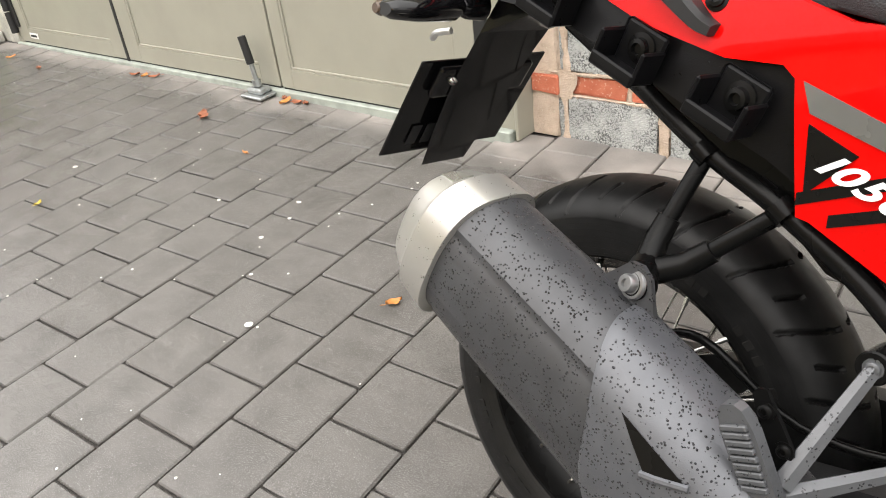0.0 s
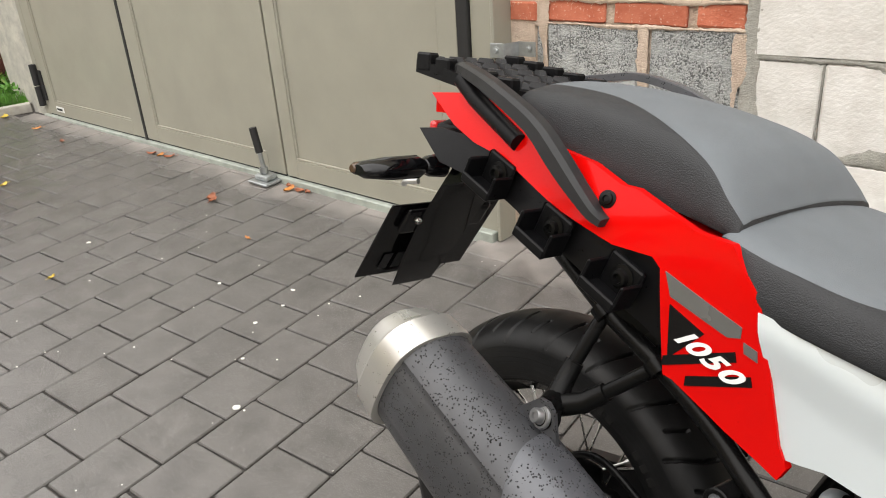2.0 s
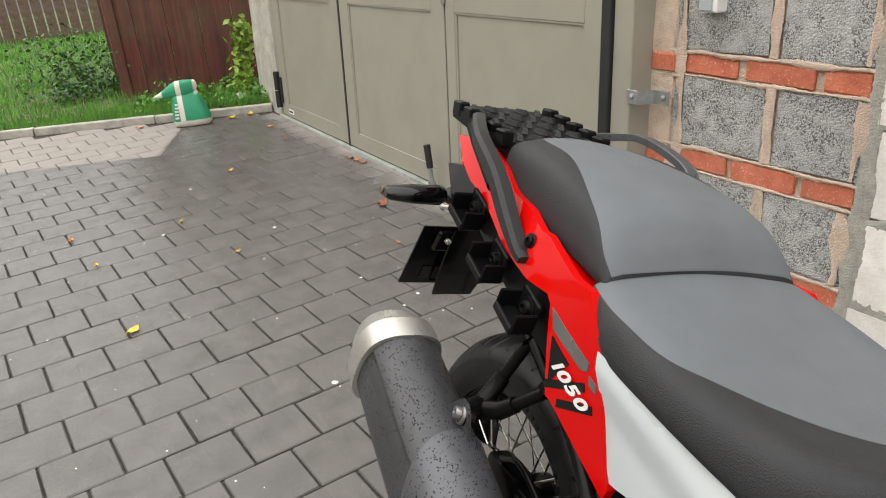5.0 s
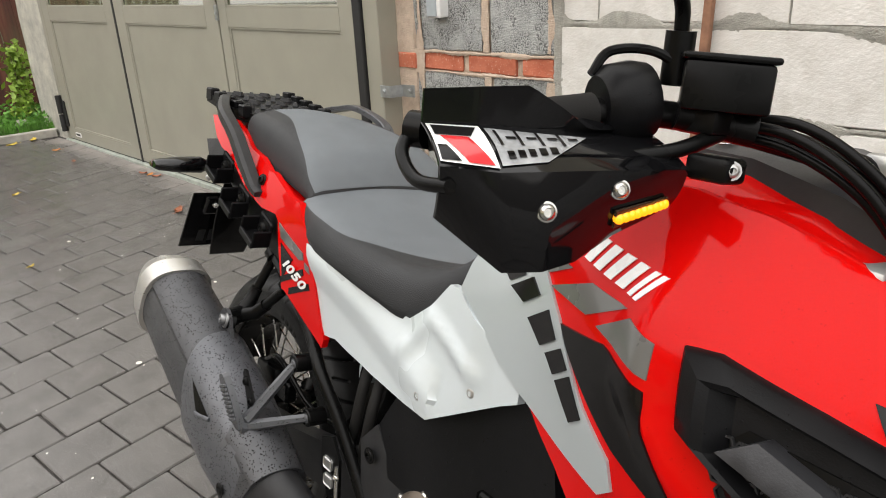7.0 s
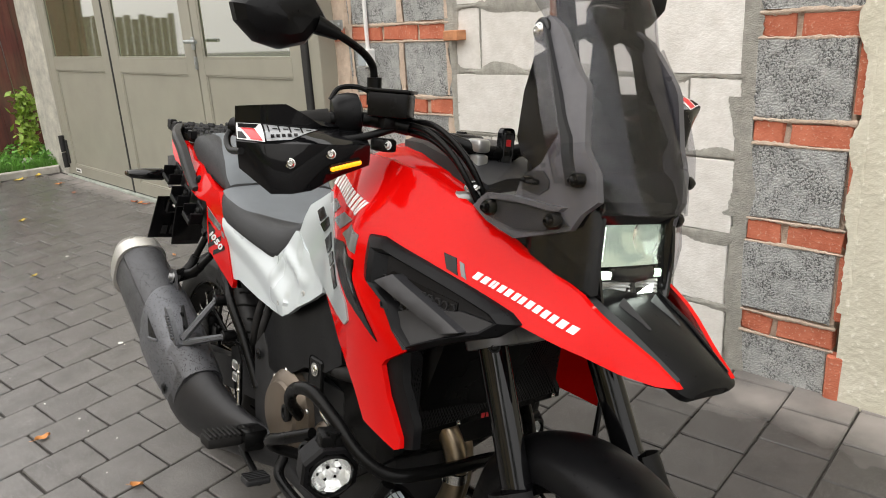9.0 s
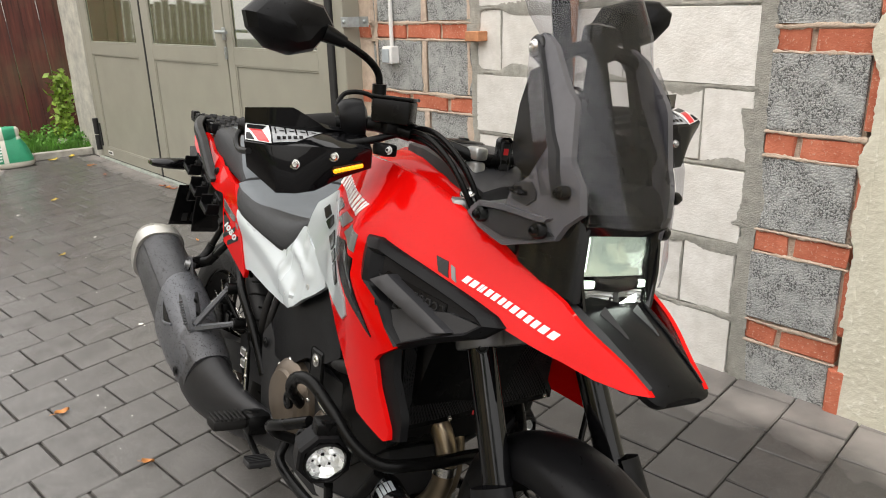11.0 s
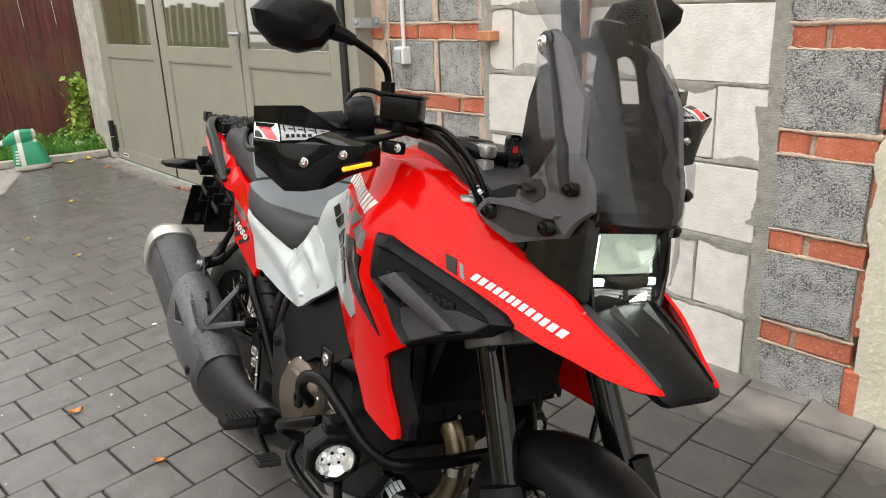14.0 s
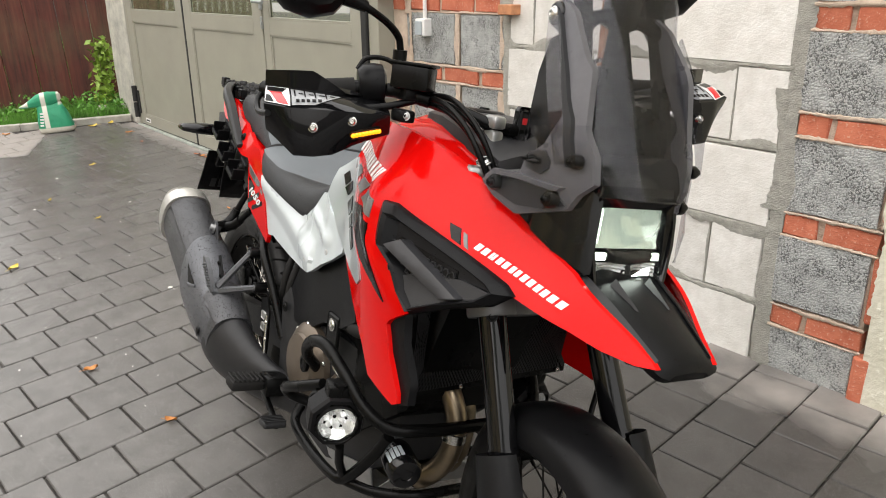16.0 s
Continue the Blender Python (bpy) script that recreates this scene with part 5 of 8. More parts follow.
# ---- frame, footrest hangers ----
for sd in (-1, 1):
    w = 0.135
    bar("subframe_tube", [(-0.10, sd * 0.105, 0.822), (0.02, sd * 0.125, 0.765), (0.12, sd * 0.140, 0.713), (0.20, sd * 0.152, 0.682), (0.29, sd * 0.160, 0.636), (0.34, sd * 0.168, 0.604), (0.39, sd * 0.182, 0.574), (0.455, sd * 0.174, 0.500), (0.53, sd * 0.165, 0.395)], 0.0125, SATINBLK, None, "", 4)
    bar("subframe_strut", [(0.120, sd * 0.140, 0.712), (0.098, sd * 0.178, 0.620)], 0.0095, SATINBLK, None, "", 0)
    bar("subframe_strut", [(0.220, sd * 0.160, 0.676), (0.140, sd * 0.186, 0.602)], 0.0095, SATINBLK, None, "", 0)
    bm = bmesh.new()
    # two-socket cast bracket behind the muffler bolt
    tube(bm, [(0.1035, sd * 0.170, 0.642), (0.098, sd * 0.180, 0.616), (0.106, sd * 0.205, 0.592)], (0.0125, 0.014, 0.015), 12)
    tube(bm, [(0.164, sd * 0.179, 0.624), (0.140, sd * 0.188, 0.602), (0.108, sd * 0.207, 0.588)], (0.0125, 0.014, 0.015), 12)
    tube(bm, [(0.104, sd * 0.200, 0.592), (0.117, sd * 0.234, 0.587)], 0.018, 14)
    part("muffler_bracket", bm, SATINBLK, BIKE, "black two-socket muffler bracket", 40)
    for q in ((0.120, 0.146, 0.712), (0.220, 0.164, 0.677)):
        bm = bmesh.new()
        tube(bm, [(q[0] - 0.007, sd * q[1], q[2] + 0.005), (q[0] + 0.007, sd * q[1], q[2] - 0.005)], 0.0148, 10)
        part("strut_collar", bm, SATINBLK, BIKE, "", 40)
    # pillion footrest on two cast arms
    bm = bmesh.new()
    loft(bm, [[(u, sd * (0.270 + o), z) for u, z in ((0.277, 0.540), (0.281, 0.548), (0.289, 0.548), (0.331, 0.488), (0.330, 0.462), (0.310, 0.462))] for o in (0.0, 0.005)])
    hang = part("footrest_hanger", bm, SATINBLK, BIKE, "pillion footrest hanger with grey cast arms", 30)
    for p, q in (((0.322, sd * 0.285, 0.470), (0.345, sd * 0.206, 0.574)), ((0.325, sd * 0.283, 0.460), (0.388, sd * 0.200, 0.488))):
        bm = bmesh.new()
        tube(bm, [p, q], (0.0105, 0.0075), 6)
        part("hanger_arm", bm, CASTGREY, hang, "grey cast arm", 30)
    bm = bmesh.new()
    tube(bm, [(0.318, sd * 0.268, 0.452), (0.318, sd * 0.300, 0.458)], 0.016, 10)
    part("pivot", bm, CASTGREY, hang, "grey pivot", 30)
    for q in ((0.345, 0.206, 0.574), (0.388, 0.200, 0.488)):
        bm = bmesh.new()
        lathe(bm, [(0.0, -0.030), (0.016, -0.030), (0.016, 0.003), (0.0145, 0.005), (0.010, 0.005), (0.0095, 0.002), (0, 0.002)], 20, axis_to((q[0], sd * q[1], q[2]), (0, sd, 0)))
        part("boss", bm, SATINBLK, hang, "black boss", 30)
    pm = Matrix.Translation((0.316, sd * 0.300, 0.462)) @ Matrix.Rotation(radians(-sd * 9), 4, "X") @ Matrix.Rotation(radians(-24), 4, "Y") @ Matrix.Diagonal((1, sd, 1, 1))
    bm = bmesh.new()
    loft(bm, [[pm @ Vector((x, y, z)) for x, y in ((-w, -0.006), (w, -0.006), (w, 0.006), (-w, 0.006))] for z, w in ((-0.010, 0.012), (0.004, 0.017), (0.066, 0.017), (0.086, 0.012), (0.092, 0.006))])
    peg = part("pillion_footrest", bm, CASTGREY, hang, "folded ribbed pillion footrest", 30)
    for k in range(9):
        bm = bmesh.new()
        box(bm, -0.013, 0.013, 0.005, 0.0105, 0.008 + k * 0.0075, 0.0138 + k * 0.0075, 0.0012, 1, pm)
        part("rubber_ridge", bm, CASTGREY, peg)
    bolts([((0.345, sd * 0.209, 0.574), (0, sd, 0)), ((0.388, sd * 0.203, 0.488), (0, sd, 0))], CASTGREY, hang, 0.007)
    bolts([((0.292, sd * 0.276, 0.529), (0, sd, 0)), ((0.315, sd * 0.276, 0.499), (0, sd, 0))], SATINBLK, hang, 0.007)
# heel plate and brake pedal linkage, right
bm = bmesh.new()
loft(bm, [[(u, -0.192 - o, z) for u, z in ((0.435, 0.475), (0.47, 0.488), (0.495, 0.455), (0.500, 0.36), (0.49, 0.31), (0.478, 0.33), (0.455, 0.39), (0.437, 0.42))] for o in (0, 0.005)])
part("heel_guard", bm, SATINBLK, BIKE, "black heel guard plate", 30)
bm = bmesh.new()
for q in ((0.448, 0.425), (0.452, 0.395)):
    box(bm, q[0], q[0] + 0.028, -0.2005, -0.1965, q[1], q[1] + 0.022, 0.004)
part("cut_out", bm, ALLOY, BIKE, "bright edged heel guard openings")
bar("brake_rod", [(0.502, -0.205, 0.45), (0.507, -0.206, 0.36), (0.515, -0.206, 0.24)], 0.004, STEEL, smooth=0, seg=8)
bolts([((0.502, -0.205, 0.430), (0, -1, 0)), ((0.505, -0.205, 0.385), (0, -1, 0)), ((0.508, -0.205, 0.335), (0, -1, 0))], STEEL, None, 0.006)
# rider footrest and brake pedal
for sd in (-1, 1):
    bm = bmesh.new()
    box(bm, 0.555, 0.610, 0.235, 0.325, 0.285, 0.312, 0.008, 2, Matrix.Diagonal((1, sd, 1, 1)))
    rest = part("footrest", bm, TYRE, BIKE, "ribbed rubber rider footrest", 30)
    for k in range(7):
        bm = bmesh.new()
        box(bm, 0.555, 0.610, 0.240 + k * 0.0122, 0.246 + k * 0.0122, 0.312, 0.318, 0.0015, 1, Matrix.Diagonal((1, sd, 1, 1)))
        part("rubber_rib", bm, TYRE, rest)
    bm = bmesh.new()
    box(bm, 0.565, 0.625, 0.175, 0.240, 0.27, 0.325, 0.012, 2, Matrix.Diagonal((1, sd, 1, 1)))
    part("footrest_bracket", bm, SATINBLK, BIKE, "", 40)
bar("brake_pedal", [(0.56, -0.215, 0.255), (0.66, -0.225, 0.235), (0.725, -0.245, 0.245)], 0.009, SATINBLK)
bm = bmesh.new()
box(bm, 0.705, 0.745, -0.285, -0.225, 0.246, 0.262, 0.005, 2)
for k in range(5):
    box(bm, 0.708 + k * 0.008, 0.711 + k * 0.008, -0.283, -0.227, 0.262, 0.266)
part("pedal_pad", bm, PLASTICG, BIKE)

# ---- tail ----
TAIL = sheet("tail_panel", [(-.284, .942), (-.205, .950), (-.135, .946), (-.04, .926), (.016, .905), (.083, .897), (.14, .880), (.163, .880), (.209, .866), (.257, .852), (.302, .85), (.324, .824), (.344, .806), (.387, .655), (.399, .633), (.391, .616), (.326, .644), (.255, .679), (.243, .681), (.23, .751), (.22, .802), (.207, .812), (.15, .812), (.046, .835), (-.065, .875), (-.14, .887), (-.198, .904)], RED, None, "glossy red tail fairing", 0.004, 0.012)
sheet("stripe", [(.229, .801), (.330, .768), (.330, .756), (.315, .752), (.240, .775)], DECALGREY, TAIL, "grey decal", 0.0055, 0.003, False)
sheet("stripe", [(.334, .753), (.350, .748), (.352, .736), (.336, .741)], DECALGREY, TAIL, "grey decal", 0.0055, 0.003, False)
sheet("wedge", [(.241, .766), (.288, .746), (.247, .703)], DECALBLK, TAIL, "black decal", 0.0055, 0.003, False)
for u0, z0, u1, z1 in ((.241, .698, .326, .733), (.272, .684, .347, .712)):
    sheet("bar_mark", [(u0, z0 + .006), (u1, z1 + .006), (u1 + .003, z1 - .005), (u0, z0 - .006)], DECALBLK, TAIL, "black decal", 0.0055, 0.003, False)


def words(name, body, size, place, ang, mat, parent, label, shear=0.25, side=1, stretch=1.0):
    """Raised lettering laid on the right flank: place is (along, height), ang its slope in degrees."""
    ca, sa = math.cos(radians(ang)), math.sin(radians(ang))
    for n, ch in enumerate(body):
        cu = bpy.data.curves.new(name, "FONT")
        cu.body, cu.size, cu.shear, cu.extrude = ch, size, shear, 0.0006
        cu.offset = size * 0.030
        tmp = bpy.data.objects.new(name, cu)
        me = bpy.data.meshes.new_from_object(tmp)
        bpy.data.objects.remove(tmp)
        for v in me.vertices:
            x, y = (v.co.x + (n * 0.56 + (0.12 if ch == "1" else 0.0)) * size) * stretch, v.co.y
            u, z = place[0] + ca * x - sa * y, place[1] + sa * x + ca * y
            v.co = (u, flank(u, z) - 0.0078 - v.co.z, z)
        me.materials.append(mat)
        ob = new(name, me)
        ob.parent = parent
        ob["label"] = label


words("digit", "1050", 0.0300, (0.2440, 0.7335), -21.5, DECALWHITE, TAIL, "white digit of the 1050 lettering", 0.55, 1, 1.36)

# black under-tail rail with three luggage brackets
sheet("under_rail", [(-.30, .885), (-.24, .893), (-.15, .890), (-.07, .880), (.045, .850), (.15, .830), (.21, .826), (.232, .745), (.238, .702), (.20, .724), (.14, .748), (.03, .792), (-.09, .832), (-.22, .845)], PLASTIC, None, "black plastic under-seat rail", -0.012, 0.02)
for sd in (-1, 1):
    for u, z in ((-0.07, 0.858), (0.055, 0.812), (0.172, 0.780)):
        bm = bmesh.new()
        v0 = abs(flank(u, z)) + 0.001
        tilt = Matrix.Translation((u, sd * v0, z)) @ Matrix.Rotation(radians(22), 4, "Y") @ Matrix.Diagonal((0.80, sd * 0.78, 0.72, 1))
        # a cup: back, floor and two cheeks
        box(bm, -0.034, 0.034, 0.0, 0.006, -0.038, 0.030, 0.004, 1, tilt)
        box(bm, -0.034, 0.034, 0.004, 0.052, -0.038, -0.031, 0.002, 1, tilt)
        box(bm, -0.037, -0.031, 0.002, 0.050, -0.038, 0.012, 0.002, 1, tilt)
        box(bm, 0.031, 0.037, 0.002, 0.050, -0.038, 0.012, 0.002, 1, tilt)
        box(bm, -0.036, 0.036, 0.044, 0.052, -0.040, -0.020, 0.002, 1, tilt)
        br = part("luggage_bracket", bm, PLASTIC, BIKE, "black luggage rack bracket", 30)
        bm = bmesh.new()
        p = tilt @ Vector((0.004, 0.006, 0.0))
        lathe(bm, [(0.016, 0), (0.016, 0.003), (0.011, 0.004), (0.010, 0.010), (0.006, 0.011), (0.005, 0.006), (0, 0.006)], 18, axis_to(p, (0, sd, 0)))
        part("screw", bm, SATINBLK, br, "", 40)
# side cover between rail and frame tube
sheet("inner_cover", [(.02, .80), (.14, .765), (.215, .735), (.245, .690), (.29, .655), (.33, .60), (.26, .62), (.17, .70), (.05, .77)], SATINBLK, None, "", -0.040, 0.01)

# mudguard with number plate and rear signals
bm = bmesh.new()
for sd in (1,):
    rings = []
    for u, w, z, t in ((-0.18, 0.075, 0.870, 0.05), (-0.27, 0.075, 0.835, 0.045), (-0.33, 0.070, 0.75, 0.03), (-0.385, 0.062, 0.66, 0.022), (-0.432, 0.050, 0.582, 0.012)):
        rings.append([(u - 0.4 * t, -w, z - t), (u - 0.4 * t, w, z - t), (u + 0.6 * t, w * 1.02, z + 0.35 * t), (u + 0.9 * t, 0.0, z + 0.55 * t), (u + 0.6 * t, -w * 1.02, z + 0.35 * t)])
    loft(bm, rings)
part("rear_mudguard", bm, GLOSSBLK, BIKE, "black rear mudguard and plate hanger", 30)
bm = bmesh.new()
m_pl = Matrix.Translation((-0.392, 0.0, 0.674)) @ Matrix.Rotation(radians(33.5), 4, "Y")
box(bm, -0.002, 0.002, -0.132, 0.132, -0.095, 0.090, 0.001, 1, m_pl)
plate = part("number_plate", bm, GLOSSBLK, BIKE, "number plate in a gloss black holder")
bm = bmesh.new()
box(bm, -0.004, -0.0022, -0.128, 0.128, -0.091, 0.087, 0.001, 1, m_pl)
part("plate_face", bm, DECALWHITE, plate, "white plate face")
for k, y in enumerate((-0.092, -0.062)):
    bm = bmesh.new()
    box(bm, 0.003, 0.0042, y, y + 0.020, -0.075, -0.035, 0.0008, 1, m_pl)
    part("embossed_mark", bm, PLASTICG, plate)
bm = bmesh.new()
box(bm, 0.003, 0.016, -0.100, 0.100, 0.030, 0.085, 0.006, 2, m_pl)
part("plate_holder", bm, GLOSSBLK, plate)
bolts([(tuple(m_pl @ Vector((0.017, -0.075, 0.066))), (0.85, -0.2, 0.5))], STEEL, plate, 0.006)
bar("plate_light", [(-0.335, -0.085, 0.79), (-0.36, -0.09, 0.785), (-0.385, -0.075, 0.775)], 0.005, ALLOY)
for sd in (-1, 1):
    bm = bmesh.new()
    rings = []
    for v, a, h in ((0.09, 0.020, 0.020), (0.118, 0.020, 0.017), (0.13, 0.014, 0.012), (0.145, 0.022, 0.019), (0.20, 0.026, 0.018), (0.245, 0.024, 0.013), (0.255, 0.014, 0.008)):
        rings.append([(-0.272 + a * math.cos(t), sd * v, 0.828 + h * math.sin(t)) for t in (2 * math.pi * k / 12 for k in range(12))])
    loft(bm, rings)
    sig = part("rear_signal", bm, GLOSSBLK, BIKE, "slim black rear turn signal", 40)
    bm = bmesh.new()
    rings = []
    for v, a, h in ((0.15, 0.010, 0.012), (0.20, 0.014, 0.014), (0.25, 0.012, 0.010), (0.2575, 0.006, 0.006)):
        rings.append([(-0.287 + a * math.cos(t), sd * v, 0.828 + h * math.sin(t)) for t in (2 * math.pi * k / 12 for k in range(12))])
    loft(bm, rings)
    part("signal_lens", bm, SMOKED, sig, "smoked lens", 40)
bm = bmesh.new()
box(bm, -0.30, -0.19, -0.095, 0.095, 0.845, 0.90, 0.02, 2)
part("tail_lamp_housing", bm, PLASTIC, BIKE, "", 40)
bm = bmesh.new()
box(bm, -0.316, -0.298, -0.085, 0.085, 0.86, 0.895, 0.006, 2)
part("tail_lamp", bm, DECALRED, BIKE, "red tail lamp")
# red top between the tail panels
bm = bmesh.new()
loft(bm, [[(u, -w, z - 0.02), (u, -w, z), (u, 0, z + 0.012), (u, w, z), (u, w, z - 0.02)] for u, w, z in ((-0.30, 0.085, 0.93), (-0.2, 0.11, 0.936), (-0.05, 0.14, 0.915), (0.06, 0.158, 0.885), (0.18, 0.164, 0.862), (0.29, 0.166, 0.832))])
part("tail_top", bm, RED, BIKE, "glossy red tail cover", 30)

# rack with raised studs
bm = bmesh.new()
out = [(-0.328, -0.108), (-0.342, -0.05), (-0.342, 0.045), (-0.330, 0.092), (-0.240, 0.100), (-0.155, 0.096), (-0.110, 0.075), (-0.092, 0.03), (-0.088, -0.085), (-0.150, -0.118)]
loft(bm, [[(u * 1.0, v, z - 0.12 * (u + 0.3)) for u, v in out] for z in (0.966, 0.986)])
rack = part("luggage_rack", bm, PLASTIC, BIKE, "black studded luggage rack", 30)
for sd in (-1, 1):
    bm = bmesh.new()
    for k in range(5):
        u = -0.325 + k * 0.045
        box(bm, u, u + 0.034, sd * 0.101 - 0.011, sd * 0.101 + 0.010, 0.970 - 0.12 * (u + 0.3), 0.998 - 0.12 * (u + 0.3), 0.003, 1)
    part("rack_edge", bm, PLASTIC, rack, "", 30)
for i in range(5):
    for j in range(5):
        bm = bmesh.new()
        u, v = -0.312 + i * 0.046, -0.072 + j * 0.036
        m = Matrix.Translation((u, v, 0.985 - 0.12 * (u + 0.3))) @ Matrix.Rotation(radians(25 if (i + j) % 2 else -25), 4, "Z")
        vs = box(bm, -0.016, 0.016, -0.006, 0.006, 0, 0.009, 0.0, 1, m)
        for v_ in vs:
            if v_.co.z > 0.9895 - 0.12 * (u + 0.3):
                v_.co.x += (u - v_.co.x) * 0.3
                v_.co.y += (v - v_.co.y) * 0.35
        part("stud", bm, PLASTICG, rack)

# grab rails
for sd in (-1, 1):
    bm = bmesh.new()
    P = [(-0.215, 0.110, 0.985), (-0.135, 0.148, 0.976), (-0.075, 0.170, 0.963), (0.003, 0.181, 0.932), (0.052, 0.185, 0.895), (0.085, 0.186, 0.868), (0.118, 0.186, 0.843), (0.136, 0.185, 0.835)]
    Hh = [0.009, 0.010, 0.011, 0.012, 0.013, 0.011, 0.008, 0.006]
    if sd > 0:
        P = [(-0.240, 0.150, 0.955), (-0.210, 0.160, 0.969), (-0.150, 0.164, 0.980), (-0.095, 0.165, 0.987), (-0.030, 0.165, 0.979), (0.024, 0.165, 0.964), (0.046, 0.165, 0.944), (0.054, 0.164, 0.915), (0.056, 0.162, 0.870)]
        Hh = [0.007, 0.007, 0.0065, 0.0065, 0.0065, 0.0065, 0.0075, 0.008, 0.008]
    Q = smooth_path(P, 3)
    W = smooth_path([(h, 0, 0) for h in Hh], 3)
    rings = []
    for i, p in enumerate(Q):
        d = (Q[min(i + 1, len(Q) - 1)] - Q[max(i - 1, 0)]).normalized()
        n1 = Vector((0, 1, 0))
        n2 = d.cross(n1).normalized()
        if n2.z < 0:
            n2 = -n2
        h = W[i].x
        ring = [p + n1 * a * 0.013 + n2 * b * h for a, b in ((-1, -0.9), (0.7, -1), (1, -0.8), (1, 0.6), (0.45, 1), (-0.8, 1), (-1, 0.8))]
        rings.append([(q.x, sd * q.y, q.z) for q in ring])
    loft(bm, rings)
    # far rail coloured grey for the sky its satin black would reflect
    part("grab_rail", bm, PLASTICG if sd < 0 else CASTGREY, BIKE, "black grab rail beside the pillion seat" if sd < 0 else "grab rail on the far side of the seat, sky sheen painted grey", 22)
    bar("grab_stay", [(-0.20, sd * 0.125, 0.97), (-0.16, sd * 0.13, 0.945), (-0.05, sd * 0.15, 0.90)], 0.013, PLASTIC, smooth=0)
bm = bmesh.new()
lathe(bm, [(0.011, 0), (0.011, 0.003), (0.008, 0.004), (0.0075, 0.007), (0.004, 0.008), (0.0035, 0.005), (0, 0.005)], 18, axis_to((0.128, -0.176, 0.861), (0.2, -1, 0.3)))
part("grab_screw", bm, SATINBLK, BIKE, "", 40)


# ---- seats ----
def cushion(name, stations, grey, label):
    """Stations: along, half width, top height, lower edge, crown. grey: share of the half width that is grey."""
    bm = bmesh.new()
    S = smooth_path([Vector((*s[:3],)) for s in stations], 10)
    E = smooth_path([Vector((s[3], s[4], 0)) for s in stations], 10)
    G = smooth_path([Vector((q, 0, 0)) for q in grey], 10)
    n1, n2 = 16, 9
    rings = []
    for p, e, q in zip(S, E, G):
        u, w, zt = p
        zb, cr = e.x, e.y
        half = [(1.0, zb), (1.015, zb + 0.25 * (zt - zb)), (1.0, zb + 0.55 * (zt - zb)), (0.965, zb + 0.78 * (zt - zb)), (0.90, zb + 0.92 * (zt - zb)), (0.80, zt), (0.62, zt + cr * 0.35), (0.42, zt + cr * 0.7), (0.2, zt + cr * 0.93), (0.0, zt + cr)]
        half = [Vector((a, z, 0)) for a, z in half]
        half = smooth_path(half, 5)
        run = [0.0]
        for a, c in zip(half, half[1:]):
            run.append(run[-1] + math.hypot((c.x - a.x) * w, c.y - a.y))

        def at(s):
            k = max(i for i in range(len(run) - 1) if run[i] <= s + 1e-9)
            f = (s - run[k]) / max(1e-9, run[k + 1] - run[k])
            return half[k].lerp(half[k + 1], min(1.0, f))

        gq = max(0.02, q.x)
        edge = next(run[i] + (run[i + 1] - run[i]) * (half[i].x - gq) / max(1e-9, half[i].x - half[i + 1].x) for i in range(len(half) - 1) if half[i].x >= gq > half[i + 1].x)
        cut = [at(edge * i / n1) for i in range(n1)] + [at(edge + (run[-1] - edge) * i / n2) for i in range(n2 + 1)]
        rings.append([(u, -w * a.x, a.y) for a in cut] + [(u, w * a.x, a.y) for a in cut[-2::-1]])
    V = loft(bm, rings)
    bm.faces.ensure_lookup_table()
    bm.verts.index_update()
    m = len(rings[0])
    for f in bm.faces:
        cols = [v.index % m for v in f.verts]
        k = min(v.index // m for v in f.verts)
        lo, hi = min(cols), max(cols)
        f.material_index = 0 if len(cols) == 4 and hi - lo == 1 and n1 <= lo and hi <= n1 + 2 * n2 and G[k].x > 0.02 else 1
    return part(name, bm, [SEATG, SEATD], BIKE, label, 80)


cushion("pillion_seat", [(-0.150, 0.060, 0.935, 0.905, 0.006), (-0.125, 0.090, 0.957, 0.900, 0.010), (-0.06, 0.122, 0.970, 0.893, 0.012), (0.06, 0.142, 0.968, 0.883, 0.012), (0.17, 0.152, 0.950, 0.868, 0.012), (0.235, 0.158, 0.928, 0.858, 0.012), (0.268, 0.160, 0.900, 0.852, 0.010), (0.290, 0.158, 0.870, 0.848, 0.006)], [0.0, 0.35, 0.52, 0.62, 0.84, 0.93, 0.97, 0.97], "grey and charcoal pillion seat")
cushion("rider_seat", [(0.262, 0.150, 0.850, 0.812, 0.006), (0.285, 0.178, 0.862, 0.806, 0.010), (0.36, 0.194, 0.846, 0.785, 0.004), (0.46, 0.196, 0.824, 0.768, -0.004), (0.56, 0.192, 0.815, 0.752, -0.006), (0.635, 0.184, 0.818, 0.744, -0.004), (0.70, 0.168, 0.842, 0.782, 0.002), (0.76, 0.150, 0.890, 0.835, 0.008), (0.815, 0.128, 0.935, 0.895, 0.010)], [0.96, 0.96, 0.94, 0.86, 0.50, 0.08, 0.0, 0.0, 0.0], "grey and charcoal rider seat")

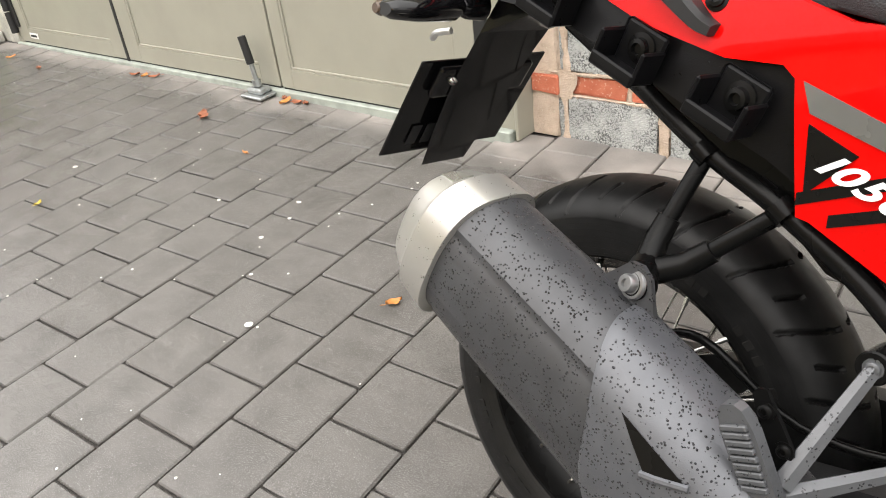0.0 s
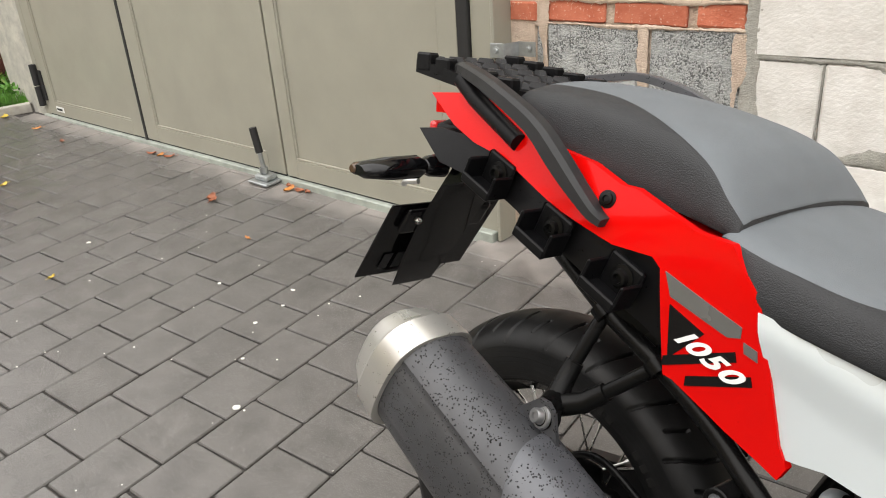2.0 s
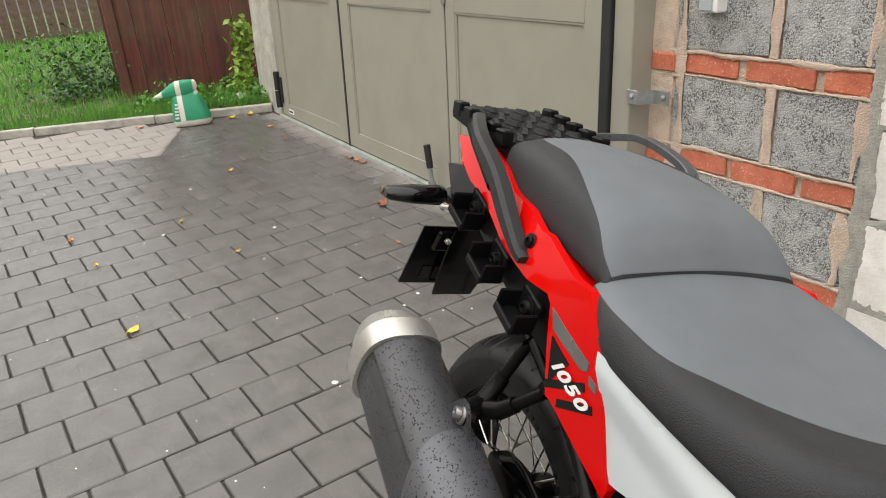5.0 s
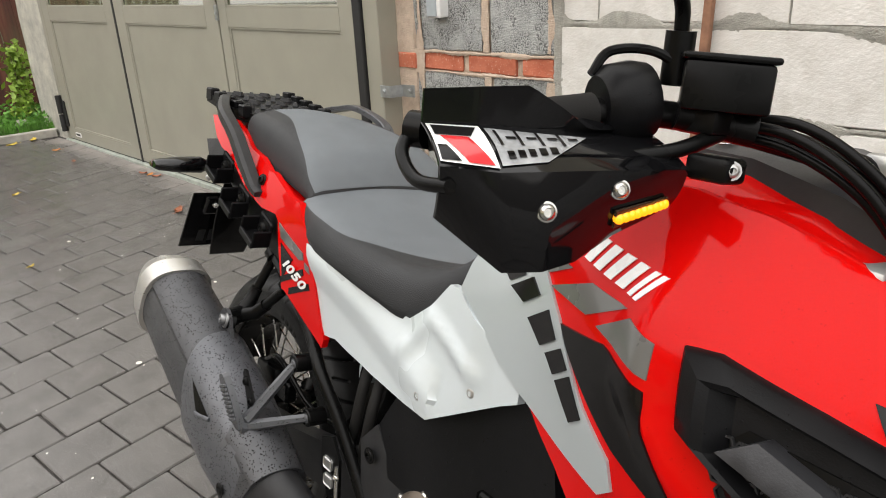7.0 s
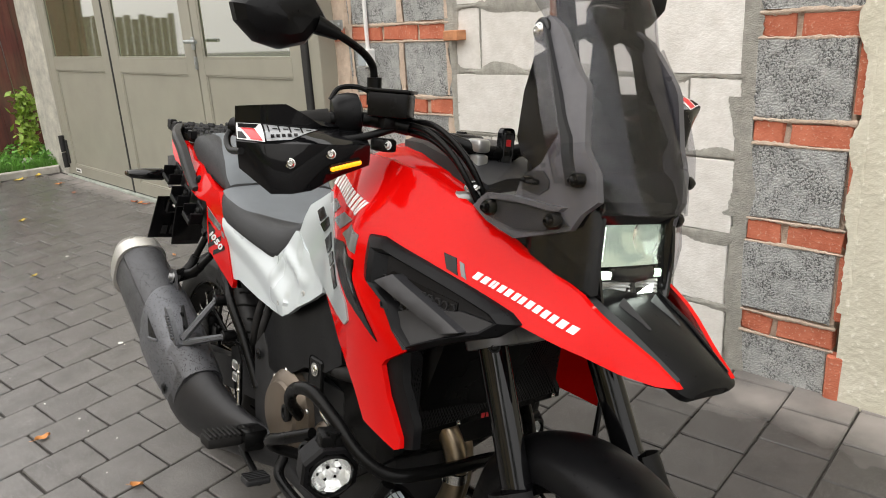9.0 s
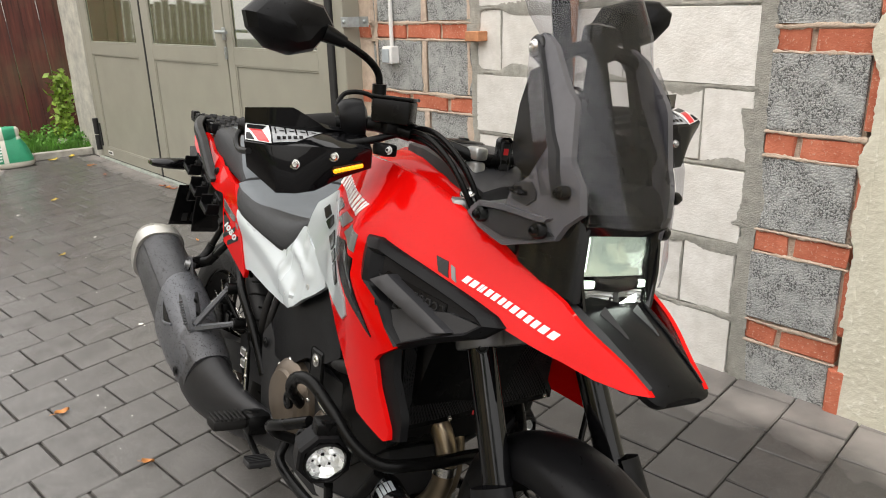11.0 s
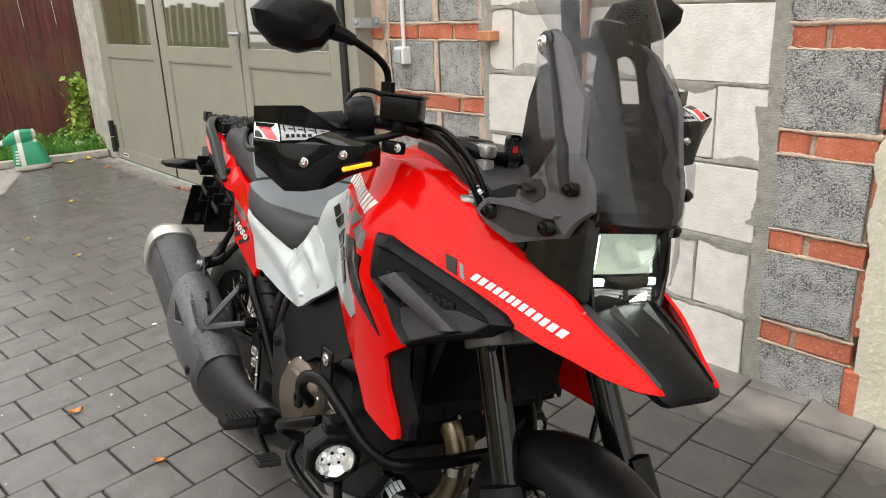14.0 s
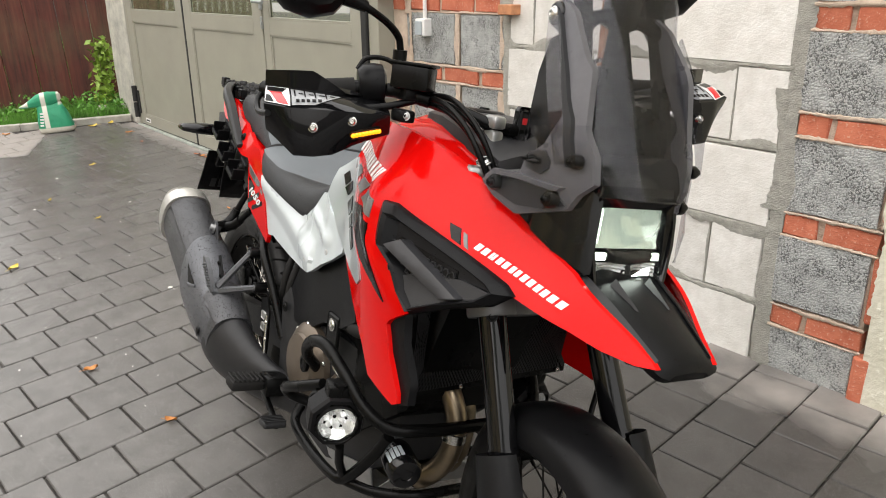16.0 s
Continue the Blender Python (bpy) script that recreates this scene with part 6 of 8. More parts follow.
# ---- flanks ----
def side_fold(u, z):
    """The side panel's long swage and the raised angle that frames its middle."""
    long = 0.009 * max(0.0, 1 - abs((z - 0.668) - 0.28 * (0.72 - u)) / 0.045) if u < 0.74 else 0.008 * max(0.0, 1 - abs(u - 0.80) / 0.05)
    near = 1.0
    for (x0, z0), (x1, z1) in (((0.648, 0.706), (0.700, 0.768)), ((0.700, 0.768), (0.815, 0.728))):
        k = min(1.0, max(0.0, ((u - x0) * (x1 - x0) + (z - z0) * (z1 - z0)) / ((x1 - x0) ** 2 + (z1 - z0) ** 2)))
        near = min(near, math.hypot(u - x0 - k * (x1 - x0), z - z0 - k * (z1 - z0)))
    return long + 0.007 * max(0.0, 1 - near / 0.018)


WHITE = sheet("side_panel", [(.345, .790), (.447, .778), (.535, .758), (.643, .748), (.694, .784), (.729, .823), (.750, .824), (.829, .787), (.899, .759), (.909, .746), (.908, .728), (.871, .710), (.728, .631), (.668, .630), (.56, .632), (.47, .640), (.435, .646), (.41, .642), (.386, .640), (.382, .660), (.352, .76)], SILVERW, None, "silver-white side panel below the seat", 0.0, 0.012,
              cell=0.010, bulge=side_fold)
bolts([((.706, flank(.706, .658) - 0.002, .658), (0, -1, 0)), ((.814, flank(.814, .704) - 0.002, .704), (0, -1, 0))], ALLOY, WHITE, 0.008)
SILV = sheet("tank_flank", [(0.758, 0.828), (0.769, 0.862), (0.783, 0.888), (0.872, 0.929), (0.922, 0.896), (0.978, 0.858), (1.048, 0.792), (1.096, 0.757), (1.104, 0.728), (1.084, 0.714), (1.004, 0.728), (0.903, 0.748), (0.862, 0.761)], SILVERG, None, "silver-grey tank flank panel", 0.004, 0.010)
for q in ([(.828, .882), (.852, .895), (.884, .880), (.856, .865)], [(.860, .860), (.902, .882), (.926, .868), (.894, .850)], [(.910, .837), (.952, .860), (.980, .836), (.948, .818)], [(.962, .815), (.994, .832), (1.014, .816), (.986, .800)], [(.992, .796), (1.020, .812), (1.050, .778), (1.030, .766)]):
    sheet("slot_mark", q, DECALBLK, SILV, "black decal", 0.0065, 0.003, False)
sheet("side_cover", [(.56, .545), (.62, .628), (.70, .650), (.78, .70), (.92, .745), (.965, .69), (.985, .60), (.90, .555), (.80, .535), (.69, .475), (.60, .47)], PLASTIC, None, "black plastic cover below the side panel", -0.025, 0.02)
sheet("frame_cover", [(.515, .50), (.56, .545), (.62, .47), (.69, .475), (.63, .33), (.60, .25), (.545, .25), (.53, .36)], PLASTICG, None, "dark grey frame cover with screws", -0.005, 0.02, shape=lambda u, z: -0.175)
bolts([((0.555, -0.178, 0.49), (0, -1, 0)), ((0.56, -0.178, 0.31), (0, -1, 0)), ((0.60, -0.178, 0.275), (0, -1, 0))], SATINBLK, None, 0.010)

def crease(u, z):
    """Leans in above the line from tank to beak, rolls over at the top ridge, stands proud along the edge behind the scoop."""
    on = min(1.0, max(0.0, (u - 1.11) / 0.10))
    lean = 0.15 * max(0.0, z - 0.908 + 0.28 * (u - 1.16)) + 0.40 * max(0.0, z - 0.992 + 0.428 * (u - 1.182))
    edge = 1.115 + 0.08 * (0.928 - z) if z > 0.836 else 1.122 + 0.9 * (0.836 - z)
    proud = 0.013 * max(0.0, 1 - abs(u - edge) / 0.045) * min(1.0, max(0.0, (0.965 - z) / 0.05)) * min(1.0, max(0.0, (z - 0.70) / 0.08))
    return proud - on * lean


SCOOP = [(1.155, 0.893), (1.184, 0.894), (1.268, 0.870), (1.351, 0.844), (1.428, 0.819), (1.449, 0.806), (1.423, 0.781), (1.352, 0.753), (1.288, 0.722), (1.248, 0.749), (1.215, 0.796), (1.167, 0.827)]


FAIR = sheet("front_fairing", [(0.856, 0.922), (0.891, 0.981), (0.981, 1.018), (1.091, 1.016), (1.159, 1.003), (1.214, 0.984), (1.323, 0.942), (1.408, 0.900), (1.500, 0.861), (1.582, 0.812), (1.649, 0.771), (1.658, 0.763), (1.634, 0.761), (1.591, 0.768), (1.543, 0.783), (1.447, 0.803), (1.378, 0.774), (1.277, 0.722), (1.228, 0.692), (1.218, 0.680), (1.236, 0.632), (1.280, 0.572), (1.283, 0.555), (1.268, 0.547), (1.152, 0.556), (1.114, 0.600), (1.065, 0.645), (0.999, 0.698), (0.959, 0.721), (0.909, 0.756), (0.979, 0.741), (1.071, 0.718), (1.058, 0.747), (1.008, 0.782), (0.943, 0.857), (0.904, 0.894)], RED, None, "glossy red front fairing with grey and white decals", 0.0, 0.010, cell=0.011, bulge=crease)


def scoop_ring(k, off, side, mid=(1.335, 0.797)):
    """The scoop's outline drawn in towards mid by the share k, off metres outside the flank."""
    ring = []
    for (x0, y0), (x1, y1) in zip(SCOOP, SCOOP[1:] + SCOOP[:1]):
        for s in range(8):
            u, z = x0 + (x1 - x0) * s / 8, y0 + (y1 - y0) * s / 8
            u, z = mid[0] + (u - mid[0]) * k, mid[1] + (z - mid[1]) * k
            ring.append((u, side * (flank(u, z) - off), z))
    return ring


for sd in (1, -1):
    bm = bmesh.new()
    loft(bm, [scoop_ring(k, off, sd) for k, off in ((1.0, 0.0), (1.0, 0.006), (0.965, 0.013), (0.83, 0.027), (0.775, 0.024), (0.71, 0.004), (0.40, 0.003), (0.05, 0.003))])
    rim = part("fairing_insert", bm, PLASTIC, BIKE, "black plastic air scoop in the fairing", 24)
    INSERT = rim if sd == 1 else INSERT
sheet("scoop_mesh", [(1.201, 0.819), (1.224, 0.843), (1.345, 0.816), (1.349, 0.800), (1.246, 0.765)], SATINBLK, INSERT, "black mesh grille", 0.0055, 0.004)
for k in range(44):
    i, j = k % 11, k // 11
    u, z = 1.212 + i * 0.0128 + (j % 2) * 0.0071, 0.828 - 0.0022 * i - j * 0.0135
    bm = bmesh.new()
    lathe(bm, [(0.0084, -0.002), (0.0084, 0.0016), (0.0062, 0.0016), (0.0062, -0.002), (0.0084, -0.002)], 6, axis_to((u, flank(u, z) - 0.0065, z), (0.1, -1, 0.1)))
    part("mesh_cell", bm, PLASTICG, INSERT)
sheet("scoop_rib", [(1.217, 0.827), (1.241, 0.842), (1.379, 0.779), (1.349, 0.770)], COWLRIB, INSERT, "raised rib", 0.032, 0.022, True, 0.012, flank, lambda u, z: -0.35 * abs(z - 0.832 + 0.37 * (u - 1.21)))
sheet("scoop_lip", [(1.238, 0.776), (1.269, 0.788), (1.359, 0.806), (1.414, 0.800), (1.394, 0.774), (1.343, 0.756), (1.289, 0.728), (1.253, 0.753)], PLASTICG, INSERT, "smooth lower face", 0.012, 0.016, True, 0.014, flank, lambda u, z: 0.25 * max(0.0, 0.775 - z))


def sticker(name, outline, mat, label, off=0.0016, cell=0.011):
    sheet(name, outline, mat, FAIR, label, off, 0.004, True, cell, flank, crease)


sticker("decal_wedge", [(0.975, 0.854), (1.065, 0.863), (1.134, 0.844), (1.141, 0.809), (1.180, 0.751), (1.207, 0.718), (1.149, 0.747), (1.099, 0.771)], DECALBLK, "black decal", 0.003)
for q in ([(0.882, 0.913), (0.909, 0.920), (0.974, 0.912), (0.914, 0.889)], [(0.938, 0.883), (1.021, 0.910), (1.086, 0.905), (1.025, 0.879)], [(1.047, 0.875), (1.095, 0.899), (1.131, 0.887), (1.134, 0.855)]):
    sticker("decal_block", q, DECALGREY, "grey decal")
sticker("decal_tab", [(1.290, 0.886), (1.312, 0.881), (1.326, 0.856), (1.306, 0.863)], DECALBLK, "black decal")
sticker("decal_tab", [(1.319, 0.877), (1.327, 0.874), (1.341, 0.852), (1.332, 0.856)], DECALGREY, "grey decal")


def word_blocks(p, q, h, widths, slant):
    """A maker's word drawn as plain slanted bars, one pair for each sign."""
    total = sum(widths) + 0.22 * (len(widths) - 1)
    at = 0.0
    for w in widths:
        for a, b in ((at, at + 0.40 * w), (at + 0.60 * w, at + w)):
            a, b = a / total, b / total
            u0, z0 = p[0] + (q[0] - p[0]) * a, p[1] + (q[1] - p[1]) * a
            u1, z1 = p[0] + (q[0] - p[0]) * b, p[1] + (q[1] - p[1]) * b
            sticker("word_bar", [(u0, z0), (u1, z1), (u1 + slant, z1 + h), (u0 + slant, z0 + h)], DECALWHITE, "white word drawn as bars", 0.0018, 0.009)
        at += w + 0.22


word_blocks((1.348, 0.857), (1.523, 0.809), 0.0095, (1.0, 0.4, 0.9, 0.8, 1.0, 1.0, 1.2), 0.004)
word_blocks((0.864, 0.945), (1.095, 0.915), 0.026, (1.0, 1.0, 0.9, 1.0, 1.0, 0.5), 0.022)
# inner edge of the spur and the shroud behind
sheet("shroud_lining", [(1.216, 0.684), (1.234, 0.630), (1.278, 0.570), (1.282, 0.552), (1.305, 0.560), (1.303, 0.600), (1.264, 0.661), (1.256, 0.712)], PLASTIC, None, "black inner shroud", -0.010, 0.016)

# ---- tank and cockpit ----
bm = bmesh.new()
rings = []
for u, w, z, c in ((0.775, 0.10, 0.90, 0.012), (0.82, 0.135, 0.945, 0.02), (0.90, 0.165, 0.985, 0.03), (1.0, 0.185, 1.012, 0.035), (1.10, 0.186, 1.012, 0.03), (1.18, 0.172, 0.996, 0.02), (1.24, 0.155, 0.97, 0.012)):
    ww = abs(flank(max(u, 0.86), z)) + min(0.0, crease(u, z)) - 0.008 if u > 0.85 else w
    half = [(ww * 0.96, z - 0.16), (ww, z - 0.06), (ww * 0.99, z - 0.01), (ww * 0.9, z + c * 0.25), (ww * 0.6, z + c * 0.8), (0.0, z + c)]
    rings.append([(u, -a, h) for a, h in half] + [(u, a, h) for a, h in half[-2::-1]])
loft(bm, rings)
part("fuel_tank", bm, RED, BIKE, "glossy red fuel tank", 35)
bm = bmesh.new()
loft(bm, [[(u, -w, z - 0.03), (u, -w, z), (u, -w * 0.6, z + 0.012), (u, 0, z + 0.016), (u, w * 0.6, z + 0.012), (u, w, z), (u, w, z - 0.03)] for u, w, z in ((0.97, 0.07, 1.036), (1.02, 0.115, 1.048), (1.10, 0.132, 1.047), (1.19, 0.128, 1.026), (1.26, 0.105, 0.992))])
cover = part("tank_cover", bm, COWLRIB, BIKE, "black tank top cover", 30)
bm = bmesh.new()
lathe(bm, [(0.045, 0), (0.045, 0.008), (0.040, 0.011), (0.012, 0.012), (0.010, 0.016), (0, 0.016)], 28, Matrix.Translation((1.05, 0, 1.055)))
part("fuel_cap", bm, SATINBLK, cover, "black fuel cap", 40)
bolts([((1.045, -0.098, 1.056), (0, -0.3, 1)), ((1.18, -0.100, 1.038), (0, -0.3, 1))], STEEL, cover, 0.008)
# dark inner body that carries lamp, screen and fairing
bm = bmesh.new()
loft(bm, [[(u, -w, zb), (u, -w, zt), (u, w, zt), (u, w, zb)] for u, w, zb, zt in ((1.18, 0.14, 0.80, 0.955), (1.30, 0.125, 0.80, 0.930), (1.40, 0.110, 0.80, 0.905), (1.47, 0.095, 0.82, 0.880))])
part("inner_fairing", bm, SATINBLK, BIKE, "black inner fairing", 30)
bm = bmesh.new()
loft(bm, [[(u, -w, zb), (u, -w, zt), (u, w, zt), (u, w, zb)] for u, w, zb, zt in ((0.55, 0.10, 0.33, 0.60), (0.70, 0.14, 0.30, 0.72), (0.95, 0.15, 0.33, 0.80), (1.10, 0.12, 0.45, 0.85), (1.20, 0.12, 0.70, 0.86))])
part("frame_core", bm, SATINBLK, BIKE, "black frame and air box in shadow", 30)


# ---- front end ----
def steer_left(bm):
    """Mirrors a steered part of the right side to the left, about the turned steering plane."""
    p = STEER @ Matrix.Translation((0, 0, 0.75)) @ Matrix.Rotation(radians(4.0), 4, "X")
    m = p @ Matrix.Diagonal((1, -1, 1, 1)) @ p.inverted()
    bmesh.ops.transform(bm, matrix=m, verts=bm.verts)
    bmesh.ops.reverse_faces(bm, faces=bm.faces)


FAR_GUARD = ("hand_guard", "guard_flap", "decal_white", "decal_black", "decal_red", "decal_silver", "guard_screw", "signal_strip", "led_dot")


def steered(name, make, mat, parent=None, label="", smooth=40, both=True, reach=None):
    """A part that turns with the bars, built for the right hand and mirrored for the left."""
    obs = []
    for left in ((False, True) if both else (False,)):
        bm = bmesh.new()
        make(bm)
        if left:
            steer_left(bm)
            if name in FAR_GUARD:
                for v in bm.verts:
                    v.co += Vector((0.040, 0.012, 0.012))
            if reach:
                for v in bm.verts:
                    v.co += Vector(reach) * min(1.0, max(0.0, (v.co.z - 1.12) / 0.14))
        par = parent[len(obs)] if isinstance(parent, list) else (parent or BIKE)
        obs.append(part(name, bm, mat, par, label, smooth))
    return obs


# headlight
def lamp_ring(u, k, dz=0.0):
    base = ((-0.066, 0.066), (0.066, 0.066), (0.073, 0.040), (0.074, 0.004), (0.064, -0.050), (0.056, -0.060), (-0.056, -0.060), (-0.064, -0.050), (-0.074, 0.004), (-0.073, 0.040))
    return [(u - 0.10 * (z * k) - 1.2 * (v * k) ** 2, v * k, 0.907 + dz + z * k) for v, z in base]


def bowl(bm, v0, v1, z0, z1, depth, nv, nz, rib=0.0):
    """A hollow reflector: deepest in the middle, with stepped facets."""
    vs = []
    for i in range(nv + 1):
        a = -1 + 2 * i / nv
        col = []
        for j in range(nz + 1):
            c = -1 + 2 * j / nz
            v, z = v0 + (v1 - v0) * i / nv, z0 + (z1 - z0) * j / nz
            u = 1.492 - depth * (1 - a * a) * (1 - c * c * 0.8) - 0.10 * (z - 0.907) - 1.2 * v * v + rib * (1 if j % 2 else -1)
            col.append(bm.verts.new((u, v, z)))
        vs.append(col)
    for i in range(nv):
        for j in range(nz):
            bm.faces.new((vs[i][j], vs[i + 1][j], vs[i + 1][j + 1], vs[i][j + 1]))
    bmesh.ops.solidify(bm, geom=bm.faces[:], thickness=0.001)


bm = bmesh.new()
loft(bm, [lamp_ring(1.40, 0.95), lamp_ring(1.45, 1.18), lamp_ring(1.500, 1.16), lamp_ring(1.509, 1.12), lamp_ring(1.508, 1.05), lamp_ring(1.500, 1.0), lamp_ring(1.468, 0.96)])
lamp = part("headlight", bm, GLOSSBLK, BIKE, "lit hexagonal headlight in a gloss black housing", 30)
bm = bmesh.new()
loft(bm, [lamp_ring(1.472, 0.97), lamp_ring(1.4725, 0.5), lamp_ring(1.472, 0.02)])
part("reflector_back", bm, PLASTICG, lamp)
bm = bmesh.new()
bowl(bm, -0.066, 0.066, 0.905, 0.969, 0.020, 10, 6)
part("upper_reflector", bm, LITREFL, lamp, "bright faceted upper reflector", 0)
bm = bmesh.new()
lathe(bm, [(0.0, 0.012), (0.010, 0.011), (0.019, 0.006), (0.023, 0.0), (0.023, -0.012), (0, -0.012)], 28, axis_to((1.490, 0.032, 0.944), (1, 0, 0)))
part("projector", bm, CLEARLENS, lamp, "round projector lens", 60)
for y0, y1, z0, z1 in ((-0.062, -0.010, 0.963, 0.969), (-0.071, -0.064, 0.912, 0.962), (-0.068, -0.046, 0.888, 0.899), (0.046, 0.066, 0.888, 0.899)):
    bm = bmesh.new()
    yc = max(abs(y0), abs(y1))
    box(bm, 1.490 - 1.2 * yc * yc - 0.10 * (z0 - 0.907), 1.498 - 1.2 * yc * yc - 0.10 * (z0 - 0.907), y0, y1, z0, z1, 0.0015)
    part("led_strip", bm, LEDWHITE, lamp, "lit white light strip")
bm = bmesh.new()
loft(bm, [[(1.496 - 1.2 * v * v, v, 0.886 + d), (1.499 - 1.2 * v * v, v, 0.894 + d), (1.490 - 1.2 * v * v, v, 0.904 + d), (1.470, v, 0.904), (1.470, v, 0.886)] for v, d in ((-0.046, 0.002), (-0.03, -0.002), (0.0, -0.004), (0.03, -0.002), (0.046, 0.002))])
part("divider", bm, GLOSSBLK, lamp, "", 30)
for sd in (-1, 1):
    bm = bmesh.new()
    bowl(bm, sd * 0.006, sd * 0.058, 0.852, 0.884, 0.016, 6, 12, 0.0015)
    part("lower_reflector", bm, FOGREFL, lamp, "ribbed lower reflector", 0)
bm = bmesh.new()
loft(bm, [[(1.494, -w, z), (1.496, 0, z + 0.002), (1.494, w, z), (1.470, w, z), (1.470, -w, z)] for w, z in ((0.004, 0.884), (0.012, 0.868), (0.040, 0.850))])
part("lamp_divider", bm, PLASTICG, lamp, "", 20)
bm = bmesh.new()
loft(bm, [lamp_ring(1.500, 0.99), lamp_ring(1.5035, 0.95), lamp_ring(1.5045, 0.5), lamp_ring(1.505, 0.02)])
glass = part("lens", bm, CLEARLENS, lamp, "clear headlight lens", 60)
glass.visible_shadow = False
glow_lamp = new("headlight_glow", bpy.data.lights.new("headlight_glow", "AREA"))
glow_lamp.data.energy = 0.4
glow_lamp.data.size = 0.10
glow_lamp.data.color = (0.9, 1.0, 0.9)
glow_lamp.parent = BIKE
glow_lamp.matrix_basis = look((1.512, 0, 0.905), (2.4, 0, 0.86))

for ob in (lamp, *lamp.children):
    for v in ob.data.vertices:
        v.co.y = (v.co.y + 0.070) * 1.13 - 0.070
        v.co.z = 0.973 + (v.co.z - 0.973) * 1.10

# beak
bm = bmesh.new()
rings = []
for u, w, z, c in ((1.44, 0.104, 0.872, 0.004), (1.50, 0.098, 0.846, 0.006), (1.56, 0.090, 0.818, 0.010), (1.62, 0.080, 0.784, 0.012), (1.648, 0.0745, 0.769, 0.011), (1.659, 0.069, 0.762, 0.009), (1.664, 0.061, 0.757, 0.006), (1.666, 0.046, 0.753, 0.003)):
    t = 0.030 if u < 1.64 else 0.012
    rings.append([(u - 0.01, -w, z - t), (u, -w * 1.0, z - 0.004), (u, -w * 0.80, z + 0.002), (u, -w * 0.55, z + c), (u + 0.002, 0, z + c + 0.003), (u, w * 0.55, z + c), (u, w * 0.80, z + 0.002), (u, w, z - 0.004), (u - 0.01, w, z - t)])
loft(bm, rings)
beak = part("beak", bm, PLASTIC, BIKE, "black plastic front beak below the headlight", 38)
for sd in (-1, 1):
    bm = bmesh.new()
    loft(bm, [[(u, sd * w * 0.985, z - 0.002), (u, sd * w * 0.80, z + 0.006), (u, sd * w * 0.82, z + 0.001), (u, sd * w * 0.99, z - 0.006)] for u, w, z in ((1.45, 0.103, 0.868), (1.50, 0.098, 0.848), (1.56, 0.090, 0.820), (1.62, 0.080, 0.786), (1.650, 0.0735, 0.768))])
    part("beak_edge", bm, PLASTICG, beak, "satin grey edge", 30)
    bm = bmesh.new()
    loft(bm, [[(1.515, sd * 0.030, 0.838), (1.515, sd * 0.050, 0.838), (1.52, sd * 0.040, 0.858)], [(1.575, sd * 0.0365, 0.822), (1.575, sd * 0.0385, 0.822), (1.575, sd * 0.0375, 0.824)]])
    part("beak_fin", bm, PLASTICG, beak)


# cowl, screen, dashboard
def cowl_v(u, z):
    return -0.150 - 0.012 * math.cos((u - 1.40) * 9) + max(0, z - 1.06) * 0.17 + max(0, u - 1.47) * 0.55


def cowl_left(u, z):
    return cowl_v(u, z) + 0.042


def cowl_sheet(name, outline, mat, parent, label, off, thick, cell):
    """The same plate on both sides; the far one sits closer to the screen."""
    ob = sheet(name, outline, mat, parent, label, off, thick, False, cell, cowl_v)
    sheet(name, outline, mat, parent, label, off, thick, "left", cell, cowl_left)
    return ob


COWLGREY = simple("cowl_grey_plastic", (0.082, 0.080, 0.088), 0.32, 0, 0.1, 40, 0.08, 500, spec=0.5)
COWL = cowl_sheet("screen_cowl", [(1.286, .963), (1.314, .982), (1.391, .994), (1.400, 1.019), (1.439, 1.047), (1.461, 1.092), (1.428, 1.155), (1.397, 1.212), (1.380, 1.222), (1.366, 1.240), (1.372, 1.256), (1.390, 1.262), (1.420, 1.245), (1.485, 1.163), (1.499, 1.078), (1.519, 1.041), (1.524, 1.001), (1.505, .980), (1.494, .956), (1.456, .944), (1.395, .928), (1.326, .944)], COWLGREY, None, "dark grey screen cowl with rubber mounts", 0.0, 0.012, 0.018)
cowl_sheet("cowl_plate", [(1.318, .966), (1.338, .980), (1.42, .983), (1.478, .980), (1.494, .962), (1.462, .950), (1.40, .943), (1.335, .953)], COWLRIB, COWL, "", 0.004, 0.008, 0.018)
cowl_sheet("cowl_step", [(1.312, .974), (1.335, .990), (1.40, .994), (1.490, .989), (1.484, .982), (1.40, .986), (1.340, .981), (1.320, .969)], COWLGREY, COWL, "", 0.012, 0.012, 0.018)
cowl_sheet("cowl_boss", [(1.403, 1.021), (1.412, 1.031), (1.446, 1.037), (1.460, 1.024), (1.460, 1.012), (1.442, 1.000), (1.408, 1.005)], COWLRIB, COWL, "", 0.003, 0.008, 0.018)
cowl_sheet("cowl_ridge", [(1.386, 1.250), (1.398, 1.240), (1.452, 1.15), (1.482, 1.09), (1.498, 1.02), (1.488, 1.02), (1.472, 1.088), (1.442, 1.148)], PLASTICG, COWL, "", 0.008, 0.008, 0.014)
